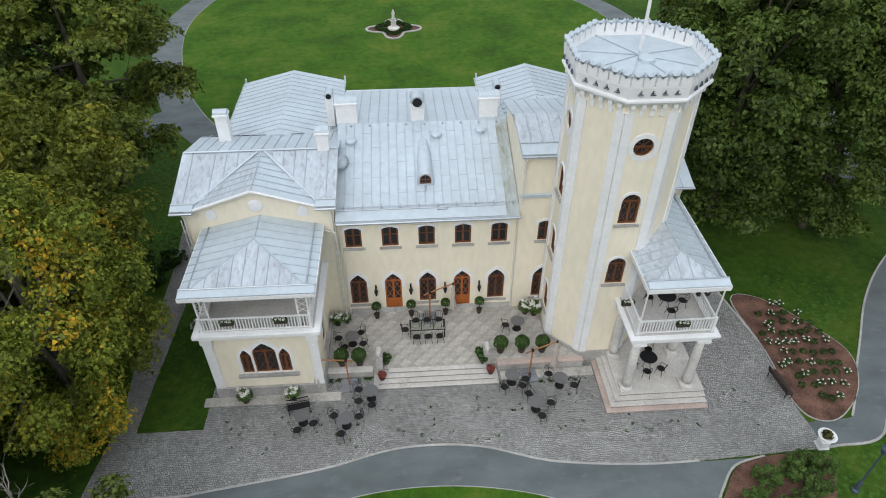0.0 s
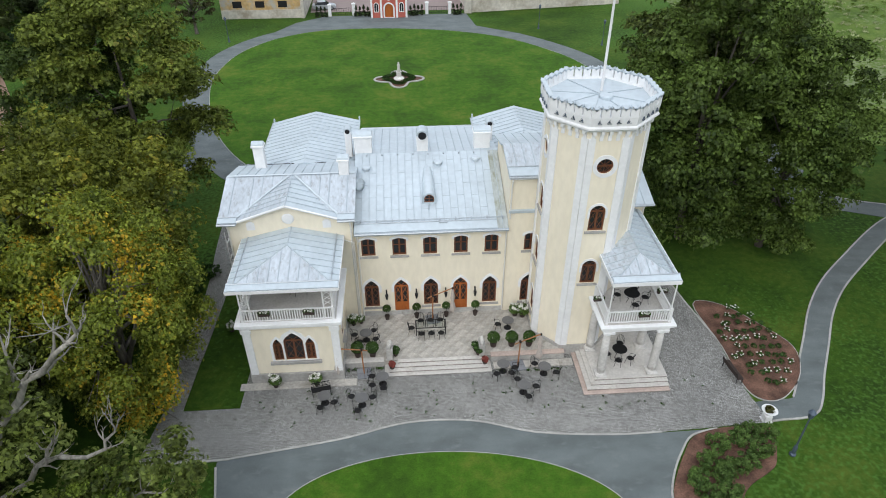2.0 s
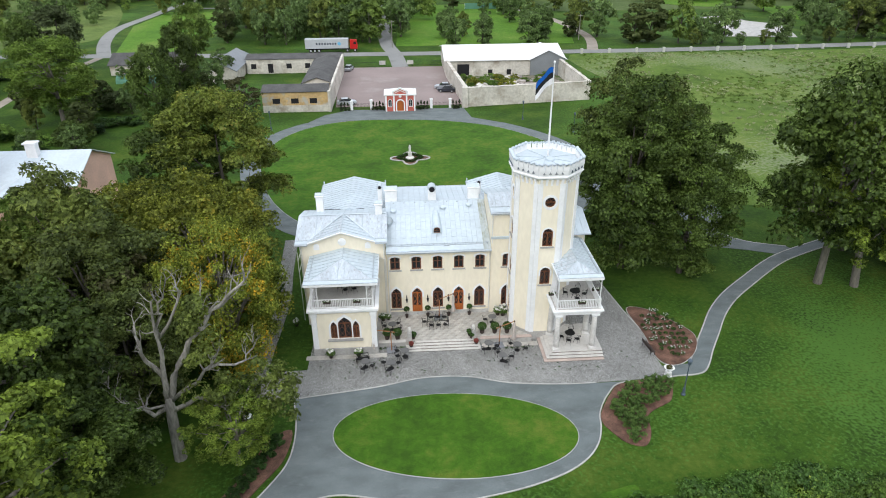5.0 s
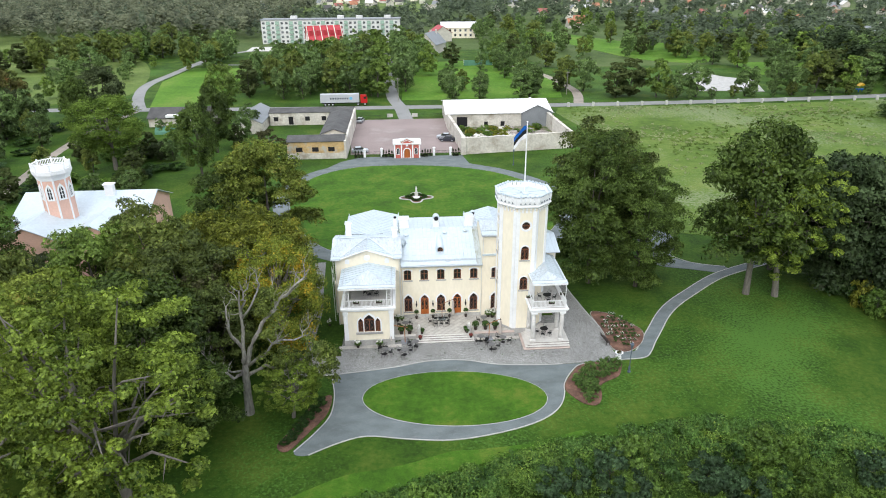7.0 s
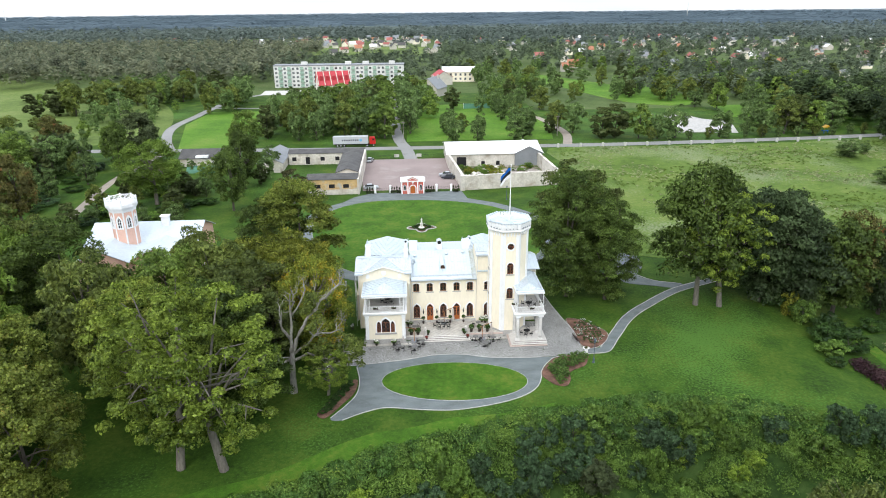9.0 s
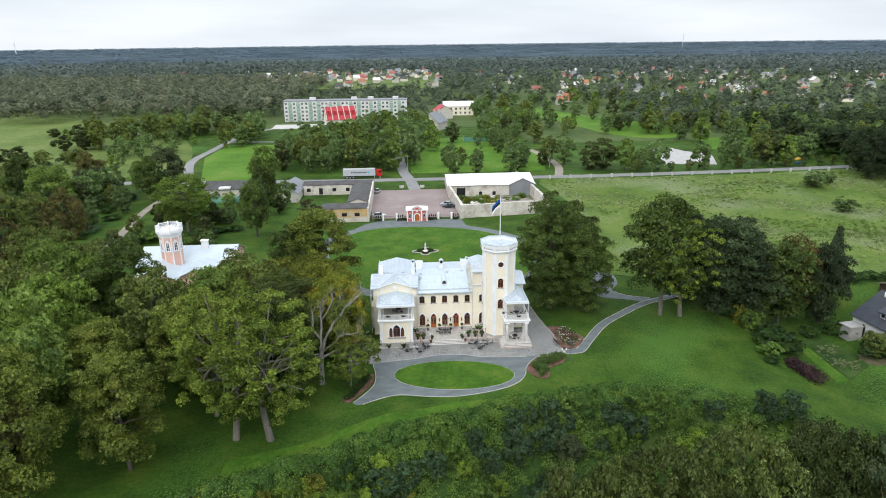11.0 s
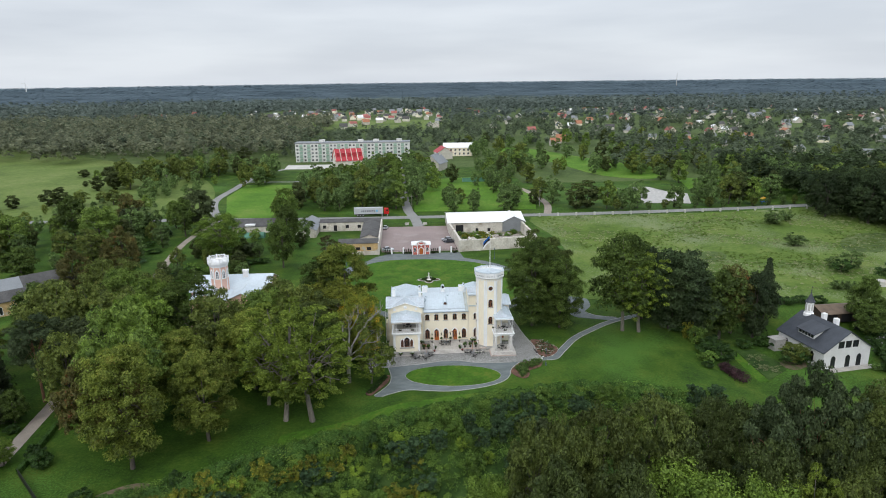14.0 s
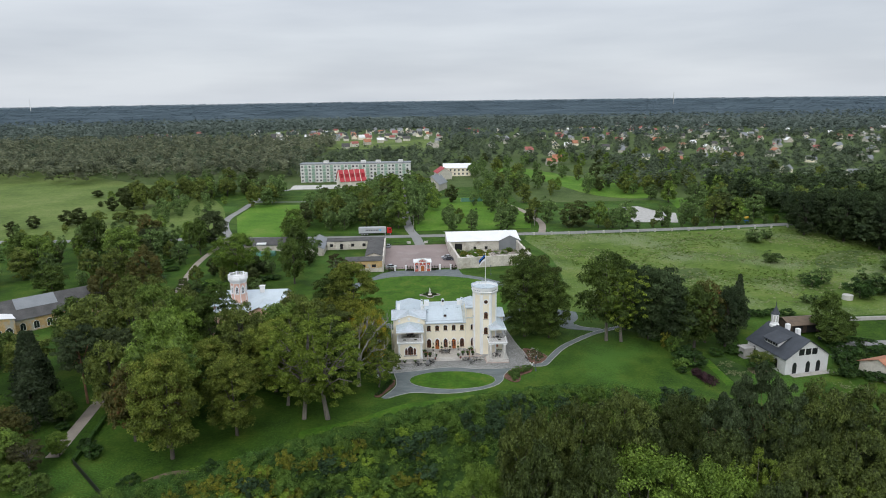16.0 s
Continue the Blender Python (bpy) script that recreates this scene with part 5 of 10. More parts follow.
for x in (-13.0, -7.0):
    part("pilaster", Mesh().box(x - 0.42 if x > -10 else x - 0.1, x + 0.1 if x > -10 else x + 0.42, -5.93, -5.803, 0.85, 4.55, 0.03), M_WHITE, house)
    lp = rounded(x - 0.16 if x > -10 else x + 0.16, 0.28, 1.15, 4.1)
    part("pilaster_panel", ringed(Side(0, -5.93, 0), lp, shrink(lp, 0.045), 0.003, 0.03), M_WHITE, house)
    part("capital", Mesh().box(x - 0.5 if x > -10 else x - 0.18, x + 0.18 if x > -10 else x + 0.5, -6.0, -5.80, 4.555, 4.98, 0.05), M_WHITE, house)
part("plinth", Mesh().box(-13.15, -6.85, -5.95, -5.802, 0, 0.85, 0.02), M_STONE, house)
part("plinth", Mesh().box(-6.998, -6.85, -5.802, -0.4, 0, 0.85), M_STONE, house)
part("plinth", Mesh().box(-13.15, -13.002, -5.802, -0.4, 0, 0.85), M_STONE, house)
part("entablature", Mesh().box(-13.2, -6.8, -6.02, -0.36, 5.0, 5.2, 0.03), M_WHITE, house)
part("balcony_floor", Mesh().box(-13.4, -6.6, -6.2, -0.36, 5.204, 5.5, 0.04), M_WHITE, house)
part("balcony_deck", Mesh().box(-13.05, -6.95, -5.85, -0.42, 5.504, 5.53), M_DECK, house, "grey carpeted balcony deck")
PE, PT = (-13.45, -6.55, -6.15, 8.26), (-10.0, -2.55, 9.12)


def balustrade(a, b, z, n, h=1.0):
    """White railing from a to b: rails and one part for each baluster."""
    a, b = Vector((*a, z)), Vector((*b, z))
    d = (b - a).normalized()
    s = Vector((-d.y, d.x, 0)) * 0.045
    rail = Mesh()
    for z0, z1 in ((0.08, 0.15), (h - 0.08, h)):
        rail.loft([[p + s + Vector((0, 0, z0)), p - s + Vector((0, 0, z0)), p - s + Vector((0, 0, z1)), p + s + Vector((0, 0, z1))] for p in (a, b)], True)
    rl = part("railing", rail, M_RAIL, house, "white painted balcony railing")
    data = None
    for i in range(1, n):
        p = a.lerp(b, i / n)
        if data is None:
            m = Mesh().box(-0.028, 0.028, -0.028, 0.028, 0.15, h - 0.08)
            o = part("baluster", m, M_RAIL, rl)
            data = o.data
            o.matrix_local = Matrix.Translation(p)
        else:
            shared("baluster", data, rl, Matrix.Translation(p))
    for p in (a, b):
        part("newel", Mesh().box(p.x - 0.08, p.x + 0.08, p.y - 0.08, p.y + 0.08, z, z + h + 0.06, 0.015), M_RAIL, rl)


balustrade((-12.85, -5.85), (-7.1, -5.85), 5.502, 36)
balustrade((-12.85, -5.65), (-12.85, -0.6), 5.502, 30)
balustrade((-7.1, -5.65), (-7.1, -0.6), 5.502, 30)
for x in (-12.85, -7.1):
    for dx, dy in ((0.0, 0.0), (0.55 if x < -10 else -0.55, 0.0), (0.0, 0.6), (0, 4.9)):
        part("post", Mesh().box(x + dx - 0.045, x + dx + 0.045, -5.75 + dy - 0.045, -5.75 + dy + 0.045, 5.51, 8.2), M_RAIL, house)
    s = 1 if x < -10 else -1
    m = Mesh()
    for i in range(4):
        z = 6.6 + i * 0.4
        m.tube([(x, -5.75, z), (x + s * 0.55, -5.75, z + 0.4)], 0.02, 4).tube([(x + s * 0.55, -5.75, z), (x, -5.75, z + 0.4)], 0.02, 4)
    part("lattice", m, M_RAIL, house, "white lattice between paired posts")
part("ceiling_beam", Mesh().box(-13.0, -6.95, -5.85, -5.65, 8.0, 8.14).box(-13.0, -12.8, -5.64, -0.4, 8.0, 8.14).box(-7.15, -6.95, -5.64, -0.4, 8.0, 8.14), M_RAIL, house)
x0, x1, y0, ze = PE
xm, yh, zr = PT
seamed("pavilion_roof", (x0, y0, ze), (x1, y0, ze), (xm - 0.01, yh, zr), (xm + 0.01, yh, zr), 0.6, material=M_METAL_WORN)
seamed("pavilion_roof", (x0, -0.37, ze), (x0, y0, ze), (xm, -0.37, zr), (xm, yh, zr), 0.6, material=M_METAL)
seamed("pavilion_roof", (x1, y0, ze), (x1, -0.37, ze), (xm, yh, zr), (xm, -0.37, zr), 0.6, material=M_METAL)
part("eave_board", Mesh().box(x0, x1, y0 - 0.04, y0 - 0.001, ze - 0.22, ze - 0.01).box(x0 - 0.04, x0 - 0.001, y0, -0.4, ze - 0.22, ze - 0.01).box(x1 + 0.001, x1 + 0.04, y0, -0.4, ze - 0.22, ze - 0.01), M_WHITE, house)
gutter((x0 + 0.45, y0 + 0.5, ze + 0.16), (x0 + 0.45, -0.4, ze + 0.16), 0.035)
gutter((x1 - 0.45, y0 + 0.5, ze + 0.16), (x1 - 0.45, -0.4, ze + 0.16), 0.035)
part("downpipe", Mesh().tube([(x1 - 0.5, -0.6, 8.2), (-5.9, -0.5, 7.7), (-5.9, -0.5, 0.7)], 0.05, 6), M_PIPE, house)

def hip(a, b):
    part("hip_cap", Mesh().tube([a, b], 0.045, 5), M_SEAM, house)


eave_band((x0 + 0.02, y0, ze), (x1 - 0.02, y0, ze), (0, yh - y0, zr - ze), 0.5)
hip((x0, y0, ze), (xm, yh, zr))
hip((x1, y0, ze), (xm, yh, zr))
hip((xm, yh, zr), (xm, -0.4, zr))

# ---- tower ----
TX, TY, TA = 9.58, -1.55, 2.90
FW = 2 * TA * math.tan(math.pi / 8)
TW_TOP = 17.44
for k in range(8):
    ang = 45 * k
    a = radians(ang)
    n = Vector((math.sin(a), -math.cos(a), 0))
    u = Vector((math.cos(a), math.sin(a), 0))
    c = Vector((TX, TY, 0)) + n * TA
    sd = Side(c.x, c.y, ang)
    holes, wins = [], []
    if k in (0, 6):
        holes = [circle(0, 15.12, 0.5), rounded(0, 0.98, 10.58, 11.96), rounded(0, 0.98, 6.42, 7.8)]
        if k == 6:
            holes.append(rounded(0, 0.95, 2.0, 3.6))
    part("tower_wall", walling(sd, [(-FW / 2, 0), (FW / 2, 0), (FW / 2, TW_TOP), (-FW / 2, TW_TOP)], holes, 0.4), M_PLASTER, house)
    if holes:
        rw = window(house, sd, holes[0], 0, 1.0, 14.62, 15.1, 15.6, "round", 0.24, sill=False, name="round_window")
        for j in range(8):
            fr = Mesh()
            rod(fr, sd, (0.1 * math.cos(j * math.pi / 4), 15.12 + 0.1 * math.sin(j * math.pi / 4)), (0.45 * math.cos(j * math.pi / 4), 15.12 + 0.45 * math.sin(j * math.pi / 4)), 0.02, -0.17, -0.13)
            part("spoke", fr, M_FRAME, rw)
        for lp, z0, zs in ((holes[1], 10.58, 11.96), (holes[2], 6.42, 7.8)):
            window(house, sd, lp, 0, 0.98, z0, zs, zs + 0.49, "gothic", 0.14)
        if k == 6:
            window(house, sd, holes[3], 0, 0.95, 2.0, 3.6, 4.07, "gothic", 0.14)
    for s in (-1, 1):
        m = Mesh()
        bar(m, sd, s * FW / 2 - (0.42 if s > 0 else -0.0), s * FW / 2 + (0.0 if s > 0 else 0.42), 0.9, TW_TOP - 0.5, 0.003, 0.08)
        part("corner_strip", m, M_WHITE, house)
    for i in range(5):
        m = Mesh()
        uu = -FW / 2 + FW * (i + 0.5) / 5
        bar(m, sd, uu - 0.1, uu + 0.1, 16.8, 17.16, 0.003, 0.1)
        bar(m, sd, uu - 0.08, uu + 0.08, 17.16, 17.44, 0.003, 0.16)
        bar(m, sd, uu - 0.1, uu + 0.1, 17.24, 17.44, 0.16, 0.26)
        part("corbel", m, M_WHITE, house)
    m = Mesh()
    bar(m, sd, -FW / 2 - 0.02, FW / 2 + 0.02, 0.0, 0.9, 0.003, 0.1)
    part("tower_plinth", m, M_STONE, house)


def octagon(ap, z):
    r = ap / math.cos(math.pi / 8)
    return [(TX + r * math.cos(math.pi / 8 + k * math.pi / 4), TY + r * math.sin(math.pi / 8 + k * math.pi / 4), z) for k in range(8)]


crown = Mesh().loft([octagon(TA - 0.3, 17.442), octagon(3.16, 17.442), octagon(3.2, 17.52), octagon(3.30, 17.60), octagon(3.30, 17.70), octagon(3.22, 17.78), octagon(3.29, 18.34), octagon(3.09, 18.34), octagon(3.06, 18.1)])
part("tower_crown", crown, M_WHITE, house)
PW8 = 2 * 3.30 * math.tan(math.pi / 8)
mer = None
for k in range(8):
    a = radians(45 * k)
    c = Vector((TX, TY, 0)) + Vector((math.sin(a), -math.cos(a), 0)) * 3.30
    sd = Side(c.x, c.y, 45 * k)
    for i in range(5):
        uu = -PW8 / 2 + PW8 * (i + 0.5) / 5
        w = PW8 / 5 / 2 - 0.045
        if mer is None:
            m = Mesh()
            prof = [(-w, 0), (w, 0), (w, 0.54), (w - 0.05, 0.66), (0, 0.42), (-w + 0.05, 0.66), (-w, 0.54)]
            m.loft([[(u, 0.0, z) for u, z in prof], [(u, 0.2, z) for u, z in prof]], True)
            o = part("merlon", m, M_WHITE, house)
            mer = o.data
            cm = Mesh()
            cm.loft([[(u * 1.12, -0.04, z + 0.004) for u, z in prof[2:]], [(u * 1.12, 0.24, z + 0.004) for u, z in prof[2:]], [(u * 1.12, 0.24, z + 0.035) for u, z in prof[2:]], [(u * 1.12, -0.04, z + 0.035) for u, z in prof[2:]]], closed=True)
            cap_data = part("merlon_cap", cm, M_METAL, o).data
        else:
            o = new("merlon", mer)
            o.parent = house
            shared("merlon_cap", cap_data, o, Matrix.Identity(4))
        o.matrix_local = Matrix.LocRotScale(sd.at(uu, 18.3), Euler((0, 0, a)), None)
        if i:
            v = -PW8 / 2 + PW8 * i / 5
            hood = Mesh()
            pts = [(-0.13, 0), (0.13, 0), (0, 0.22)]
            hood.loft([[sd.at(v + p, 18.0 + z, 0.0) for p, z in pts], [sd.at(v + p, 18.0 + z, 0.07) for p, z in pts]], False)
            hood.add([sd.at(v + p * 0.6, 18.03 + z * 0.5, 0.012) for p, z in pts], [(0, 1, 2)])
            part("scupper_hood", hood, M_LAMP, house)
deck = Mesh()
r0 = octagon(3.08, 18.2)
deck.add(r0 + [(TX, TY, 18.42)], [(i, (i + 1) % 8, 8) for i in range(8)])
dk = part("tower_deck", deck, M_METAL, house)
for i in range(8):
    seam(dk, r0[i], (TX, TY, 18.43))
part("deck_hatch", Mesh().lathe(TX + 0.25, TY - 0.5, [(0.40, 18.2), (0.40, 18.52), (0.34, 18.58), (0.0, 18.6)], 16), M_METAL, house)

# ---- tower porch ----


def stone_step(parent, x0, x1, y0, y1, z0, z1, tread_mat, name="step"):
    """One step: a dirty riser block, its colour darkened for shade, set back under a tread slab with a nosing."""
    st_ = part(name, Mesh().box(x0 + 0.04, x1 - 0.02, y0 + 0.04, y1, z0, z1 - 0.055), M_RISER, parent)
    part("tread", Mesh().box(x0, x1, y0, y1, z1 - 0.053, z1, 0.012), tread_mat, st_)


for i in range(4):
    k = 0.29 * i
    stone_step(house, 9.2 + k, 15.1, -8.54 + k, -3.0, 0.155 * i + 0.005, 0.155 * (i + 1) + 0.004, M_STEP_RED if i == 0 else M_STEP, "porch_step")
for x, y in ((10.55, -7.2), (14.1, -7.2), (10.45, -4.7), (14.1, -4.7)):
    col = part("column", Mesh().lathe(x, y, [(0.27, 0.98), (0.285, 1.4), (0.27, 2.8), (0.225, 4.3)], 16), M_COLUMN, house, "pale stone column", True)
    part("column_base", Mesh().box(x - 0.38, x + 0.38, y - 0.38, y + 0.38, 0.625, 0.79, 0.02).lathe(x, y, [(0.36, 0.792), (0.38, 0.83), (0.36, 0.87), (0.29, 0.92), (0.29, 0.98)], 16), M_COLUMN, col)
    part("capital", Mesh().lathe(x, y, [(0.225, 4.302), (0.24, 4.4), (0.33, 4.5), (0.36, 4.52)], 16).box(x - 0.38, x + 0.38, y - 0.38, y + 0.38, 4.522, 4.7, 0.02), M_WHITE, col)
part("porch_beam", Mesh().box(10.1, 14.5, -7.5, -3.2, 4.702, 4.95, 0.02), M_WHITE, house)
part("porch_beam", Mesh().box(9.98, 14.68, -7.62, -3.0, 4.954, 5.1, 0.03), M_WHITE, house)
part("porch_balcony_floor", Mesh().box(9.88, 14.78, -7.74, -1.0, 5.104, 5.28, 0.03), M_WHITE, house)
part("porch_deck", Mesh().box(10.15, 14.5, -7.45, -1.05, 5.284, 5.305), M_DECK, house, "pale grey porch deck")
balustrade((10.3, -7.3), (14.4, -7.3), 5.282, 26)
balustrade((10.3, -7.1), (10.3, -4.4), 5.282, 18)
balustrade((14.4, -7.1), (14.4, 0.5), 5.282, 46)
for x, y in ((10.35, -7.25), (14.35, -7.25), (14.35, -3.5), (10.35, -4.35)):
    part("post", Mesh().lathe(x, y, [(0.05, 5.29), (0.05, 8.62)], 8), M_RAIL, house)
rx0, rx1, ry0, rz = 10.2, 14.42, -7.55, 8.75
seamed("porch_roof", (rx0, ry0, rz), (rx1, ry0, rz), (12.34, -5.45, 9.5), (12.36, -5.45, 9.5), 0.6, material=M_METAL_WORN)
seamed("porch_roof", (rx1, ry0, rz), (rx1, 0.69, rz), (12.35, -5.45, 9.5), (12.35, 0.69, 9.5), 0.6, material=M_METAL)
seamed("porch_roof", (rx0, 0.69, rz), (rx0, ry0, rz), (12.35, 0.69, 9.5), (12.35, -5.45, 9.5), 0.6, material=M_METAL_WORN)
part("porch_eave", Mesh().box(rx0, rx1, ry0 - 0.05, ry0 - 0.001, rz - 0.24, rz).box(rx1 + 0.001, rx1 + 0.05, ry0, 0.6, rz - 0.24, rz).box(rx0 - 0.05, rx0 - 0.001, ry0, -4.3, rz - 0.24, rz), M_WHITE, house)
gutter((rx1 - 0.35, ry0 + 0.5, rz + 0.18), (rx1 - 0.35, 0.4, rz + 0.18), 0.05)

eave_band((rx0 + 0.02, ry0, rz), (rx1 - 0.02, ry0, rz), (0, 2.1, 0.75), 0.45)
hip((rx0, ry0, rz), (12.35, -5.45, 9.5))
hip((rx1, ry0, rz), (12.35, -5.45, 9.5))
hip((12.35, -5.45, 9.5), (12.35, 0.6, 9.5))

# ---- chimneys, dormer and roof fittings ----


def chimney(x, y, w, d, z0, z1, barrel=False, cap=True):
    ch = part("chimney", Mesh().box(x - w / 2, x + w / 2, y - d / 2, y + d / 2, z0, z1, 0.02), M_WHITE, house, "white plastered chimney")
    if barrel:
        m = Mesh()
        rows = []
        for yy in (y - d / 2 - 0.12, y + d / 2 + 0.12):
            rows.append([(x + (w / 2 + 0.03) * math.cos(t), yy, z1 + 0.1 + (w / 2) * math.sin(t)) for t in np.linspace(0, math.pi, 9)])
        m.loft(rows, True, False)
        part("chimney_hood", m, M_METAL, ch, "barrel-shaped steel chimney hood")
        part("flue_mouth", Mesh().lathe(0, 0, [(0, 0), (w * 0.36, 0.0), (w * 0.36, 0.03), (0, 0.03)], 12).moved(pose(x, y - d / 2 - 0.122, z1 + 0.12, 90, 0, 0)), M_BLACK, ch)
    elif cap:
        part("chimney_cap", Mesh().box(x - w / 2 - 0.09, x + w / 2 + 0.09, y - d / 2 - 0.09, y + d / 2 + 0.09, z1 + 0.002, z1 + 0.12, 0.02), M_WHITE, ch)
        m = Mesh()
        m.loft([[(xx, y + (d / 2) * math.cos(t), z1 + 0.12 + 0.26 * math.sin(t)) for t in np.linspace(0, math.pi, 7)] for xx in (x - w / 2 - 0.05, x + w / 2 + 0.05)], True, False)
        part("chimney_hood", m, M_METAL, ch)


chimney(-5.25, 7.1, 1.3, 0.9, 10.3, 12.15)
chimney(-6.5, 9.0, 0.5, 0.6, 9.6, 11.7, barrel=True)
chimney(-0.8, 7.1, 0.85, 0.8, 10.3, 12.1, barrel=True)
chimney(3.75, 7.4, 1.2, 0.9, 10.2, 12.1)
chimney(4.55, 9.2, 0.5, 0.6, 9.6, 11.9, barrel=True)
chimney(-6.5, 3.65, 0.7, 0.7, 10.6, 12.0)
chimney(-12.85, 6.2, 0.75, 0.6, 9.8, 12.0)
chimney(7.9, 8.6, 1.3, 0.5, 9.6, 11.0)
part("roof_vent", Mesh().lathe(-5.0, 5.0, [(0.26, 10.1), (0.26, 10.55), (0.36, 10.58), (0.3, 10.66), (0, 10.7)], 12), M_METAL, house)
part("roof_vent", Mesh().lathe(0.3, 5.3, [(0.26, 10.2), (0.26, 10.65), (0.36, 10.68), (0.3, 10.76), (0, 10.8)], 12), M_METAL, house)
part("roof_vent", Mesh().lathe(3.1, 5.6, [(0.26, 10.3), (0.26, 10.75), (0.36, 10.78), (0.3, 10.86), (0, 10.9)], 12), M_METAL, house)
for i in range(9):
    part("snow_guard", Mesh().box(-5.0 + i * 1.15 - 0.05, -5.0 + i * 1.15 + 0.05, 6.2, 6.3, 10.84, 10.96), M_GUTTER, house)
vault = Mesh()
vault.loft([[(-0.54 + 0.5 * wd * math.cos(t), yy, zz + hh * max(0.02, math.sin(t)) ** 0.8) for t in np.linspace(0, math.pi, 13)] for yy, zz, hh, wd in ((1.75, 9.15, 0.92, 1.0), (2.6, 9.45, 0.78, 1.0), (3.8, 9.9, 0.46, 0.85), (4.9, 10.32, 0.18, 0.6), (5.5, 10.5, 0.03, 0.3))], False, False)
dm = part("dormer", vault, M_METAL, house, "barrel-roofed steel dormer", True)
DS = Side(0, 1.82, 0)
dl = rounded(-0.54, 0.7, 9.34, 9.62)
part("dormer_front", walling(Side(0, 1.78, 0), rounded(-0.54, 1.0, 9.16, 9.58), [dl], 0.05), M_METAL, dm)
fr = ringed(DS, dl, shrink(dl, 0.07), -0.06, 0.0)
bar(fr, DS, -0.57, -0.51, 9.34, 9.95, -0.05, -0.01)
bar(fr, DS, -0.86, -0.22, 9.6, 9.65, -0.05, -0.01)
part("dormer_window", fr, M_FRAME, dm)
part("pane", Mesh().add([DS.at(u, z, -0.03) for u, z in dl], [tuple(range(len(dl)))]), M_GLASS, dm)
part("dormer_stay", Mesh().tube([(-0.5, 1.74, 9.3), (-0.62, 1.2, 9.12)], 0.025, 5), M_GUTTER, dm)
dish = Mesh().lathe(0, 0, [(0.02, 0.0), (0.25, 0.03), (0.45, 0.13), (0.46, 0.15), (0.25, 0.06), (0.0, 0.03)], 18).moved(pose(-5.5, 3.0, 10.3, 78, 0, 40))
part("satellite_dish", dish, M_METAL, house, "pale satellite dish", True)
part("dish_arm", Mesh().tube([(-5.6, 3.2, 9.8), (-5.55, 3.2, 10.3), (-4.9, 2.9, 10.2)], 0.025, 5), M_GUTTER, house)

pole = thing("flagpole", "white flagpole with a blue, black and white flag on the tower", "flagpole")
part("pole", Mesh().lathe(9.85, -0.95, [(0.09, 18.1), (0.08, 22), (0.05, 26.9)], 10), M_RAIL, pole)
part("finial", Mesh().lathe(9.85, -0.95, [(0.02, 26.9), (0.11, 27.0), (0.11, 27.08), (0, 27.18)], 10), M_RAIL, pole)
for j, mt in enumerate((M_BLUE, M_BLACK, M_WHITECLOTH)):
    m = Mesh()
    rows = []
    for b in (0, 1):
        row = []
        for i in range(9):
            s = i / 8
            row.append((9.78 - 1.55 * s, -0.95 - 0.5 * s + 0.16 * math.sin(7 * s), 26.6 - 0.5 * (j + b) - 1.0 * s * s - 0.35 * s + 0.06 * math.sin(9 * s + j + b)))
        rows.append(row)
    m.loft(rows, False, False)
    m.add([(x, y + 0.012, z) for r in rows for x, y, z in r], [(i, 9 + i, 10 + i, i + 1) for i in range(8)])
    part("flag_stripe", m, mt, pole, ("blue", "black", "white")[j] + " cloth stripe")

# ---- terrace ----
terrace = Mesh().box(-6.85, 8.4, -4.85, -0.07, 0.0, 0.585)
terr = setting("terrace", terrace, M_GROUT, "raised stone-paved terrace before the house", "terrace")
for x0, x1 in ((-6.85, -4.15), (3.35, 8.6)):
    n = int((x1 - x0) / 0.95)
    for r in range(3):
        for i in range(n):
            a, b = x0 + (x1 - x0) * i / n, x0 + (x1 - x0) * (i + 1) / n
            part("stone", Mesh().box(a + 0.008, b - 0.008, -4.97, -4.852, 0.2 * r + 0.005, 0.2 * r + 0.192, 0.008), M_STONE, terr)
    part("coping", Mesh().box(x0, x1, -5.05, -4.6, 0.6, 0.68, 0.015), M_STEP_RED if x0 > 0 else M_STEP, terr)
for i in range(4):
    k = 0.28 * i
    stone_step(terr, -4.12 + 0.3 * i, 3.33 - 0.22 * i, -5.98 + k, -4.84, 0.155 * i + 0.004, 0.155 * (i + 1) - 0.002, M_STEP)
slab_data = None
rnd = random.Random(5)
for i in range(-18, 19):
    for j in range(-18, 19):
        x, y = 0.8 + (i - j) * 0.424, -2.4 + (i + j) * 0.424
        if -6.62 < x < 8.1 and -4.68 < y < -0.25:
            if slab_data is None:
                o = part("slab", Mesh().box(-0.294, 0.294, -0.294, 0.294, 0, 0.03, 0.006), M_SLAB, terr)
                slab_data = o.data
            else:
                o = new("slab", slab_data)
                o.parent = terr
            o.matrix_local = Matrix.LocRotScale((x, y, 0.586 + rnd.uniform(0, 0.004)), Euler((0, 0, radians(45))), None)
wk = setting("house_walk", Mesh().box(-13.9, -6.0, -6.6, -5.955, 0.0, 0.075), M_GROUT, "strip of worn stone flags along the wall", "pavement")
for i in range(9):
    part("flagstone", Mesh().box(-13.85 + i * 0.87, -13.02 + i * 0.87, -6.58, -5.96, 0.02, 0.09, 0.008), M_SLAB, wk)
wk2 = setting("house_walk_east", Mesh().box(3.5, 9.15, -5.7, -5.0, 0.0, 0.075), M_GROUT, "strip of worn stone flags along the terrace", "pavement")
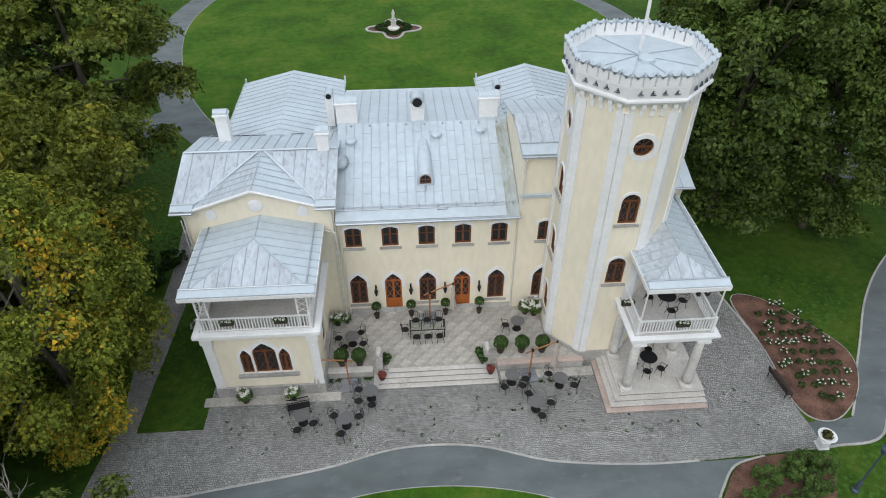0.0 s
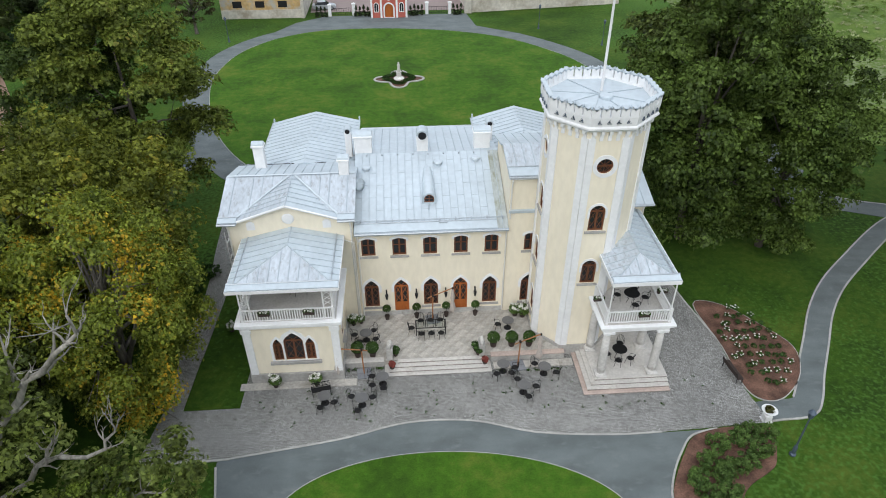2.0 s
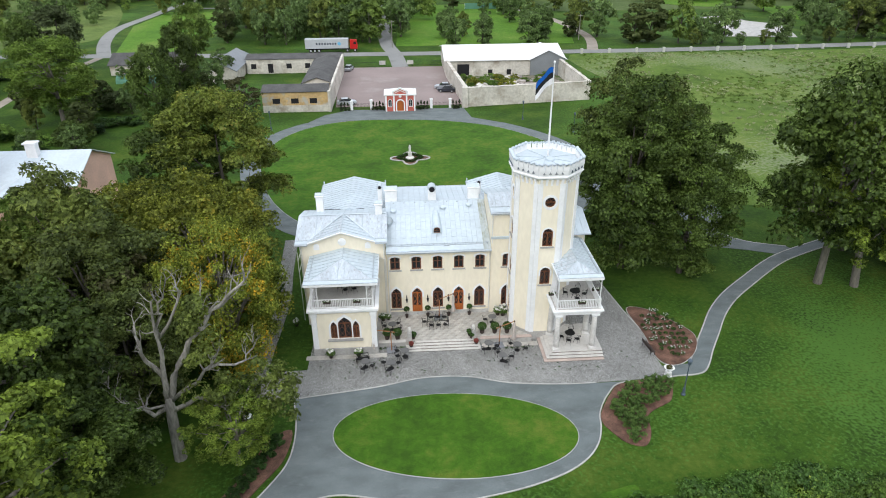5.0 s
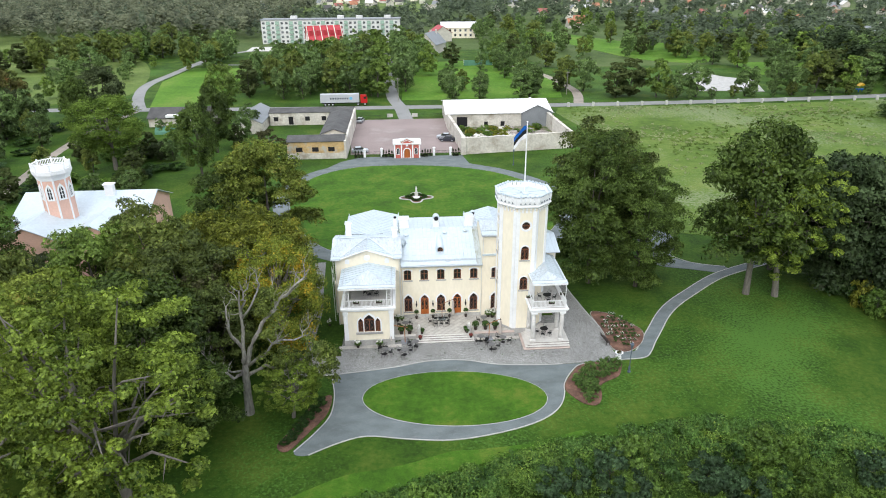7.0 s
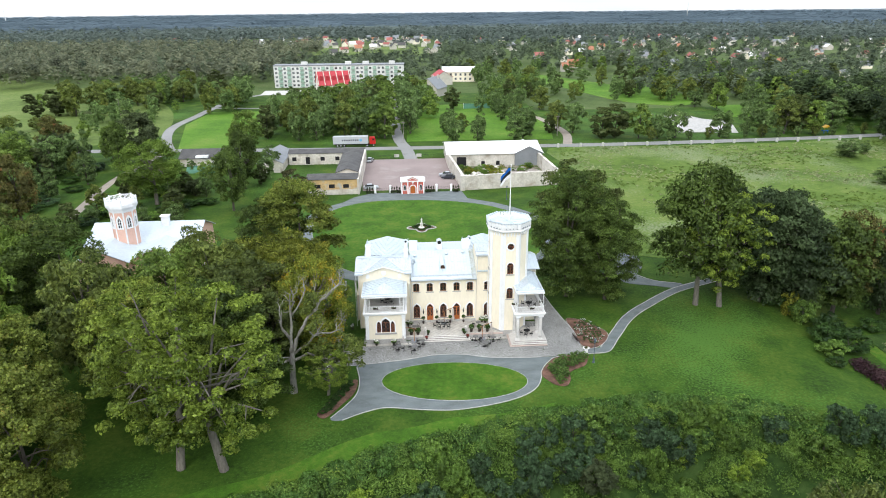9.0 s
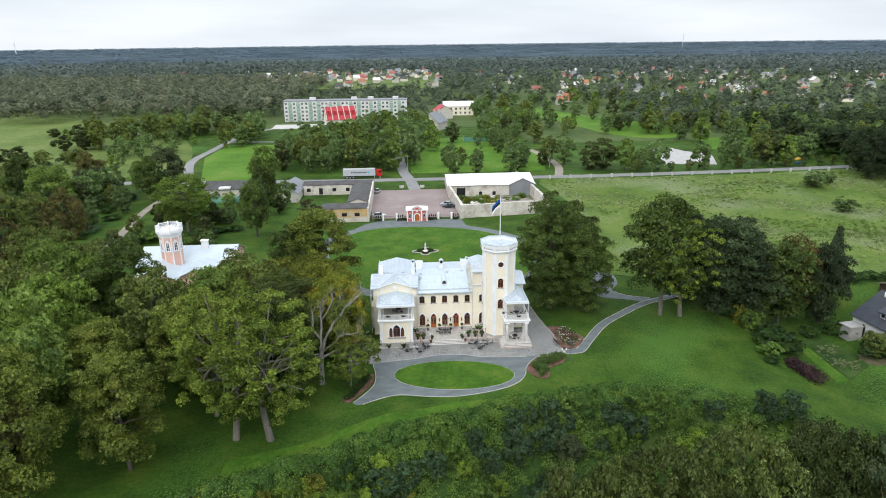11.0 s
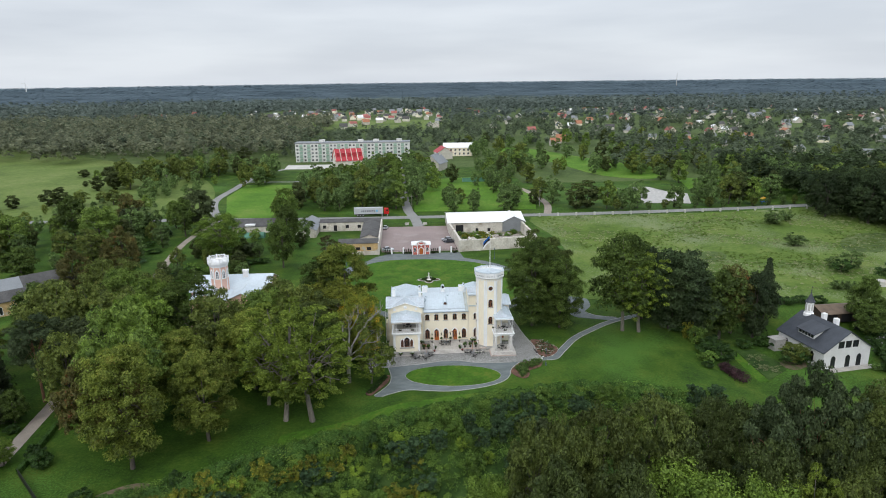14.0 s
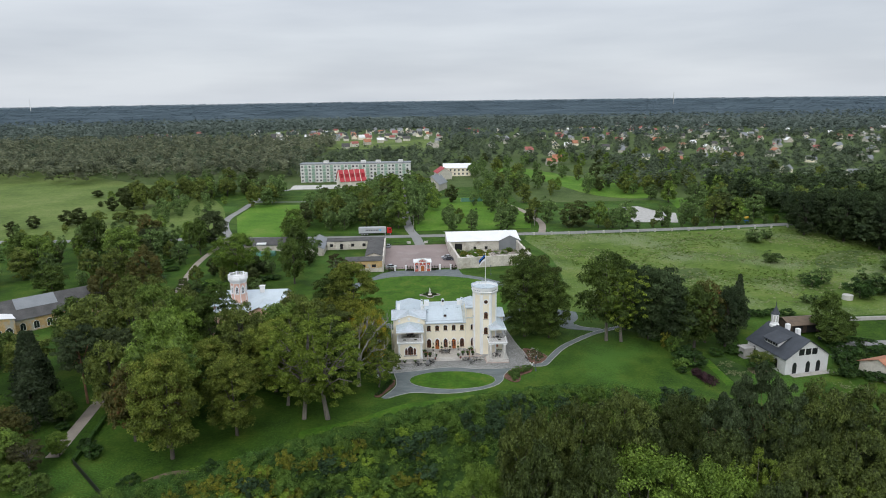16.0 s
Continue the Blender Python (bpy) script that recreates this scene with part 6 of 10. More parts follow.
for i in range(6):
    part("flagstone", Mesh().box(3.52 + i * 0.94, 4.42 + i * 0.94, -5.68, -5.06, 0.02, 0.09, 0.008), M_SLAB, wk2)

# ---- trees and woods ----


def quick(name, verts, faces, material):
    """A mesh from arrays, whose faces all have the same number of corners."""
    me = bpy.data.meshes.new(name)
    n, k = len(verts), len(faces)
    me.vertices.add(n)
    me.vertices.foreach_set("co", np.asarray(verts, np.float32).ravel())
    c = np.asarray(faces).shape[1]
    me.loops.add(c * k)
    me.loops.foreach_set("vertex_index", np.asarray(faces, np.int32).ravel())
    me.polygons.add(k)
    me.polygons.foreach_set("loop_start", np.arange(0, c * k, c, dtype=np.int32))
    me.update(calc_edges=True)
    me.materials.append(material)
    return me


def unit(v):
    return v / (np.linalg.norm(v, axis=-1, keepdims=True) + 1e-9)


def sprays(rng, centres, radii, per, leaf, flatten=0.8, droop=0.0, corners=4, rough=0.5, shell=(0.62, 1.08), lift=0.4):
    """Leaf sprays on the outside of many clumps: each one a small pointed leaf shape."""
    c = np.repeat(centres, per, 0)
    r = np.repeat(radii, per)[:, None]
    d = unit(rng.normal(size=(len(c), 3)))
    d[:, 2] = np.where(d[:, 2] < -0.35, -d[:, 2] * 0.6, d[:, 2])
    p = c + d * r * rng.uniform(shell[0], shell[1], (len(c), 1)) * np.array([1, 1, flatten])
    p[:, 2] -= droop * rng.uniform(0, 1, len(c)) ** 2
    nrm = unit(d + np.array([0, 0, lift]) + rough * rng.normal(size=d.shape))
    u = unit(np.cross(nrm, rng.normal(size=d.shape)))
    v = np.cross(nrm, u)
    s = (leaf * rng.uniform(0.6, 1.35, len(c)))[:, None]
    bend = nrm * s * 0.18
    if corners == 3:
        return np.stack([p - u * s * 0.6 - v * s * 0.3, p + u * s * 0.75, p - u * s * 0.25 + v * s * 0.65], 1).reshape(-1, 3)
    verts = np.stack([p - u * s * 0.62, p - v * s * 0.42 + bend, p + u * s * 0.62, p + v * s * 0.42 + bend], 1).reshape(-1, 3)
    return verts


def clump_places(rng, n, R, hc, z0, top=1.0, hollow=0.45):
    """Centres of leaf clumps through an uneven crown that is widest below its middle."""
    d = unit(rng.normal(size=(n, 3)))
    k = rng.uniform(hollow, 1.0, n) ** 0.6
    az = np.arctan2(d[:, 1], d[:, 0])
    lobes = 1 + 0.13 * np.sin(3 * az + rng.uniform(0, 6)) + 0.1 * np.sin(5 * az + rng.uniform(0, 6))
    x, y = d[:, 0] * k * R * lobes, d[:, 1] * k * R * lobes
    z = z0 + hc * (0.46 + 0.5 * d[:, 2] * k * top)
    return np.stack([x, y, z], 1)


def crown(name, seed, R, H, z0, clumps, per, leaf, material, rc=0.24, droop=0.0, cone=False, corners=4):
    rng = np.random.default_rng(seed)
    c = clump_places(rng, clumps, R * 0.86, (H - z0), z0)
    if cone:
        t = rng.uniform(0, 1, clumps) ** 0.8
        a = rng.uniform(0, 2 * np.pi, clumps)
        rr = R * (1 - t) * rng.uniform(0.5, 1, clumps)
        c = np.stack([rr * np.cos(a), rr * np.sin(a), z0 + (H - z0) * t], 1)
    rad = R * rc * rng.uniform(0.65, 1.3, clumps)
    if cone:
        rad = 0.16 * R + 0.2 * R * (1 - t)
    v = sprays(rng, c, rad, per, leaf, droop=droop, corners=corners)
    f = np.arange(len(v)).reshape(-1, corners)
    return quick(name, v, f, material), c


def trunk_mesh(seed, H, r, z_fork, centres, limbs=8, lean=0.03):
    rng = np.random.default_rng(seed + 77)
    m = Mesh()
    top = np.array([rng.normal() * lean * H, rng.normal() * lean * H, H * 0.72])
    p0, p1 = np.zeros(3), np.array([0, 0, z_fork]) + np.array([*(top[:2] * 0.35), 0])
    m.tube([(0, 0, -0.6), (0, 0, 0.12), tuple(p1 * 0.5), tuple(p1), tuple(p1 * 0.5 + top * 0.5), tuple(top)], [r * 1.35, r * 1.2, r, r * 0.85, r * 0.5, r * 0.14], 9)
    pick = rng.choice(len(centres), min(limbs, len(centres)), replace=False)
    for i in pick:
        e = centres[i]
        t = rng.uniform(0, 0.6)
        a = p1 + (top - p1) * t
        b = a + (e - a) * 0.5 + np.array([0, 0, 0.08 * H * rng.uniform(0, 1)])
        rr = r * (0.5 - 0.3 * t)
        m.tube([tuple(a), tuple(b), tuple(e)], [rr, rr * 0.6, rr * 0.15], 5)
        q = b + (e - b) * 0.3
        s = q + rng.normal(size=3) * 1.3
        m.tube([tuple(q), tuple(s)], [rr * 0.35, rr * 0.08], 4)
    return m


TREES = {}


def tree_kind(key, seed, R, H, z0, clumps, per, leaf, material, label, r=0.35, rc=0.24, limbs=8, bark=None, droop=0.0, cone=False, category="tree", corners=4):
    """A tree of one kind, built once at the origin; planting copies it."""
    t = thing(category, label, category)
    me, c = crown("crown", seed, R, H, z0, clumps, per, leaf, material, rc, droop, cone, corners)
    cr = new("crown", me)
    cr.parent = t
    part("trunk", trunk_mesh(seed, H, r, z0 + 0.1 * (H - z0), c, limbs), bark or M_BARK, t, smooth=True)
    TREES[key] = [t, H, R, False]
    return t


def plant(key, x, y, H=None, R=None, turn=None, z=None, group=""):
    t, h0, r0, used = TREES[key]
    if x < -38 and key.startswith(("park", "rust", "maple", "oak")):
        H, R = H * 1.16, R * 0.95
    sz, sr = (H or h0) / h0, (R or r0) / r0
    zz = float(ground_z(np.array(x), np.array(y))) if z is None else z
    m = Matrix.LocRotScale((x, y, zz - 0.05), Euler((0, 0, turn if turn is not None else (x * 7.3 + y * 3.1) % 6.283)), (sr, sr, sz))
    if not used:
        TREES[key][3] = True
        t.matrix_basis = m
        return tagged(t, group=group)
    o = copy_thing(t, Matrix.Identity(4))
    o.matrix_basis = m
    return tagged(o, group=group)


# kinds: near ones carry the most leaves
M_OLIVE = leafage("olive_leaf", (0.050, 0.076, 0.018), (0.172, 0.222, 0.048), accent=(0.20, 0.19, 0.04), accent_at=0.99, cell=0.2, through=0.3)
M_YELLOWING = leafage("yellowing_leaf", (0.056, 0.084, 0.012), (0.228, 0.262, 0.036), accent=(0.34, 0.27, 0.03), accent_at=0.98, patch=0.3, cell=0.15)
M_BROWNING = leafage("browning_leaf", (0.035, 0.038, 0.016), (0.105, 0.105, 0.040), cell=0.16)
M_MIDGREEN = leafage("village_leaf", (0.066, 0.118, 0.040), (0.205, 0.310, 0.098), patch=0.3, cell=0.34, through=0.36)
M_ASH = leafage("ash_leaf", (0.037, 0.057, 0.015), (0.134, 0.176, 0.041), patch=0.35, cell=0.18)
M_GROVE = leafage("turning_linden_leaf", (0.046, 0.074, 0.014), (0.200, 0.255, 0.042), accent=(0.22, 0.18, 0.04), accent_at=0.98, patch=0.3, cell=0.16)
M_ASHDARK = leafage("dark_ash_leaf", (0.024, 0.040, 0.012), (0.092, 0.128, 0.035), patch=0.35, cell=0.2)
M_WILLOW = leafage("grey_willow_leaf", (0.030, 0.046, 0.018), (0.098, 0.130, 0.052), cell=0.2)
tree_kind("linden", 11, 7.4, 21, 0.9, 180, 250, 0.26, M_LINDEN, "tall dark green linden tree with a dense crown", 0.33, rc=0.165)
tree_kind("linden_b", 12, 7.4, 21, 1.2, 140, 195, 0.33, M_LINDEN, "tall dark green linden tree on the lawn", 0.36, rc=0.17)
tree_kind("linden_olive", 13, 7.4, 21, 1.0, 150, 185, 0.32, M_ASH, "broad olive green linden tree beside the drive", 0.36, rc=0.16)
tree_kind("grove", 14, 7.4, 21, 2.6, 215, 145, 0.33, M_GROVE, "broad linden tree with olive and rusty turning leaves", 0.36, rc=0.16)
tree_kind("maple", 21, 6.8, 14.5, 0.6, 210, 240, 0.2, M_MAPLE, "maple tree turning yellow and orange", 0.36, rc=0.14, droop=0.5, limbs=26, bark=M_PALEBARK)
tree_kind("maple_b", 22, 7.4, 16, 2.0, 240, 110, 0.3, M_YELLOWING, "large maple tree with yellowing leaves", 0.38, rc=0.15, droop=0.4, limbs=18, bark=M_PALEBARK)
tree_kind("oak", 31, 8.0, 22, 4.2, 175, 112, 0.28, M_OAKLEAF, "large green oak tree with open limbs", 0.38, rc=0.094, limbs=20, bark=M_PALEBARK)
tree_kind("oak_b", 32, 7.4, 20, 3.6, 170, 90, 0.4, M_LINDEN, "large dark oak tree with open limbs", 0.36, rc=0.2, limbs=14, bark=M_PALEBARK)
tree_kind("bright", 41, 7.8, 20, 4.2, 150, 190, 0.3, M_BRIGHT, "fresh green broadleaf tree with a domed crown", 0.42, rc=0.18, limbs=16, bark=M_PALEBARK)
tree_kind("park_green", 42, 7.0, 17, 3.0, 120, 78, 0.52, M_OAK, "mid-green broadleaf park tree", 0.38, rc=0.2, limbs=10, corners=3)
tree_kind("park_dark", 43, 7.0, 17, 2.6, 120, 78, 0.52, M_LINDEN, "dark green broadleaf park tree", 0.38, rc=0.21, limbs=9, corners=3)
tree_kind("park_olive", 44, 7.0, 17, 2.6, 120, 78, 0.52, M_OLIVE, "olive green park tree past midsummer", 0.36, rc=0.2, limbs=9, corners=3)
tree_kind("park_bright", 45, 7.0, 16, 2.8, 120, 78, 0.52, M_BRIGHT, "fresh yellowish green park tree", 0.36, rc=0.19, limbs=10, corners=3)
tree_kind("wood_dark", 46, 7.0, 17, 1.4, 130, 130, 0.4, M_LINDEN_FAR, "tall dark green tree at the edge of a wood", 0.38, rc=0.2, limbs=9, corners=3)
tree_kind("bare", 53, 4.8, 14, 3.0, 60, 60, 0.4, M_BROWNING, "thin tree with brown withered leaves", 0.3, rc=0.18, limbs=24, bark=M_PALEBARK)
tree_kind("ash", 54, 6.6, 19, 8.6, 150, 130, 0.32, M_ASH, "feathery olive green ash tree in the valley", 0.3, rc=0.17, limbs=10, corners=3)
tree_kind("ash_dark", 55, 6.2, 18, 7.8, 140, 130, 0.32, M_ASHDARK, "dark green bushy valley tree", 0.28, rc=0.18, limbs=8, corners=3)
tree_kind("rust", 51, 6.5, 16, 2.8, 120, 78, 0.52, M_RUST, "chestnut tree with rusty autumn leaves", 0.38, rc=0.2, corners=3)
tree_kind("willow", 52, 5.5, 17, 2.0, 120, 78, 0.52, M_WILLOW, "grey-green willow with a loose upright crown", 0.34, rc=0.2, limbs=9, droop=0.9, corners=3)
tree_kind("spruce", 61, 4.6, 18, 1.5, 200, 56, 0.5, M_SPRUCE, "dark ragged spruce tree in the park", 0.28, limbs=14, droop=1.3, cone=True, corners=3)
tree_kind("pine", 62, 4.4, 17, 6.5, 110, 130, 0.29, M_PINE, "dark bluish pine tree with a bare lower trunk", 0.2, rc=0.19, limbs=8, bark=M_PINEBARK, corners=3)
tree_kind("mid_a", 71, 5.4, 14, 1.0, 52, 24, 1.04, M_MIDGREEN, "dark green leafy village tree", 0.28, rc=0.22, limbs=5, corners=3)
tree_kind("mid_b", 72, 5.0, 13, 1.0, 52, 24, 1.04, M_OAK, "mid-green leafy village tree", 0.26, rc=0.22, limbs=5, corners=3)
tree_kind("mid_c", 73, 3.8, 14, 1.0, 52, 40, 0.78, leafage("birch_leaf", (0.035, 0.055, 0.016), (0.105, 0.135, 0.042)), "slender pale green birch tree", 0.2, rc=0.24, limbs=4, corners=3)
tree_kind("mid_d", 74, 5.0, 13, 1.0, 52, 24, 1.04, M_OLIVE, "olive green village tree", 0.26, rc=0.22, limbs=5, corners=3)
tree_kind("bush", 81, 1.7, 2.6, 0.2, 30, 52, 0.28, M_BUSH, "rounded dark green leafy bush", 0.05, limbs=4, category="bush", corners=3)
tree_kind("bramble", 82, 2.4, 3.2, 0.1, 36, 50, 0.35, M_BRAMBLE, "overgrown green thicket bush", 0.05, limbs=4, category="bush", corners=3)
tree_kind("elder", 83, 2.2, 4.2, 0.2, 36, 50, 0.35, M_ELDER, "tall dark glossy elder bush on the bank", 0.08, rc=0.22, limbs=6, category="bush", corners=3)
tree_kind("nettle", 86, 1.8, 2.6, 0.1, 30, 52, 0.24, M_NETTLE, "fresh yellow-green leafy shrub on the bank", 0.05, limbs=4, category="bush", corners=3)
tree_kind("weed", 84, 1.8, 2.6, 0.1, 30, 52, 0.28, M_GOLD, "yellow-green weedy shrub on the bank", 0.05, limbs=4, category="bush", corners=3)

tree_kind("rhodo", 85, 1.7, 2.6, 0.1, 34, 60, 0.22, M_RHODO, "rounded green rhododendron shrub in mulch", 0.05, rc=0.26, limbs=4, category="bush", corners=3)

# beside the house
for k, x, y, H, R in (("linden", 22.4, 9.6, 24.5, 8.4), ("linden", 29.0, 7.8, 20, 6.8), ("linden_olive", 25.0, 18, 24.5, 8.2), ("linden_olive", 31, 20, 20, 5.4), ("oak_b", 44.2, 4.2, 25.5, 8.6), ("oak", 48.0, 3.2, 22.5, 8.4), ("wood_dark", 57.0, 6, 22, 8.4), ("wood_dark", 62, 4, 20, 7.0), ("park_dark", 68.5, 2.5, 18, 6.6), ("rust", 73, 5.5, 18, 5.6), ("wood_dark", 77.5, 3, 18.5, 5.6), ("wood_dark", 63, 13, 19, 7), ("wood_dark", 52, 12, 21, 6.6), ("spruce", 84, 10, 17, 3.4)):
    plant(k, x, y, H, R, group="park trees")
for k, x, y, H, R in (("grove", -25.8, 17.3, 22, 8.6), ("linden_b", -32.0, 19, 18.2, 6.6), ("park_dark", -51.5, 70, 14.5, 5.4), ("park_dark", -53.5, 92, 15, 5.6), ("bright", -74, 78, 19, 8.8), ("park_dark", -64, 60, 5, 4), ("park_green", -61, 131, 15.5, 6.4), ("bare", -36.5, 75, 10.5, 4.2)):
    plant(k, x, y, H, R, group="park trees")
for k, x, y, H, R in (("maple", -20.8, -6.5, 16.2, 7.0), ("maple_b", -24.5, 2.0, 17, 7.8), ("maple_b", -32.8, 4.6, 15, 7.4), ("park_olive", -36.5, -2, 17.5, 7.0), ("linden_olive", -30.5, -8, 17.5, 7.4), ("linden_olive", -26.8, -13, 13.5, 6.0), ("linden_b", -28, -23, 11, 5.8), ("oak", -37.5, -27, 17, 7), ("bare", -27.5, -9, 14, 4.6), ("oak", -17.6, -19.6, 7.6, 4.0), ("oak_b", -32, -20, 18, 7.0), ("oak", -33.0, -33.6, 25.5, 9.2), ("oak", -28.0, -34.2, 24.5, 10.0), ("grove", -41.5, -20, 18.5, 7.2), ("park_green", -42, -4, 15, 7.0), ("park_olive", -41.5, 7, 14, 6.4), ("park_olive", -50, -14, 17.5, 7)):
    plant(k, x, y, H, R, group="park trees")
for k, x, y, H, R in (("grove", -45.6, -39.5, 18.0, 6.2), ("grove", -55.8, -47.2, 23.0, 7.2), ("rust", -58.0, -43.0, 15.0, 5.4), ("park_green", -61.5, -34, 21, 8.2), ("rust", -65.5, -40, 14, 5.0), ("grove", -54, -27, 17, 7), ("linden_b", -59.5, -1.0, 21, 8.0), ("willow", -50, -5, 14, 6.0), ("park_bright", -65, -16, 18, 7.2), ("park_olive", -71, -9, 17, 7), ("park_bright", -70, 2, 16, 6.4), ("park_green", -68.0, 4.0, 13, 6.6), ("park_olive", -73, 16, 14, 6.2)):
    plant(k, x, y, H, R, group="park trees")
for k, x, y, H, R in (("park_olive", -88, -4, 18, 8.2), ("willow", -77.5, -17, 17, 6.2), ("park_olive", -75, -27, 15, 5.4), ("park_olive", -80.5, -2, 16.5, 6.6), ("park_green", -79, 12, 16, 6.4), ("park_olive", -84, 24, 15, 6), ("park_olive", -93, 30, 14, 6), ("rust", -100, 60, 15.5, 6.2), ("park_dark", -101, 13, 12.5, 6.5), ("rust", -107, 43, 13, 5.6), ("spruce", -89.2, -31, 14.5, 5.0), ("park_dark", -83.9, -30.5, 6.0, 3.0), ("rust", -88.2, -43.2, 8.5, 4.6), ("park_bright", -77.9, -44.6, 4.6, 2.4), ("bare", -80.0, -51.0, 7.5, 3.4), ("park_olive", -85.5, -49, 6.5, 4.4), ("park_green", -80.4, -55.4, 4.5, 3.2), ("park_dark", -74.4, -59.0, 4.2, 3.0), ("spruce", -97, -18, 16, 5.0), ("spruce", -92, -24, 18, 4.6), ("pine", -83, -22, 19, 5.4), ("park_green", -86, -51, 9, 4.6), ("park_green", -94, -49, 10, 5), ("park_dark", -95, 0, 13, 6), ("spruce", -104, -30, 15, 5), ("park_olive", -103, -8, 10.5, 6), ("park_dark", -112, -18, 14, 6.5), ("rust", -99, -55, 11, 5), ("park_olive", -107, -44, 12, 6), ("park_dark", -115, 0, 8.5, 6)):
    plant(k, x, y, H, R, group="park trees")
for k, x, y, H, R in (("park_green", -124, 100, 15.5, 8.4), ("park_dark", -144, 120, 15.5, 6.4), ("willow", -97.5, 131, 19, 7.6), ("willow", -121, 124, 13, 6.4), ("rust", -127, 134, 14, 6), ("park_green", -153, 93, 14.5, 7.0), ("park_dark", -162, 97, 14, 6.2), ("park_dark", -133, 62, 10, 6), ("park_olive", -118, 78, 12, 5.6), ("park_dark", -100, 120, 14, 5), ("park_green", -170, 66, 12, 7), ("park_dark", -146, 34, 8, 5)):
    plant(k, x, y, H, R, group="park trees")
# trees that rise from the valley floor
for k, x, y, H, R in (("ash", 26.3, -61.5, 33.5, 6.2), ("ash", 18.7, -62, 32, 5.8), ("ash", 12.8, -64.5, 31.5, 5.4), ("bright", 26.5, -71.5, 29.5, 10), ("bright", 1.6, -60, 18.5, 5.6), ("ash", 8.4, -64.3, 31, 5.6), ("ash_dark", 9.5, -72.6, 30, 5.4), ("ash_dark", 18.2, -73.1, 30, 5.4), ("pine", 50.6, -61.7, 36, 4.6), ("pine", 46.8, -60.2, 33, 4.4), ("pine", 43.4, -63.1, 32, 4.4), ("pine", 53.4, -65.1, 33, 4.4), ("ash", 60.1, -64.5, 32, 6.2), ("ash", 61.1, -72.2, 30, 6.4), ("ash", 51.2, -74.9, 29, 6), ("bright", 37.8, -72.5, 28, 7.5), ("oak", 44.4, -72.6, 29, 6), ("ash_dark", 38.6, -54.6, 26, 4.8), ("ash_dark", 42.2, -58.2, 27, 5), ("ash_dark", 52.9, -66, 29, 5.6), ("ash", 68.9, -64.9, 30, 6.4), ("oak", 54.1, -78.9, 27, 6), ("ash_dark", 41.5, -67.8, 28, 5.4), ("ash_dark", 28.7, -63.9, 29, 5.2), ("ash", 59.3, -79.1, 27, 6), ("ash_dark", 43.9, -80.1, 27, 5.6), ("ash_dark", 13, -76.8, 26, 5.4), ("ash_dark", 63, -66.6, 29, 5.6), ("ash_dark", 57.5, -66.4, 28, 5.6), ("rust", 44, -66, 20, 3.2)):
    plant(k, x, y, H, R, group="valley trees")

# the half-dead oak before the house
dead = thing("dead_tree", "half-dead oak with bleached bare limbs beside the drive", "tree", at=Matrix.Translation((-22.4, -18.6, -0.05)))
rngd = np.random.default_rng(4)
dm_ = Mesh()
dm_.tube([(0, 0, -0.5), (0, 0, 0.1), (0.05, 0.0, 2.4), (0.15, 0.0, 4.6), (0.3, 0.0, 6.3)], [0.66, 0.5, 0.42, 0.38, 0.32], 10)


def bough(p, d, length, r, depth):
    """A forking bare branch."""
    pts, rad = [p], [r]
    d = d / np.linalg.norm(d)
    n = 4
    for i in range(n):
        d = unit(d + 0.22 * rngd.normal(size=3) + np.array([0, 0, 0.08]))
        p = p + d * length / n
        pts.append(p)
        rad.append(r * (1 - 0.7 * (i + 1) / n))
        if depth and i >= 1:
            bough(p, unit(d + 0.55 * rngd.normal(size=3) + np.array([0, 0, 0.15])), length * rngd.uniform(0.3, 0.5), rad[-1] * 0.65, depth - 1)
    dm_.tube([tuple(q) for q in pts], rad, 6 if depth else 4)


def limb(way, r0, r1, twigs, length):
    """A main limb along a way, with twigs towards its end."""
    way = [np.array(q, float) for q in way]
    pts = [way[0]]
    for a, b in zip(way[:-1], way[1:]):
        for t in (0.34, 0.67, 1.0):
            pts.append(a + (b - a) * t + 0.16 * rngd.normal(size=3) * (t < 1))
    n = len(pts)
    rad = [r0 + (r1 - r0) * i / (n - 1) for i in range(n)]
    dm_.tube([tuple(q) for q in pts], rad, 8)
    for k in range(twigs):
        i = n - 1 - k % max(1, int(n * 0.6))
        d = pts[i] - pts[i - 1]
        bough(pts[i], unit(unit(d) + 0.6 * rngd.normal(size=3) + np.array([0, 0, 0.1])), length * rngd.uniform(0.6, 1.2), min(rad[i] * 0.6, 0.1), 1)


limb([(0.25, 0, 5.6), (0.3, 0, 8.2), (0.6, -0.1, 11.4), (0.8, -0.2, 14.9)], 0.27, 0.07, 9, 1.3)
limb([(0.3, 0, 8.2), (-0.8, -0.2, 10.5), (-0.7, -0.3, 13.1)], 0.2, 0.07, 8, 1.3)
limb([(0.7, -0.1, 12.0), (1.0, 0, 13.8), (2.0, 0.1, 16.4)], 0.14, 0.06, 7, 1.2)
limb([(0.65, 0, 11.7), (2.5, 0.2, 14.7), (2.6, 0.2, 16.4)], 0.13, 0.05, 8, 1.2)
limb([(0.25, 0, 5.6), (1.0, 0.1, 8.2), (2.5, 0.3, 11.0), (4.5, 0.5, 13.6), (6.7, 0.6, 15.4), (7.2, 0.6, 16.9)], 0.29, 0.05, 16, 1.5)
limb([(2.4, 0.3, 10.8), (3.6, 0.9, 13.0), (4.0, 1.1, 15.6)], 0.14, 0.04, 9, 1.3)
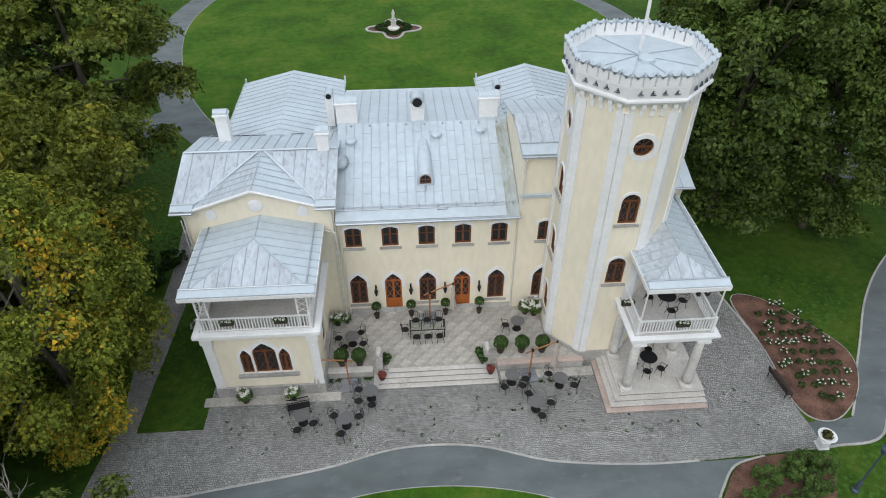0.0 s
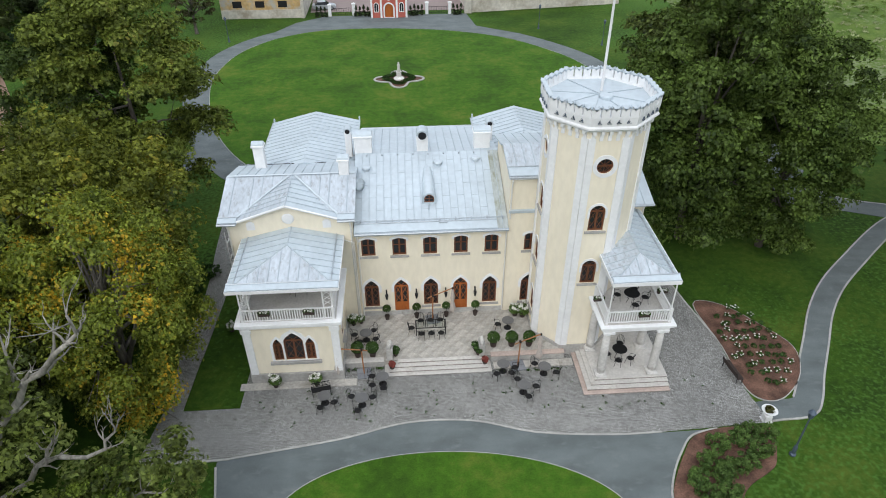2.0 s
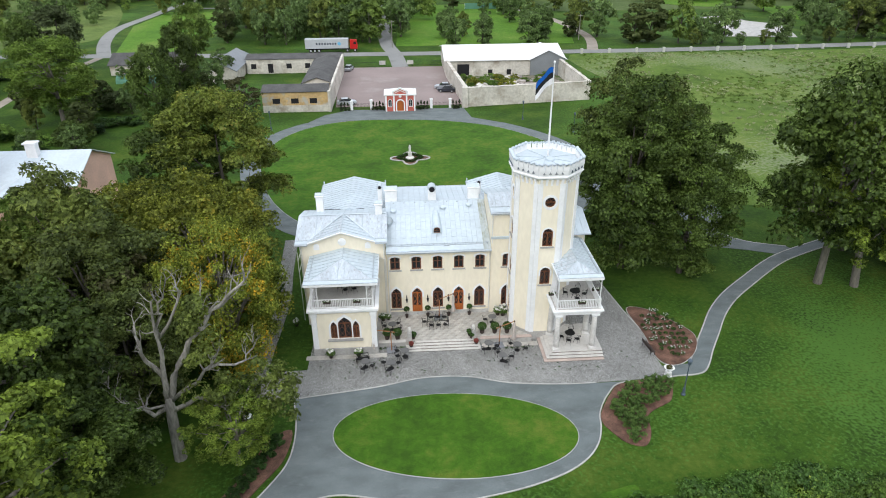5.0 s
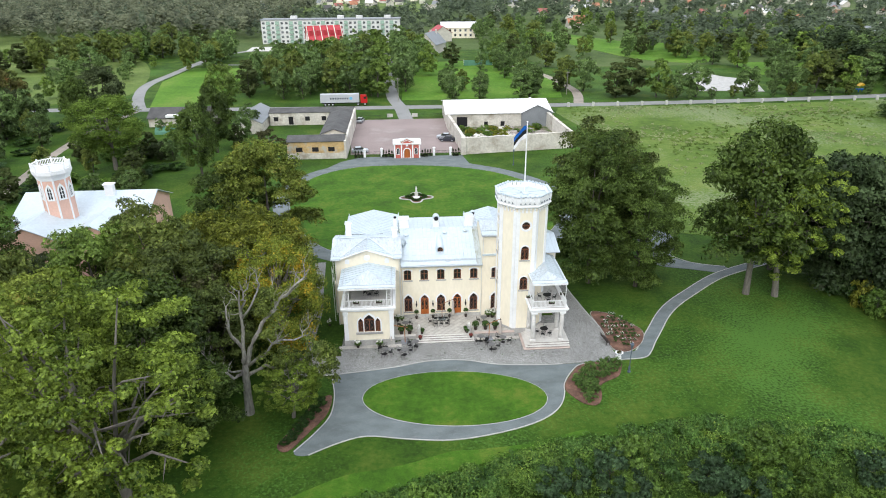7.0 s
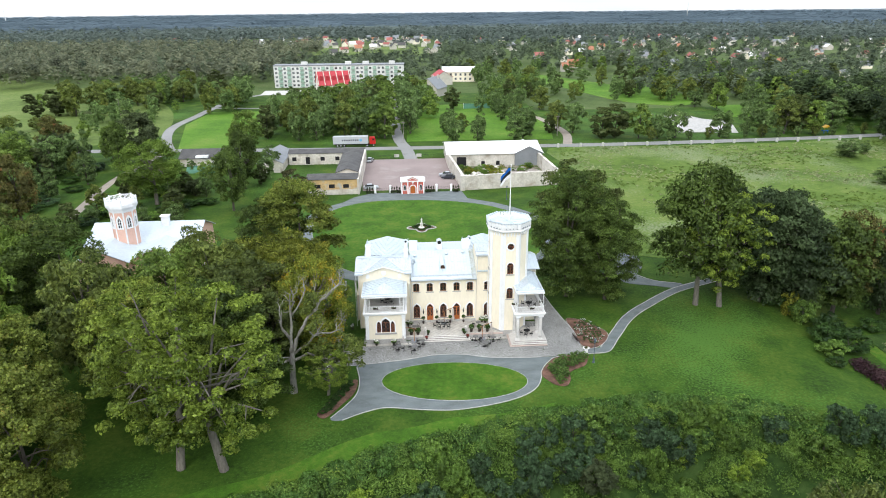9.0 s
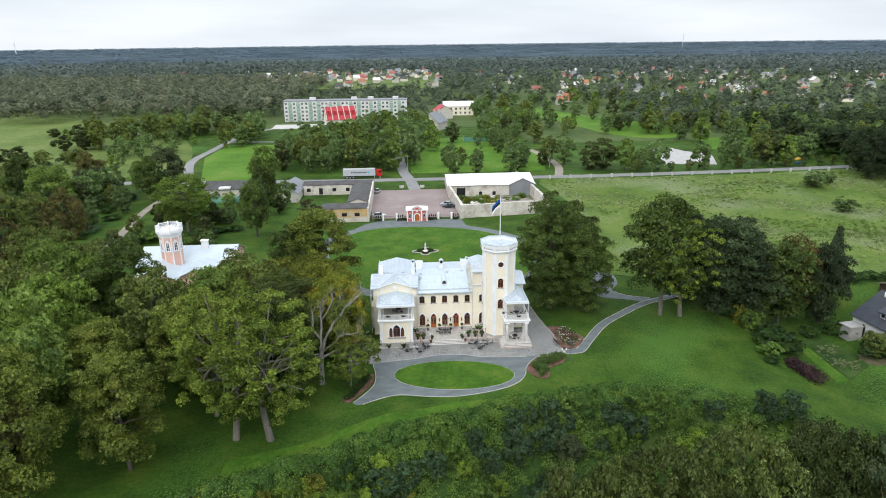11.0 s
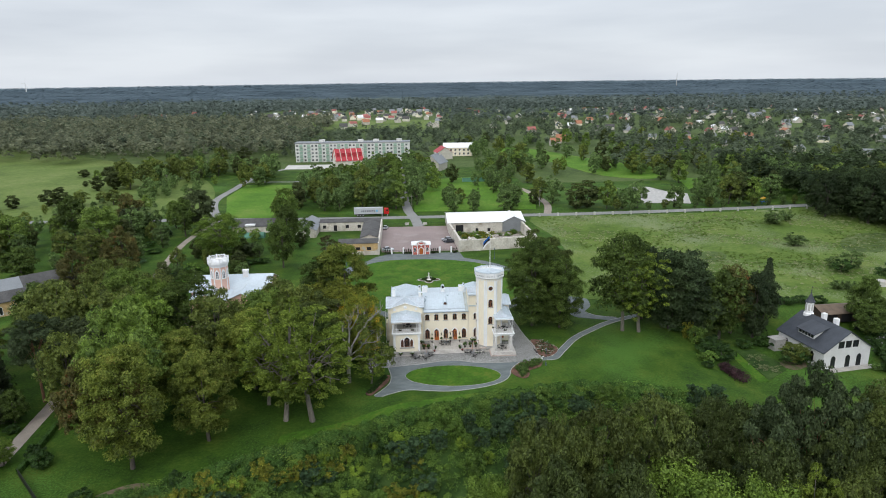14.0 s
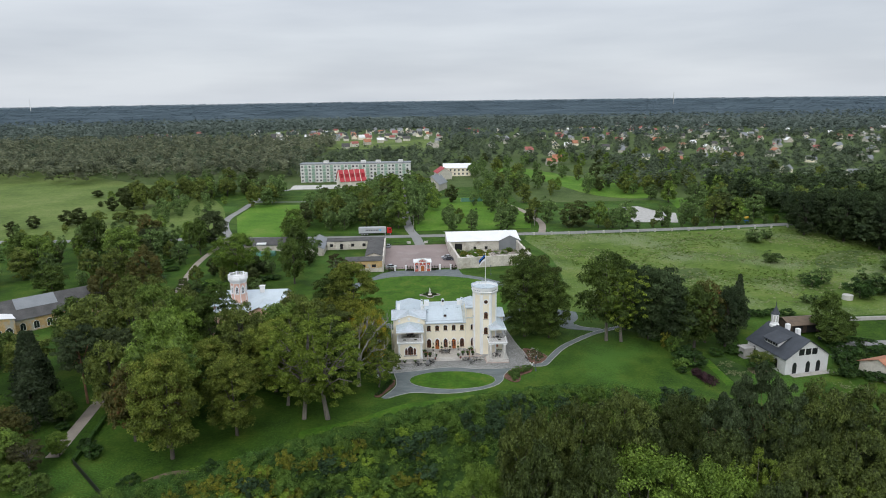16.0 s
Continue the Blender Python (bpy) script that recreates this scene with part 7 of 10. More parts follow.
limb([(0.5, 0, 6.0), (3.2, 0.3, 8.4), (4.4, 0.5, 9.9)], 0.19, 0.05, 9, 1.3)
limb([(3.2, 0.3, 8.4), (6.3, 0.6, 9.0), (7.0, 0.7, 10.5)], 0.12, 0.04, 10, 1.4)
limb([(0.25, 0, 4.9), (2.3, 0.3, 5.9), (3.8, 0.5, 4.8), (5.4, 0.5, 4.8), (8.1, 0.4, 5.8)], 0.21, 0.05, 14, 1.3)
limb([(0.2, 0, 5.2), (-1.0, -0.2, 4.7), (-3.3, -0.5, 6.1), (-3.3, -0.6, 9.0)], 0.22, 0.05, 14, 1.4)
limb([(0.2, 0, 5.4), (-1.2, -1.2, 6.4), (-2.4, -2.2, 8.4)], 0.13, 0.03, 8, 1.3)
part("trunk", dm_, M_DEADWOOD, dead, smooth=True)
cd = np.random.default_rng(9)
cc = np.stack([cd.uniform(2.0, 9.5, 52), cd.normal(0.8, 1.3, 52), cd.uniform(3.6, 8.0, 52)], 1)
cc[:14] = np.stack([cd.normal(3.0, 0.6, 14), cd.normal(0.6, 0.6, 14), cd.uniform(9.5, 14.5, 14)], 1)
lv = sprays(cd, cc, np.full(52, 0.85) * cd.uniform(0.6, 1.3, 52), 110, 0.27)
lo = new("crown", quick("crown", lv, np.arange(len(lv)).reshape(-1, 4), M_OLIVE))
lo.parent = dead

# the overgrown bank, too dense to count
rb = np.random.default_rng(3)
bx = rb.uniform(-95, 60, 2100)
bs = np.abs(rb.normal(0, 1, 2100)) * 9 + 0.6
by = np.interp(bx, BANK_X, BANK_Y) - bs
keep = bs < 26
bx, by, bs = bx[keep], by[keep], bs[keep]
bz = ground_z(bx, by)
cen = np.stack([bx, by, bz + 0.35 + rb.uniform(0, 0.5, len(bx))], 1)
bv = sprays(rb, cen, rb.uniform(0.6, 1.5, len(bx)), 140, 0.2, 0.7, corners=3)
tagged(new("bank_thicket", quick("bank_thicket", bv, np.arange(len(bv)).reshape(-1, 3), M_BRAMBLE)), "dense green thicket over the steep bank", "undergrowth", kind="stuff")
bs2 = rb.uniform(0.5, 3.0, 420)
bx2 = rb.uniform(-62, 56, 420)
by2 = np.interp(bx2, BANK_X, BANK_Y) - bs2
cen = np.stack([bx2, by2, ground_z(bx2, by2) + 0.5], 1)
bv = sprays(rb, cen, rb.uniform(0.8, 1.3, 420), 170, 0.25, 0.7, corners=3)
tagged(new("bank_hedge", quick("bank_hedge", bv, np.arange(len(bv)).reshape(-1, 3), M_HEDGE)), "dark leafy hedge along the top of the bank", "hedge", kind="stuff")
BANK_KINDS = ("bramble", "elder", "bramble", "weed", "bush", "elder")
for i in range(96):
    x = rb.uniform(-66, 56)
    y = float(np.interp(x, BANK_X, BANK_Y)) - rb.uniform(3, 26)
    k = BANK_KINDS[i % 6]
    if k == "weed" and x > 8:
        k = "bramble"
    plant(k, x, y, rb.uniform(2.2, 4.4), rb.uniform(1.3, 2.8), group="bank bushes")
for x, y in ((8.6, -34.3), (7.4, -35.2), (13.4, -32.5), (12.0, -33.2), (23.7, -29.6), (25.7, -30.6), (27.2, -31.5), (3.2, -36.8), (47.9, -33), (50.5, -34), (39.4, -30.5), (49.9, -41.1), (11.3, -40.5), (9, -41.5), (1.6, -34.5), (13, -42), (10.4, -30.2), (13.9, -29.2), (7.3, -32.7), (15.8, -30.8), (46.6, -31.8), (50.7, -32.6), (11.6, -39.3), (14.5, -40.1), (-4.6, -38.0)):
    plant("elder", x, y, rb.uniform(3.6, 4.8), rb.uniform(1.7, 2.4), group="bank bushes")

for x, y in ((-49.9, -55.4), (-46.3, -53.8), (-43.7, -52.4), (-53.3, -57.2), (-47.8, -56.5), (-44.1, -55.6), (-43.0, -51.2), (-40.6, -52.8), (-38.5, -50.5), (-36.5, -53)):
    plant("weed", x, y, rb.uniform(1.6, 2.6), rb.uniform(1.5, 2.2), group="bank bushes")
for x, y, hb_, rb_ in ((-71.3, -45.6, 3.2, 2.2), (-73.6, -43.0, 2.8, 1.8), (-60.2, -55.9, 2.2, 2.0), (-47.1, -52.0, 2.4, 1.6), (-82.4, -34, 1.8, 1.4)):
    plant("bush", x, y, hb_, rb_, group="lawn shrubs")
for k, x, y in (("weed", -29.8, -47.2), ("weed", -27.0, -45.0), ("weed", -28.2, -46.4), ("weed", -24.7, -45.8), ("nettle", -23.2, -42.6), ("nettle", -21.1, -43.6), ("weed", -22.6, -44.6), ("nettle", -19.2, -44.9), ("nettle", -16.6, -41.0), ("nettle", -14.0, -42.4), ("nettle", -24.6, -43.6), ("weed", -34.2, -47.9), ("weed", -32.0, -48.2), ("nettle", -41.6, -51.4), ("nettle", -38.3, -50.2), ("weed", -46.4, -54.2), ("weed", -48.6, -55.6), ("nettle", -11.7, -40.6), ("weed", -8.2, -42.0), ("nettle", 27.5, -31.5), ("nettle", 33.4, -34.0), ("nettle", 36.0, -32.6), ("nettle", 52.0, -40.5)):
    plant(k, x, y, rb.uniform(1.9, 2.8), rb.uniform(1.2, 1.9), group="bank bushes")
for i in range(34):
    x = rb.uniform(-40, 34)
    plant(("nettle", "weed", "elder", "bush", "bramble")[i % 5] if x < 6 else ("elder", "bramble", "nettle", "bush", "bramble")[i % 5], x, float(np.interp(x, BANK_X, BANK_Y)) - rb.uniform(5, 15), rb.uniform(1.5, 2.7), rb.uniform(0.9, 1.7), group="bank bushes")
for i in range(24):
    plant(("weed", "bramble", "nettle", "bramble")[i % 4], -44 + 1.6 * i + rb.uniform(-2, 2), -56 + 0.36 * i + rb.uniform(-3, 3), rb.uniform(1.8, 3.2), rb.uniform(1.6, 2.8), group="bank bushes")

# pale weeds standing in the rough meadow, and tufts in the joints of the setts
rm_ = np.random.default_rng(44)
wx, wy = rm_.uniform(46, 205, 4200), rm_.uniform(30, 141, 4200)
ok_ = (np.sin(wx / 9 + 2 * np.sin(wy / 14)) + np.sin(wy / 6 + wx / 23) + rm_.normal(0, 0.6, 4200) > 0.1) & (wx < 165 + 0.4 * (wy - 28)) & (wx > 52 - 0.2 * (wy - 100) * (wy < 100))
cen = np.stack([wx, wy, 0.25 + 0 * wx], 1)[ok_]
wv_ = sprays(rm_, cen, rm_.uniform(0.3, 1.0, len(cen)), 14, 0.27, 0.3, corners=3, rough=0.25)
tagged(new("meadow_weeds", quick("meadow_weeds", wv_, np.arange(len(wv_)).reshape(-1, 3), M_PALEWEED)), "pale flowering weeds scattered over the meadow", "weeds", kind="stuff")
tx_, ty_ = rm_.uniform(40, 205, 5200), rm_.uniform(30, 141, 5200)
ok_ = (np.sin(tx_ / 13 + 1.4 * np.sin(ty_ / 11)) + np.sin(ty_ / 8 - tx_ / 19) + rm_.normal(0, 0.7, 5200) > 0.4) & (tx_ < 165 + 0.4 * (ty_ - 28)) & (tx_ > 50 - 0.2 * (ty_ - 100) * (ty_ < 100))
cen = np.stack([tx_, ty_, 0.15 + 0 * tx_], 1)[ok_]
wv_ = sprays(rm_, cen, rm_.uniform(0.3, 0.9, len(cen)), 16, 0.28, 0.35, corners=3, rough=0.3)
tagged(new("meadow_tussocks", quick("meadow_tussocks", wv_, np.arange(len(wv_)).reshape(-1, 3), M_TUSSOCK)), "coarse green grass tussocks across the meadow", "grass", kind="stuff")
jx, jy = rm_.uniform(-12.5, 19, 90), rm_.uniform(-9.9, -6.9, 90)
fx = np.concatenate([rm_.uniform(-6.8, -4.3, 40), rm_.uniform(3.4, 8.6, 40)])
jx, jy = np.concatenate([jx, fx]), np.concatenate([jy, np.where(fx < 0, -5.0, -5.8) - rm_.uniform(0, 0.25, 80)])
cen = np.stack([jx, jy, 0.06 + 0 * jx], 1)
wv_ = sprays(rm_, cen, rm_.uniform(0.03, 0.15, len(cen)), 14, 0.075, 0.6, corners=3)
tagged(new("joint_tufts", quick("joint_tufts", wv_, np.arange(len(wv_)).reshape(-1, 3), M_BUSH)), "small green tufts growing between the setts", "weeds", kind="stuff")

# hedges and shrubs round the lawns
plant("willow", 15.8, -34.4, 4.4, 2.3, group="bank bushes")
for k, x, y, H, R in (("bramble", 61.2, -0.4, 4.2, 2.4), ("weed", 60.2, 2.2, 4.4, 2.0), ("bush", 62.4, -6.0, 3.6, 3.0), ("bush", 63.1, -10.0, 3.8, 3.4), ("bush", 60.6, -8.4, 3.2, 2.8), ("bramble", 58.4, -12.6, 2.6, 2.4), ("bush", 58.2, 5.0, 3.0, 2.4), ("bush", 57.0, -16.0, 1.6, 1.4), ("bush", 64.5, -3.0, 3.2, 2.6)):
    plant(k, x, y, H, R, group="lawn shrubs")
plant("park_olive", 79.1, -12.3, 5.0, 3.4, group="cottage trees")
pur = new("purple_hedge", quick("purple_hedge", sprays(rb, np.stack([np.linspace(60.7, 62.2, 12) + 0.4 * np.sin(np.arange(12) * 2.7), np.linspace(-15.4, -21.4, 12), np.linspace(-1.2, -1.5, 12) + 0.3 * np.sin(np.arange(12) * 1.9)], 1), np.linspace(1.1, 1.8, 12), 240, 0.24), np.arange(12 * 240 * 4).reshape(-1, 4), M_PURPLE))
tagged(pur, "dark purple barberry hedge at the lawn's edge", "hedge")
shrub_spots = ((16.3, -13.3), (17.7, -12.9), (15.3, -14.5), (16.4, -15.1), (17.5, -14.6), (18.7, -13.8), (19.6, -12.8), (18.7, -12.6), (14.2, -15.6), (14.3, -16.7), (14.6, -17.6), (15.6, -16.5), (15.6, -17.6), (14.7, -19.1), (15.8, -15.4))
for x, y in shrub_spots:
    plant("rhodo", x, y, 1.1, 0.74, z=0.09, group="round shrubs")
for i in range(13):
    t = i / 12
    plant("bush", -15.0 - 2.8 * t + 0.4 * (i % 2), -17.4 - 6.6 * t, 0.8, 0.6, z=0.09, group="west bed shrubs")
for x, y in ((-19.5, 4.8), (-20.6, 6.2), (-18.9, 6.6), (-21.5, 4.6)):
    plant("bush", x, y, 1.2, 0.95, group="side shrubs")

for k, x, y, h, r in (("bramble", -78.8, 86.8, 3.2, 3.4), ("nettle", -71.4, 82.3, 2.8, 3.0), ("bramble", -74.5, 88.5, 3.4, 3.6), ("bramble", -69.5, 90.5, 3.6, 3.2), ("nettle", -79.7, 95.6, 3.0, 3.6), ("bush", -62.5, 76.1, 1.9, 2.6), ("bush", -65.5, 75.6, 1.9, 2.6), ("bush", -59.8, 76.6, 1.9, 2.4), ("willow", -66.0, 86.0, 5.0, 3.0)):
    plant(k, x, y, h, r, group="farm shrubs")
ru = np.random.default_rng(66)
for i in range(40):
    x, y = (ru.uniform(-90, -60), ru.uniform(42, 72)) if i % 2 else (ru.uniform(-132, -101), ru.uniform(25, 125))
    if abs(x + 93 + (y - 108) * 0.06) > 4.5:
        plant(("bush", "bramble", "elder")[i % 3], x, y, ru.uniform(1.6, 3.2), ru.uniform(1.8, 3.6), group="park undergrowth")

# village trees in loose groups, clear of roads and greens
rv = np.random.default_rng(8)
KINDS = ("mid_a", "mid_b", "mid_c", "mid_d", "mid_a", "mid_a")


GROVE = {"mid_a": [], "mid_b": [], "mid_c": [], "mid_d": []}


def scatter(n, x0, x1, y0, y1, hmin, hmax, skip=lambda x, y: False, group="village trees", gap=6.0, joined=False):
    """Trees in a loose group; distant ones, past counting, are gathered into groves."""
    done, tries, here = 0, 0, []
    while done < n and tries < n * 40:
        tries += 1
        x, y = rv.uniform(x0, x1), rv.uniform(y0, y1)
        if skip(x, y) or any(abs(x - a) < gap and abs(y - b) < gap for a, b in here):
            continue
        here.append((x, y))
        h = rv.uniform(hmin, hmax)
        kind_, rad = KINDS[int(rv.integers(0, 6))], h * rv.uniform(0.3, 0.4)
        if joined:
            GROVE[kind_].append((x, y, h, rad))
        else:
            plant(kind_, x, y, h, rad, group=group)
        done += 1


def on_avenue(x, y):
    return abs(x + 8.5 + (y - 170) * 0.025) < 6


scatter(44, -63, -12, 166, 240, 12.5, 16.5, on_avenue)
scatter(22, -34, 4, 240, 318, 11, 15, on_avenue, joined=True)
for i in range(14):
    y = 168 + 10 * i
    plant("mid_a" if i % 2 else "mid_b", -8.5 - (y - 170) * 0.025 + (5.4 if i % 2 else -5.4), y, 14 + (i * 7 % 4), 6.2, group="avenue trees")
scatter(9, -4, 8, 196, 300, 11, 15, on_avenue, joined=True)
scatter(4, 9, 28, 172, 190, 8, 11)
scatter(9, 30, 54, 178, 256, 9, 13, lambda x, y: 53 < x)
for i, (x, y, h_) in enumerate(((72, 349, 12), (85, 365, 13), (59, 334, 11), (119, 359, 12), (127, 340, 13), (142, 348, 13), (149, 329, 12), (150, 298, 12), (104, 390, 12), (120, 400, 13), (144, 263, 10), (147, 239, 11), (65, 172, 15), (59, 176, 13), (73, 158, 13), (79, 160, 14), (88, 157, 14), (95, 155, 11), (103, 157, 14), (121, 156, 12), (135, 161, 14), (140, 157, 13), (150, 160, 15), (156, 163, 16), (187, 186, 13), (161, 158, 14), (38, 157, 12), (42, 162, 13), (23, 156, 11), (14, 156, 12), (43, 243, 12), (65, 240, 12), (55, 172, 8), (20, 247, 12), (154, 228, 14), (165, 216, 16), (175, 205, 15), (158, 195, 13), (168, 180, 15), (178, 172, 14))):
    plant(KINDS[(i * 5 + i // 3) % 6], x, y, h_, h_ * (0.34 + 0.03 * (i % 4)), group="village trees")
for i, (x, y, h_) in enumerate(((-205, 279, 8), (-190, 277, 9), (-181, 287, 9), (-163, 273, 12), (-155, 283, 13), (-203, 316, 9), (-189, 327, 11), (-152, 308, 14), (-182, 350, 13), (-161, 347, 14), (-144, 344, 15), (-130, 355, 14), (-118, 303, 11), (-128, 320, 13), (-140, 318, 14), (-170, 330, 13))):
    plant(KINDS[(i * 5 + 1) % 6], x, y, h_, h_ * (0.36 + 0.03 * (i % 4)), group="field trees")
scatter(24, -170, -100, 20, 146, 6, 11, lambda x, y: abs(x + 93 + (y - 108) * 0.06) < 8 or -150 < x < -100 and 18 < y < 62, gap=6)
scatter(11, -88, -60, 52, 92, 5, 8, gap=6)
scatter(14, 40, 90, 262, 330, 10, 14, gap=5, joined=True)


def off_long_field(x, y):
    return 60 < x < 168 and 245 < y < 440 and abs((x - 125) - (330 - y) * 0.32) < 32


scatter(70, 40, 290, 262, 470, 10, 15, off_long_field, gap=7, joined=True)
scatter(26, 165, 260, 170, 262, 11, 16, gap=7, joined=True)
scatter(20, 110, 200, 262, 300, 10, 15, joined=True)
scatter(6, 188, 230, 160, 236, 14, 18, gap=8, joined=True)
scatter(7, -64, -46, 96, 116, 6, 9)
scatter(7, -90, -68, 98, 116, 4, 6, joined=True)
scatter(16, -168, -100, 70, 146, 10, 15, lambda x, y: abs(x + 97) < 8 or -142 < x < -112 and y < 84, gap=8)
scatter(12, -210, -120, 158, 178, 5, 9, joined=True)
scatter(12, -200, -150, 105, 150, 5, 9, joined=True)
scatter(14, -160, -118, 195, 262, 6, 11, lambda x, y: x > -122 and y > 240, joined=True)
scatter(16, -150, -112, 268, 330, 9, 14, lambda x, y: x > -124 and y < 280, joined=True)
scatter(9, -112, -95, 240, 300, 11, 16, lambda x, y: abs(x + 113) < 7, joined=True)
for i in range(15):
    plant("mid_a" if i % 3 else "mid_d", 92 + 7.5 * i + rv.uniform(-1, 1), 152.8 + 0.02 * i * i, rv.uniform(4.0, 5.8), rv.uniform(1.5, 2.1), group="roadside trees")
for x, y, h, r in ((-186, 194, 12, 7), (-194, 198, 10, 6), (-177, 197, 9, 6), (-161, 197, 9, 7), (-169, 203, 7, 5), (-172, 246, 18, 8.5), (-181, 247, 12, 6), (-178, 256, 19, 9), (-190, 244, 10, 5.5), (-165, 255, 13, 7), (-168, 262, 17, 8), (-190, 262, 14, 7), (-171, 285, 15, 9), (-160, 289, 17, 9), (-152, 293, 15, 8), (-144, 292, 13, 8), (-134, 296, 14, 8), (-206, 301, 7, 6), (-225, 304, 6, 6), (-209, 192, 8, 5), (-217, 186, 6, 5), (-176, 282, 5, 4), (-190, 300, 5, 4), (-168, 300, 6, 5), (-205, 262, 4, 3), (-216, 330, 5, 4)):
    plant("mid_d" if x > -180 else "mid_c", x, y, h * 0.9, r * 0.72, group="field bushes")
for x, y, h, r in ((148, 116, 6, 5.0), (156, 121, 5, 3.6), (135, 80, 5, 4), (136, 50, 6.5, 3.8), (146, 40, 8, 5.5), (153, 36, 7, 5), (158, 30, 6, 4), (131, 52, 4, 2.2), (118, 30, 3, 2.2), (121, 29, 3, 2.2), (170, 60, 8, 5)):
    plant("mid_a", x, y, h, r, group="meadow bushes")
for x, y, h, r in ((178, 127, 21, 7.6), (184, 143, 20, 7.0), (187, 112, 23, 8.0), (190, 128, 23, 8.2), (192, 96, 23, 7.8), (197, 112, 24, 8.4), (200, 130, 22, 8.0), (203, 98, 23, 8.2), (196, 84, 20, 7.4), (208, 116, 23, 8.4), (206, 84, 21, 8.0), (196, 146, 20, 7.6)):
    plant("wood_dark", x, y, h, r, group="east wood trees")
for x, y, h, r in ((108, 5, 14, 4.8), (106, 0, 9, 4.4), (111, 3, 9, 4), (84, 12, 6, 3.4)):
    plant("park_dark", x, y, h, r, group="cottage trees")
for x, y, h, r in ((138, 33, 6.5, 5.0), (146, 36, 6.0, 4.6), (130, 46, 4.6, 3.2), (109.4, 1.5, 3.4, 3.4), (114.2, -3.1, 3.4, 3.6), (116.5, -8, 3.0, 3.4), (101, -14, 4.5, 3), (104, -12, 5, 3), (98, -19, 3.4, 2.6), (78.5, -13, 4, 3), (72, -3, 2.2, 2), (79, -3, 3, 3), (103, -22, 2.6, 2.6), (106, -23, 2.6, 2.6), (110, -25, 2.8, 3), (90, 18, 2.4, 2.6), (95, 19, 2.4, 2.6), (100, 19.5, 2.4, 2.6), (86, 19, 2.4, 2.4), (105, 19, 2.2, 2.4)):
    plant("bush", x, y, h, r, group="cottage bushes")

for kind_, label in (("mid_a", "dark"), ("mid_b", "mid-green"), ("mid_c", "pale"), ("mid_d", "olive")):
    t0, h0, r0, _ = TREES[kind_]
    src = t0.children[0].data
    base_v = np.empty(len(src.vertices) * 3, np.float32)
    src.vertices.foreach_get("co", base_v)
    base_v = base_v.reshape(-1, 3)
    out_v = []
    for x, y, h, rad in GROVE[kind_]:
        a = rv.uniform(0, 6.28)
        v = base_v * np.array([rad / r0, rad / r0, h / h0])
        v = np.stack([v[:, 0] * np.cos(a) - v[:, 1] * np.sin(a) + x, v[:, 0] * np.sin(a) + v[:, 1] * np.cos(a) + y, v[:, 2]], 1)
        out_v.append(v)
    out_v = np.concatenate(out_v)
    tagged(new("village_grove", quick("village_grove", out_v, np.arange(len(out_v)).reshape(-1, 3), src.materials[0])), "distant " + label + " green village trees in groves", "woods", kind="stuff")

# far woods
rw_ = np.random.default_rng(15)
VILLAGE = [(-158, 976), (-115, 934), (-75, 880), (-38, 846), (-4, 838), (36, 969), (162, 1020), (213, 872), (199, 655), (369, 1014), (433, 1077), (389, 796), (350, 593), (578, 947), (760, 1032), (424, 576), (346, 330), (311, 364), (104, 677), (138, 600), (242, 577), (288, 567), (-454, 980), (-414, 1000), (-229, 996)]
for i in range(290):
    if i >= 235:
        x, y = rw_.uniform(-230, 60), rw_.uniform(700, 1150)
    elif i >= 150:
        x, y = rw_.uniform(110, 760), rw_.uniform(420, 1050)
    elif i < 58:
        x, y = rw_.uniform(-175, 50), rw_.uniform(850, 1060)
    elif i < 66:
        x, y = rw_.uniform(-460, -170), rw_.uniform(975, 1100)
    elif i < 122:
        x, y = rw_.uniform(110, 520), rw_.uniform(540, 1100)
    else:
        x, y = rw_.uniform(420, 1000), rw_.uniform(700, 1450)
    VILLAGE.append((x, y))
kept = []
for hx, hy in VILLAGE:
    if all(abs(hx - a) > 15 or abs(hy - b) > 14 for a, b in kept):
        kept.append((hx, hy))
VILLAGE = kept
V_XY = np.array(VILLAGE)


def woods(name, n, place, leaf, clumps, per, material, label, hmin=9, hmax=17):
    xy = place(n)
    # leave the houses and the sight lines to them clear
    dx = xy[:, None, 0] - V_XY[None, :, 0]
    dy = xy[:, None, 1] - V_XY[None, :, 1]
    xy = xy[~(((np.abs(dx) < 11) & (dy < 9) & (dy > -32 - 12 * (V_XY[None, :, 0] < 60))).any(1))]
    z = ground_z(xy[:, 0], xy[:, 1])
    h = rw_.uniform(hmin, hmax, len(xy)) * rw_.uniform(0.8, 1.12, len(xy))
    c = np.stack([xy[:, 0], xy[:, 1], z + h * 0.58], 1)
    c = np.repeat(c, clumps, 0)
    hh = np.repeat(h, clumps)
    off = unit(rw_.normal(size=(len(c), 3))) * (hh * rw_.uniform(0.08, 0.28, len(c)))[:, None] * np.array([0.75, 0.75, 1.35])
    v = sprays(rw_, c + off, hh * rw_.uniform(0.12, 0.22, len(c)), per, leaf, 1.1, corners=3, rough=0.2, lift=1.1)
    tagged(new(name, quick(name, v, np.arange(len(v)).reshape(-1, 3), material)), label, "woods", kind="stuff")


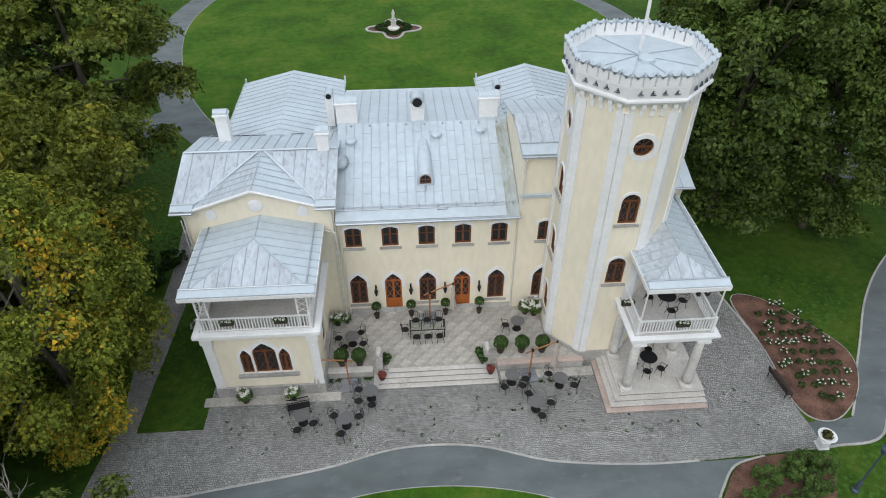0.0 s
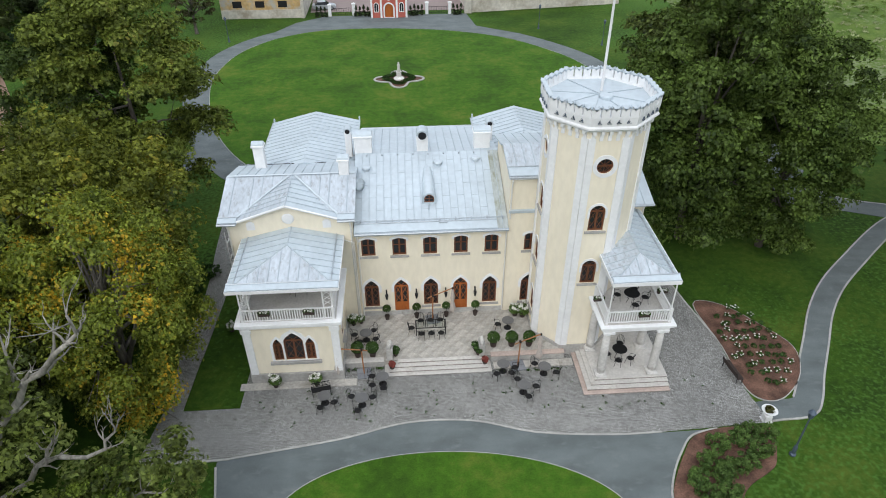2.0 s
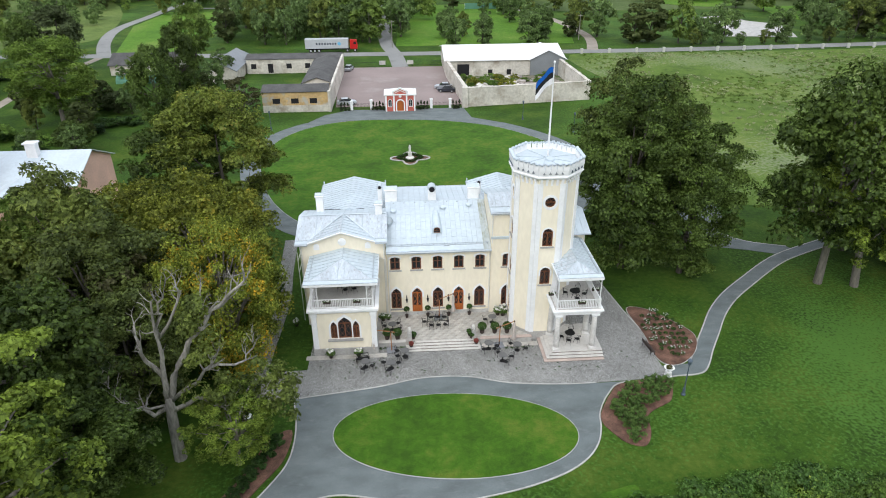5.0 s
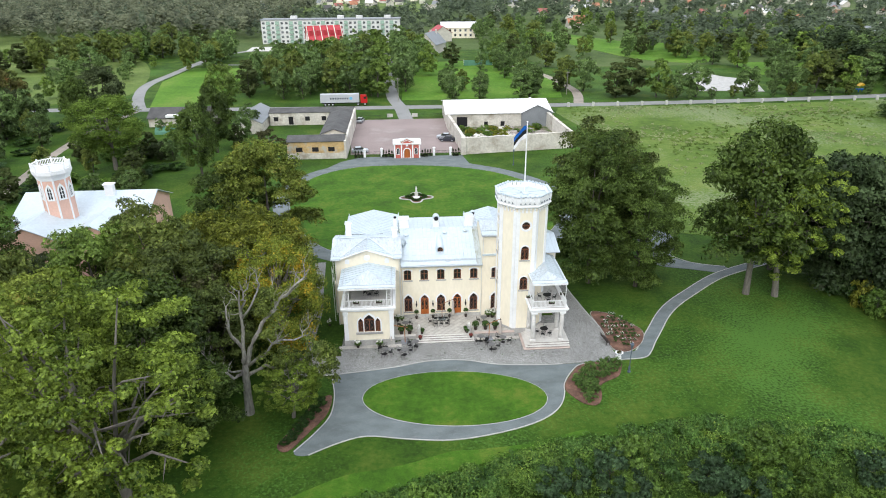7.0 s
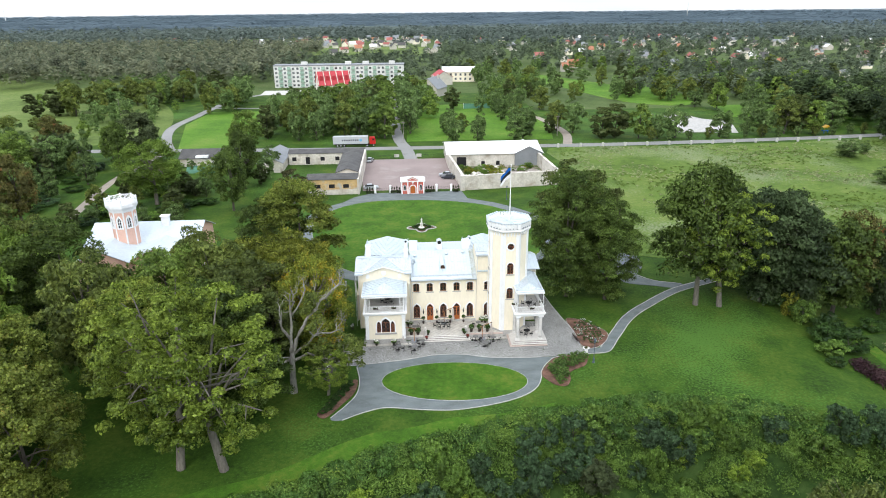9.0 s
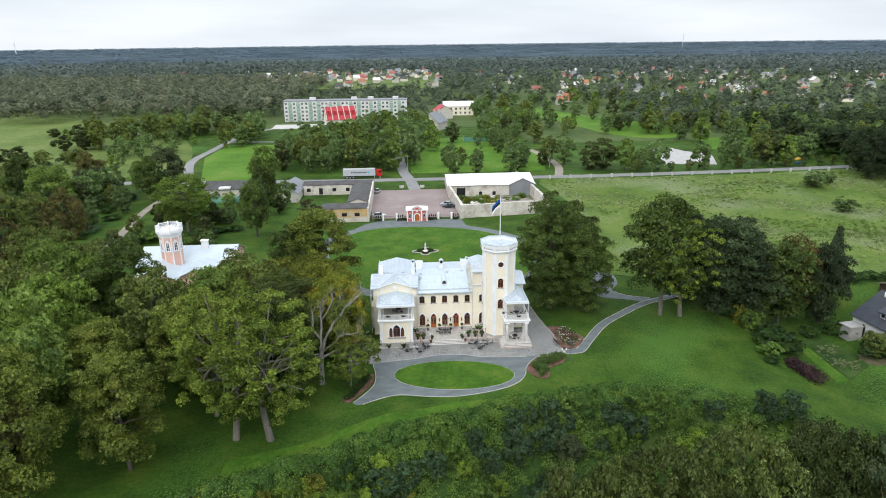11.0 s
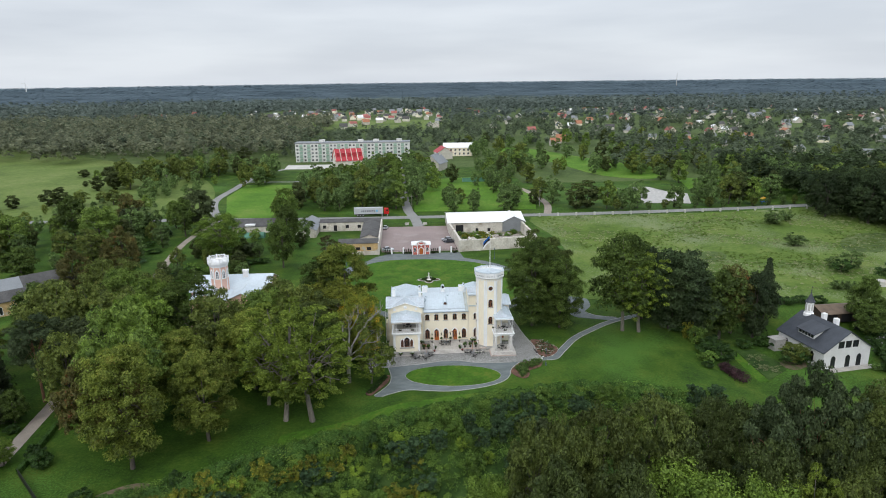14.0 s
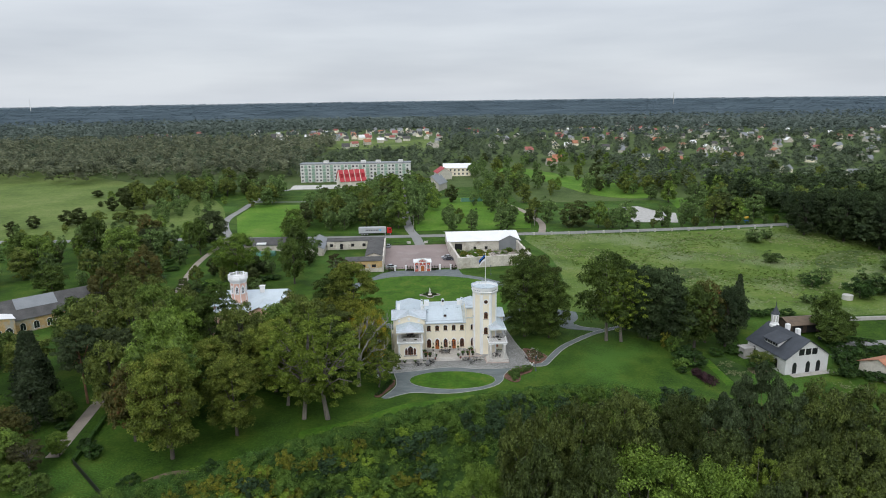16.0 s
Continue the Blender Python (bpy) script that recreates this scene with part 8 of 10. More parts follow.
def not_open(xy):
    x, y = xy[:, 0], xy[:, 1]
    bad = (x > -160) & (x < 40) & (y > 590) & (y < 830)
    bad |= (x > -430) & (x < -112) & (y < 395 - 0.25 * (x + 112)) & (y > 150)
    bad |= (x > -118) & (x < 22) & (y < 372)
    bad |= (x > 60) & (x < 165) & (y < 440) & (y > 240) & ((x - 60) / 105 + (440 - y) / 200 < 1.45)
    bad |= (x > 0) & (x < 92) & (y < 335)
    bad |= (x > 10) & (x < 62) & (y < 410)
    bad |= (x < 205) & (y < 262)
    return xy[~bad]


def place_near(n):
    xy = np.stack([rw_.uniform(-620, 760, n), rw_.uniform(215, 780, n)], 1)
    xy = not_open(xy)
    x, y = xy[:, 0], xy[:, 1]
    thin = (x > 90) & (y > 480) & (rw_.uniform(0, 1, len(x)) < 0.35)
    return xy[~thin]


def place_left(n):
    x = rw_.uniform(-860, -100, n)
    return np.stack([x, np.maximum(395 - 0.62 * (x + 330) * (x > -330), 372) + rw_.uniform(0, 1, n) * 430], 1)


def place_east(n):
    y = rw_.uniform(60, 262, n)
    x = 181 + 0.12 * np.maximum(0, 140 - y) + 9 * (y > 150) + 230 * rw_.uniform(0, 1, n) ** 1.5
    return np.stack([x, y], 1)[np.abs(y - 150 - 0.1 * (x - 150)) > 7]


def place_mid(n):
    xy = np.stack([rw_.uniform(-1350, 1450, n), 760 + 860 * rw_.uniform(0, 1, n) ** 1.15], 1)
    xy = not_open(xy)
    x, y = xy[:, 0], xy[:, 1]
    thin = (x > -180) & (x < 60) & (y < 1060) & (rw_.uniform(0, 1, len(x)) < 0.2)
    return xy[~thin]


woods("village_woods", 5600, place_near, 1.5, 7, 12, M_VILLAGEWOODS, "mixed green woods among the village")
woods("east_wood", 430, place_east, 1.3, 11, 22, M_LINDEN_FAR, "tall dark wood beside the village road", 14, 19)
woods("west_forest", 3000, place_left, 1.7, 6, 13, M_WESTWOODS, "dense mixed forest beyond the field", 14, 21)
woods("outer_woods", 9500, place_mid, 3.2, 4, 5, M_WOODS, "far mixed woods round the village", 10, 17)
# far forest out to the horizon: a closed canopy of crowns, leaf tint hazier with distance
rf = np.random.default_rng(30)
rr = np.geomspace(1250, 4890, 60)
aa = np.radians(np.arange(22, 158.01, 0.8))
RR, AA = np.meshgrid(rr, aa, indexing="ij")
FX, FY = RR * np.cos(AA), RR * np.sin(AA)
FZ = ground_z(FX, FY) + 2 + 7 * np.clip((RR - 1250) / 350, 0, 1)
nf, na = len(rr), len(aa)
q = np.arange(nf * na).reshape(nf, na)
faces = np.stack([q[:-1, :-1], q[1:, :-1], q[1:, 1:], q[:-1, 1:]], -1).reshape(-1, 4)[:, ::-1]
base = np.stack([FX, FY, FZ], -1).reshape(-1, 3)
nt = 90000
r_ = 1230 * (4880 / 1230) ** rf.uniform(0, 1, nt)
a_ = np.radians(rf.uniform(22, 158, nt))
tx, ty = r_ * np.cos(a_), r_ * np.sin(a_)
glade = np.sin(tx / 210 + 1.7 * np.sin(ty / 330)) * np.sin(ty / 150 + 1.5 * np.sin(tx / 300)) > 0.86
tx, ty, r_ = tx[~glade], ty[~glade], r_[~glade]
size = (r_ / 1250) * 4.0
cen = np.stack([tx, ty, ground_z(tx, ty) + 8.5 + rf.uniform(0, 3.0, len(tx))], 1)
tops = sprays(rf, cen, size * 0.6, 1, 1.0, 0.6, corners=3)
mid = tops.reshape(-1, 3, 3).mean(1, keepdims=True)
tops = (mid + (tops.reshape(-1, 3, 3) - mid) * size[:, None, None] * 1.5 * np.array([1, 1, 0.07])).reshape(-1, 3)
verts = np.concatenate([base, tops])
faces = np.concatenate([faces[:, :3], faces[:, [0, 2, 3]], np.arange(len(tops)).reshape(-1, 3) + len(base)])
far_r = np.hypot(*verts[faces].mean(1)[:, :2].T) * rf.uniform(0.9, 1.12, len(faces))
for lo_, hi_, fm, fl in ((0, 1700, M_WOODS, "mixed forest behind the village"), (1700, 4300, M_FARWOODS, "endless forest far behind the village, tinted blue for haze"), (4300, 9e9, M_RIDGEWOODS, "forest along the horizon, tinted pale blue for haze")):
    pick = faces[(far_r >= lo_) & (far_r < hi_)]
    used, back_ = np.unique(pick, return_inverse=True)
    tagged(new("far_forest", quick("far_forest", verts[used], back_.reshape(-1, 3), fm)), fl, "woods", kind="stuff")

# ---- terrace and garden furniture ----


def chair_proto():
    t = thing("garden_chair", "black wrought-iron garden chair with a curved back", "chair", "garden chairs")
    part("seat", Mesh().lathe(0, 0, [(0.0, 0.44), (0.22, 0.44), (0.235, 0.455), (0.22, 0.47), (0.0, 0.465)], 12), M_IRON, t)
    bk = Mesh().tube([(-0.21, 0.16, 0.45), (-0.23, 0.24, 0.75), (-0.14, 0.27, 0.93), (0, 0.28, 0.98), (0.14, 0.27, 0.93), (0.23, 0.24, 0.75), (0.21, 0.16, 0.45)], 0.016, 5)
    for dx in (-0.1, 0.0, 0.1):
        bk.tube([(dx, 0.19, 0.46), (dx * 1.2, 0.26, 0.94)], 0.009, 4)
    part("backrest", bk, M_IRON, t)
    for s in (-1, 1):
        part("armrest", Mesh().tube([(s * 0.23, 0.22, 0.68), (s * 0.27, 0.0, 0.67), (s * 0.25, -0.17, 0.62), (s * 0.2, -0.18, 0.46)], 0.014, 5), M_IRON, t)
        for q in (-1, 1):
            part("leg", Mesh().tube([(s * 0.17, q * 0.16, 0.45), (s * 0.2, q * 0.2, 0.2), (s * 0.23, q * 0.24, 0.0)], 0.014, 5), M_IRON, t)
    return t


def table_proto():
    t = thing("garden_table", "round grey garden table on a black pedestal", "table", "garden tables")
    part("tabletop", Mesh().lathe(0, 0, [(0.0, 0.70), (0.40, 0.70), (0.44, 0.715), (0.44, 0.735), (0.42, 0.74), (0, 0.74)], 24), M_TABLE, t)
    part("pedestal", Mesh().lathe(0, 0, [(0.05, 0.05), (0.035, 0.2), (0.035, 0.6), (0.09, 0.7)], 10), M_IRON, t)
    part("base", Mesh().lathe(0, 0, [(0.28, 0.0), (0.27, 0.03), (0.1, 0.07), (0.0, 0.08)], 16), M_IRON, t)
    return t


chair0, table0 = chair_proto(), table_proto()
first = {"c": True, "t": True}


def put(proto, key, m):
    if first.get(key):
        first[key] = False
        proto.matrix_basis = m
        return proto
    return copy_thing(proto, m)


def table_set(x, y, z, seats):
    put(table0, "t", Matrix.Translation((x, y, z)))
    for a, r in seats:
        q = radians(a)
        put(chair0, "c", pose(x + r * math.cos(q), y + r * math.sin(q), z, 0, 0, a - 90))


G0 = 0.052
table_set(-4.25, -6.55, G0, ((155, 0.8), (215, 0.85), (275, 0.8)))
table_set(-5.6, -8.35, G0, ((150, 0.8), (20, 0.75), (255, 0.85)))
table_set(-8.05, -8.0, G0, ((330, 0.75), (255, 0.8)))
table_set(4.1, -5.95, G0 + 0.02, ((230, 0.85), (310, 0.8), (350, 0.8)))
table_set(5.2, -7.95, G0, ((110, 0.85), (5, 0.85), (285, 0.8)))
table_set(6.9, -6.35, G0, ((135, 0.8), (335, 0.85)))
T0 = 0.618
table_set(-5.45, -2.75, T0, ((45, 0.75), (170, 0.85), (330, 0.8), (235, 0.75)))
table_set(4.95, -2.1, T0, ((185, 0.75),))

bench = thing("iron_bench", "black wrought-iron garden bench by the wall", "bench", at=pose(-8.35, -7.15, G0, 0, 0, 12))
part("seat", Mesh().box(-0.62, 0.62, -0.22, 0.2, 0.42, 0.46, 0.01), M_IRON, bench)
bb = Mesh().box(-0.62, 0.62, 0.2, 0.23, 0.82, 0.87).box(-0.62, 0.62, 0.2, 0.23, 0.5, 0.53)
for i in range(13):
    bb.tube([(-0.6 + 0.1 * i, 0.215, 0.5), (-0.6 + 0.1 * ((i + 1) % 13), 0.215, 0.84)], 0.01, 4)
part("backrest", bb, M_IRON, bench)
for s in (-1, 1):
    part("armrest", Mesh().tube([(s * 0.62, 0.2, 0.66), (s * 0.63, -0.2, 0.64), (s * 0.62, -0.2, 0.44)], 0.018, 5), M_IRON, bench)
    for q in (-0.2, 0.2):
        part("leg", Mesh().tube([(s * 0.58, q, 0.43), (s * 0.6, q * 1.1, 0.0)], 0.02, 5), M_IRON, bench)

long_table = thing("long_dining_table", "long black iron dining table with a glass top", "table", at=Matrix.Translation((-0.75, -2.1, T0)))
lt = Mesh().box(-1.12, 1.12, -0.46, -0.41, 0.70, 0.74).box(-1.12, 1.12, 0.41, 0.46, 0.70, 0.74)
for i in range(4):
    x = -1.12 + 2.19 * i / 3
    lt.box(x, x + 0.05, -0.405, 0.405, 0.70, 0.74)
part("table_frame", lt, M_IRON, long_table)
part("tabletop", Mesh().box(-1.04, 1.04, -0.38, 0.38, 0.742, 0.748), M_CLEARGLASS, long_table).visible_shadow = False
for sx in (-1, 1):
    for sy in (-1, 1):
        part("leg", Mesh().box(sx * 1.06 - 0.03, sx * 1.06 + 0.03, sy * 0.42 - 0.03, sy * 0.42 + 0.03, 0, 0.70), M_IRON, long_table)
for i in range(3):
    put(chair0, "c", pose(-1.45 + 0.72 * i, -2.82, T0, 0, 0, 180 + 6 * i))
    put(chair0, "c", pose(-1.45 + 0.72 * i, -1.38, T0, 0, 0, -5 * i))
put(chair0, "c", pose(-2.15, -2.15, T0, 0, 0, 90))

# porch and balcony furniture
for x, y, z in ((12.3, -5.6, 0.63), (12.5, -5.2, 5.29), (-9.6, -2.4, 5.51)):
    t = thing("iron_table", "round black cast-iron table", "table", "iron tables", at=Matrix.Translation((x, y, z)))
    part("tabletop", Mesh().lathe(0, 0, [(0, 0.70), (0.5, 0.70), (0.52, 0.72), (0.5, 0.74), (0, 0.74)], 20), M_IRON, t)
    for i in range(4):
        a = i * math.pi / 2 + 0.4
        part("leg", Mesh().tube([(0.1 * math.cos(a), 0.1 * math.sin(a), 0.7), (0.2 * math.cos(a), 0.2 * math.sin(a), 0.35), (0.36 * math.cos(a), 0.36 * math.sin(a), 0)], 0.018, 5), M_IRON, t)
    for a in (70, 190, 310, 250) if z < 1 or x < 0 else (60, 165, 270, 350):
        q = radians(a)
        put(chair0, "c", pose(x + 0.9 * math.cos(q), y + 0.9 * math.sin(q), z, 0, 0, a - 90))


def parasol(x, y, z, ang, out, h=2.3):
    """A folded cantilever parasol: ballast tiles, leaning wooden mast, slanting arm and tied cloth."""
    t = thing("parasol", "folded beige cantilever parasol on a wooden mast", "parasol", "folded parasols", at=pose(x, y, z, 0, 0, ang))
    for i in (0, 1):
        for j in (0, 1):
            part("ballast_tile", Mesh().box(-0.5 + 0.5 * i + 0.01, 0.5 * i - 0.01, -0.5 + 0.5 * j + 0.01, 0.5 * j - 0.01, 0.02, 0.09, 0.01), M_TILE, t)
    part("foot", Mesh().box(-0.5, 0.5, -0.04, 0.04, 0.0, 0.018).box(-0.04, 0.04, -0.5, -0.041, 0.0, 0.018).box(-0.04, 0.04, 0.041, 0.5, 0.0, 0.018), M_IRON, t)
    part("mast", Mesh().tube([(0, 0, 0.09), (0.05, 0, h)], 0.05, 8), M_TEAK, t)
    part("arm", Mesh().tube([(-0.35, 0, h - 0.15), (0.05, 0, h), (out, 0, h + 0.45)], 0.045, 8), M_TEAK, t)
    part("bracket", Mesh().box(-0.03, 0.11, -0.08, 0.08, h - 0.06, h + 0.1, 0.01), M_IRON, t)
    part("pulley", Mesh().lathe(out, 0, [(0.06, h + 0.35), (0.08, h + 0.42), (0.06, h + 0.5)], 8), M_IRON, t)
    c = Mesh()
    rows = []
    for k, r in ((h + 0.32, 0.05), (h + 0.0, 0.10), (h - 0.5, 0.13), (h - 0.85, 0.09), (h - 1.2, 0.16), (h - 1.6, 0.22), (h - 1.75, 0.17)):
        rows.append([(out + r * (1 + 0.3 * math.cos(4 * q)) * math.cos(q), r * (1 + 0.3 * math.cos(4 * q)) * math.sin(q), k) for q in np.linspace(0, 2 * math.pi, 16, endpoint=False)])
    c.loft(rows, True)
    part("folded_cloth", c, M_CLOTH, t, "tied beige cloth", True)


parasol(-5.55, -5.55, G0, 188, 1.75)
parasol(5.2, -5.55, G0 + 0.03, 8, 1.5)
parasol(-0.55, -0.85, T0, 10, 1.55)


def leaf_ball(name, parent, centre, r, n, leaf, material, seed, flat_=1.0, shell=(0.62, 1.08), rough=0.5):
    rng = np.random.default_rng(seed)
    v = sprays(rng, np.array([centre], float), np.array([r]), n, leaf, flat_, shell=shell, rough=rough)
    o = new(name, quick(name, v, np.arange(len(v)).reshape(-1, 4), material))
    o.parent = parent
    return o


def ball_tree():
    t = thing("ball_topiary", "clipped ball topiary on a stem in a dark pot", "potted plant", "ball topiaries")
    part("pot", Mesh().lathe(0, 0, [(0.13, 0), (0.18, 0.3), (0.2, 0.36), (0.17, 0.36), (0.16, 0.3), (0, 0.3)], 12), M_POT, t)
    part("stem", Mesh().tube([(0, 0, 0.3), (0.01, 0, 0.8)], 0.022, 6), M_BARK, t)
    leaf_ball("foliage", t, (0, 0, 1.02), 0.31, 640, 0.075, M_TOPIARY, 1, shell=(0.86, 1.02), rough=0.3)
    return t


def box_ball():
    t = thing("box_ball", "clipped round box shrub in a dark pot", "potted plant", "box balls")
    part("pot", Mesh().lathe(0, 0, [(0.2, 0), (0.26, 0.36), (0.28, 0.42), (0.24, 0.42), (0.22, 0.36), (0, 0.36)], 12), M_POT, t)
    leaf_ball("foliage", t, (0, 0, 0.82), 0.45, 900, 0.09, M_TOPIARY, 2, shell=(0.86, 1.02), rough=0.3)
    return t


def hydrangea(label="white hydrangea in a dark pot"):
    t = thing("hydrangea", label, "potted plant", "hydrangeas")
    part("pot", Mesh().lathe(0, 0, [(0.16, 0), (0.21, 0.3), (0.23, 0.34), (0.2, 0.34), (0.18, 0.3), (0, 0.3)], 12), M_POT, t)
    leaf_ball("foliage", t, (0, 0, 0.55), 0.42, 380, 0.15, M_RHODO, 3, 0.75)
    rng = np.random.default_rng(12)
    for i in range(7):
        a, q = i * 0.9, rng.uniform(0.15, 0.42)
        leaf_ball("blossom", t, (q * math.cos(a), q * math.sin(a), 0.76 + rng.uniform(-0.08, 0.15)), 0.13, 60, 0.07, M_FLOWER, 20 + i)
    return t


b0, x0_, h0_ = ball_tree(), box_ball(), hydrangea()
for i, (x, y) in enumerate(((-3.95, -0.55), (-1.72, -0.5), (0.5, -0.5), (2.7, -0.5))):
    m = Matrix.Translation((x, y, T0))
    if i == 0:
        b0.matrix_basis = m
    else:
        copy_thing(b0, m)
for i, (x, y) in enumerate(((-6.0, -4.35), (-4.95, -4.4), (3.65, -3.95), (4.95, -4.0), (6.2, -4.05))):
    m = Matrix.Translation((x, y, T0))
    if i == 0:
        x0_.matrix_basis = m
    else:
        copy_thing(x0_, m)
for i, (x, y, z, s) in enumerate(((-6.45, -1.0, T0, 1.0), (-5.9, -0.85, T0, 0.75), (5.7, -0.75, T0, 1.1), (6.25, -0.9, T0, 1.2), (-11.5, -6.35, 0.095, 1.0), (-8.75, -6.35, 0.095, 1.0), (-15.6, -0.5, 0.07, 0.9))):
    m = Matrix.LocRotScale((x, y, z), Euler((0, 0, i * 1.3)), (s, s, s))
    if i == 0:
        h0_.matrix_basis = m
    else:
        o = copy_thing(h0_, Matrix.Identity(4))
        o.matrix_basis = m
# pots of greenery and red flowers by the steps
for x, y, z, red in ((-3.35, -4.45, T0, False), (-3.6, -5.35, 0.16, True), (2.35, -4.35, T0, False), (2.9, -5.3, 0.16, True), (2.5, -4.75, T0, False)):
    t = thing("flower_pot", "dark pot with " + ("red flowers" if red else "trailing greenery") + " beside the steps", "potted plant", "step pots", at=Matrix.Translation((x, y, z)))
    part("pot", Mesh().lathe(0, 0, [(0.14, 0), (0.2, 0.32), (0.22, 0.36), (0.18, 0.36), (0, 0.32)], 12), M_POT, t)
    leaf_ball("foliage", t, (0, 0, 0.5), 0.24 if red else 0.32, 240, 0.11 if red else 0.14, M_FLOWER_RED if red else M_BUSH, 41)
for x in (-3.75, 2.72):
    t = thing("pedestal_statue", "weathered stone figure lying on a tall pedestal", "statue", "step statues", at=Matrix.Translation((x, -4.5, T0)))
    t_m = Mesh().box(-0.22, 0.22, -0.42, 0.42, 0.0, 0.95, 0.03)
    part("pedestal", t_m, M_STONE, t)
    part("figure", Mesh().loft([[(0.17 * k * math.cos(q), yy + 0.02 * math.cos(q), 0.952 + hh * (1 + math.sin(q)) / 2) for q in np.linspace(0, 2 * math.pi, 10, endpoint=False)] for yy, k, hh in ((0.38, 0.6, 0.2), (0.3, 1.0, 0.32), (0.0, 0.85, 0.28), (-0.15, 0.9, 0.42), (-0.28, 0.7, 0.52), (-0.38, 0.4, 0.4))], True), M_STATUE, t, smooth=True)
# wall lanterns between the doors
for x in (-3.9, -1.69, 0.5, 2.69):
    t = thing("wall_lantern", "black iron wall lantern between the windows", "lantern", "wall lanterns", at=Matrix.Translation((x, -0.02, 2.25)))
    part("bracket", Mesh().box(-0.05, 0.05, -0.03, 0.012, 0.1, 0.75).tube([(0, 0, 0.62), (0, -0.16, 0.7), (0, -0.2, 0.58)], 0.015, 5), M_IRON, t)
    part("lantern_body", Mesh().lathe(0, -0.2, [(0.05, 0.0), (0.11, 0.3), (0.13, 0.42), (0.05, 0.52), (0.0, 0.58)], 6), M_IRON, t)
# balcony flower boxes
for x, y, z in ((-11.4, -5.98, 6.3), (-8.6, -5.98, 6.3), (12.6, -7.45, 6.1), (10.15, -5.7, 6.1), (14.55, -5.2, 6.1)):
    t = thing("flower_box", "balcony flower box with white blooms on the railing", "flower box", "flower boxes", at=Matrix.Translation((x, y, z)))
    part("box", Mesh().box(-0.35, 0.35, -0.1, 0.1, -0.2, 0.0, 0.01), M_POT, t)
    for i in range(3):
        leaf_ball("foliage", t, (-0.25 + 0.25 * i, 0, 0.05), 0.13, 70, 0.09, M_BUSH, 50 + i)
        leaf_ball("blossom", t, (-0.2 + 0.2 * i, -0.06, 0.12), 0.08, 24, 0.05, M_FLOWER, 60 + i)


def urn(x, y, h=1.1):
    t = thing("stone_urn", "white stone urn with flowers on a pedestal", "urn", "garden urns", at=Matrix.Translation((x, y, 0.04)))
    part("pedestal", Mesh().box(-0.3, 0.3, -0.3, 0.3, 0, 0.1, 0.02).box(-0.24, 0.24, -0.24, 0.24, 0.102, 0.55, 0.02), M_WHITE, t)
    part("bowl", Mesh().lathe(0, 0, [(0.16, 0.552), (0.12, 0.62), (0.2, 0.7), (0.42, 0.9), (0.5, 0.98), (0.46, 1.0), (0.36, 0.93), (0, 0.9)], 20), M_WHITE, t, smooth=True)
    leaf_ball("foliage", t, (0, 0, 1.0), 0.28, 200, 0.14, M_RUST, 71, 0.6)


urn(20.35, -11.35)
urn(-18.0, -14.2)
bn = thing("park_bench", "dark wooden park bench beside the rose bed", "bench", at=pose(19.9, -7.3, 0.05, 0, 0, 97))
for i in range(4):
    part("seat_slat", Mesh().box(-0.95, 0.95, -0.24 + 0.12 * i, -0.14 + 0.12 * i, 0.42, 0.46, 0.006), M_POT, bn)
for i in range(3):
    part("back_slat", Mesh().box(-0.95, 0.95, 0.25 + 0.03 * i, 0.28 + 0.03 * i, 0.54 + 0.13 * i, 0.64 + 0.13 * i, 0.006), M_POT, bn)
for x in (-0.85, 0.85):
    part("leg_frame", Mesh().tube([(x, -0.22, 0), (x, -0.22, 0.41)], 0.03, 6).tube([(x, 0.2, 0), (x, 0.22, 0.42), (x, 0.36, 0.95)], 0.03, 6).tube([(x, -0.22, 0.4), (x, 0.24, 0.4)], 0.025, 6), M_IRON, bn)
for i, (x, y) in enumerate(((20.75, -14.0), (-30.1, 70.0), (21.5, 73.5), (30.0, 64.0))):
    t = thing("street_lamp", "blue-grey cast-iron park lamp post", "lamp post", "park lamps", at=Matrix.Translation((x, y, 0)))
    part("base", Mesh().lathe(0, 0, [(0.2, 0), (0.2, 0.12), (0.13, 0.2), (0.12, 0.7), (0.07, 0.85)], 12), M_LAMP, t)
    part("post", Mesh().lathe(0, 0, [(0.06, 0.85), (0.05, 2.0), (0.04, 3.3)], 10), M_LAMP, t)
    part("lantern", Mesh().lathe(0, 0, [(0.05, 3.3), (0.14, 3.4), (0.2, 3.75), (0.24, 3.8), (0.1, 3.98), (0, 4.05)], 8), M_LAMP, t)

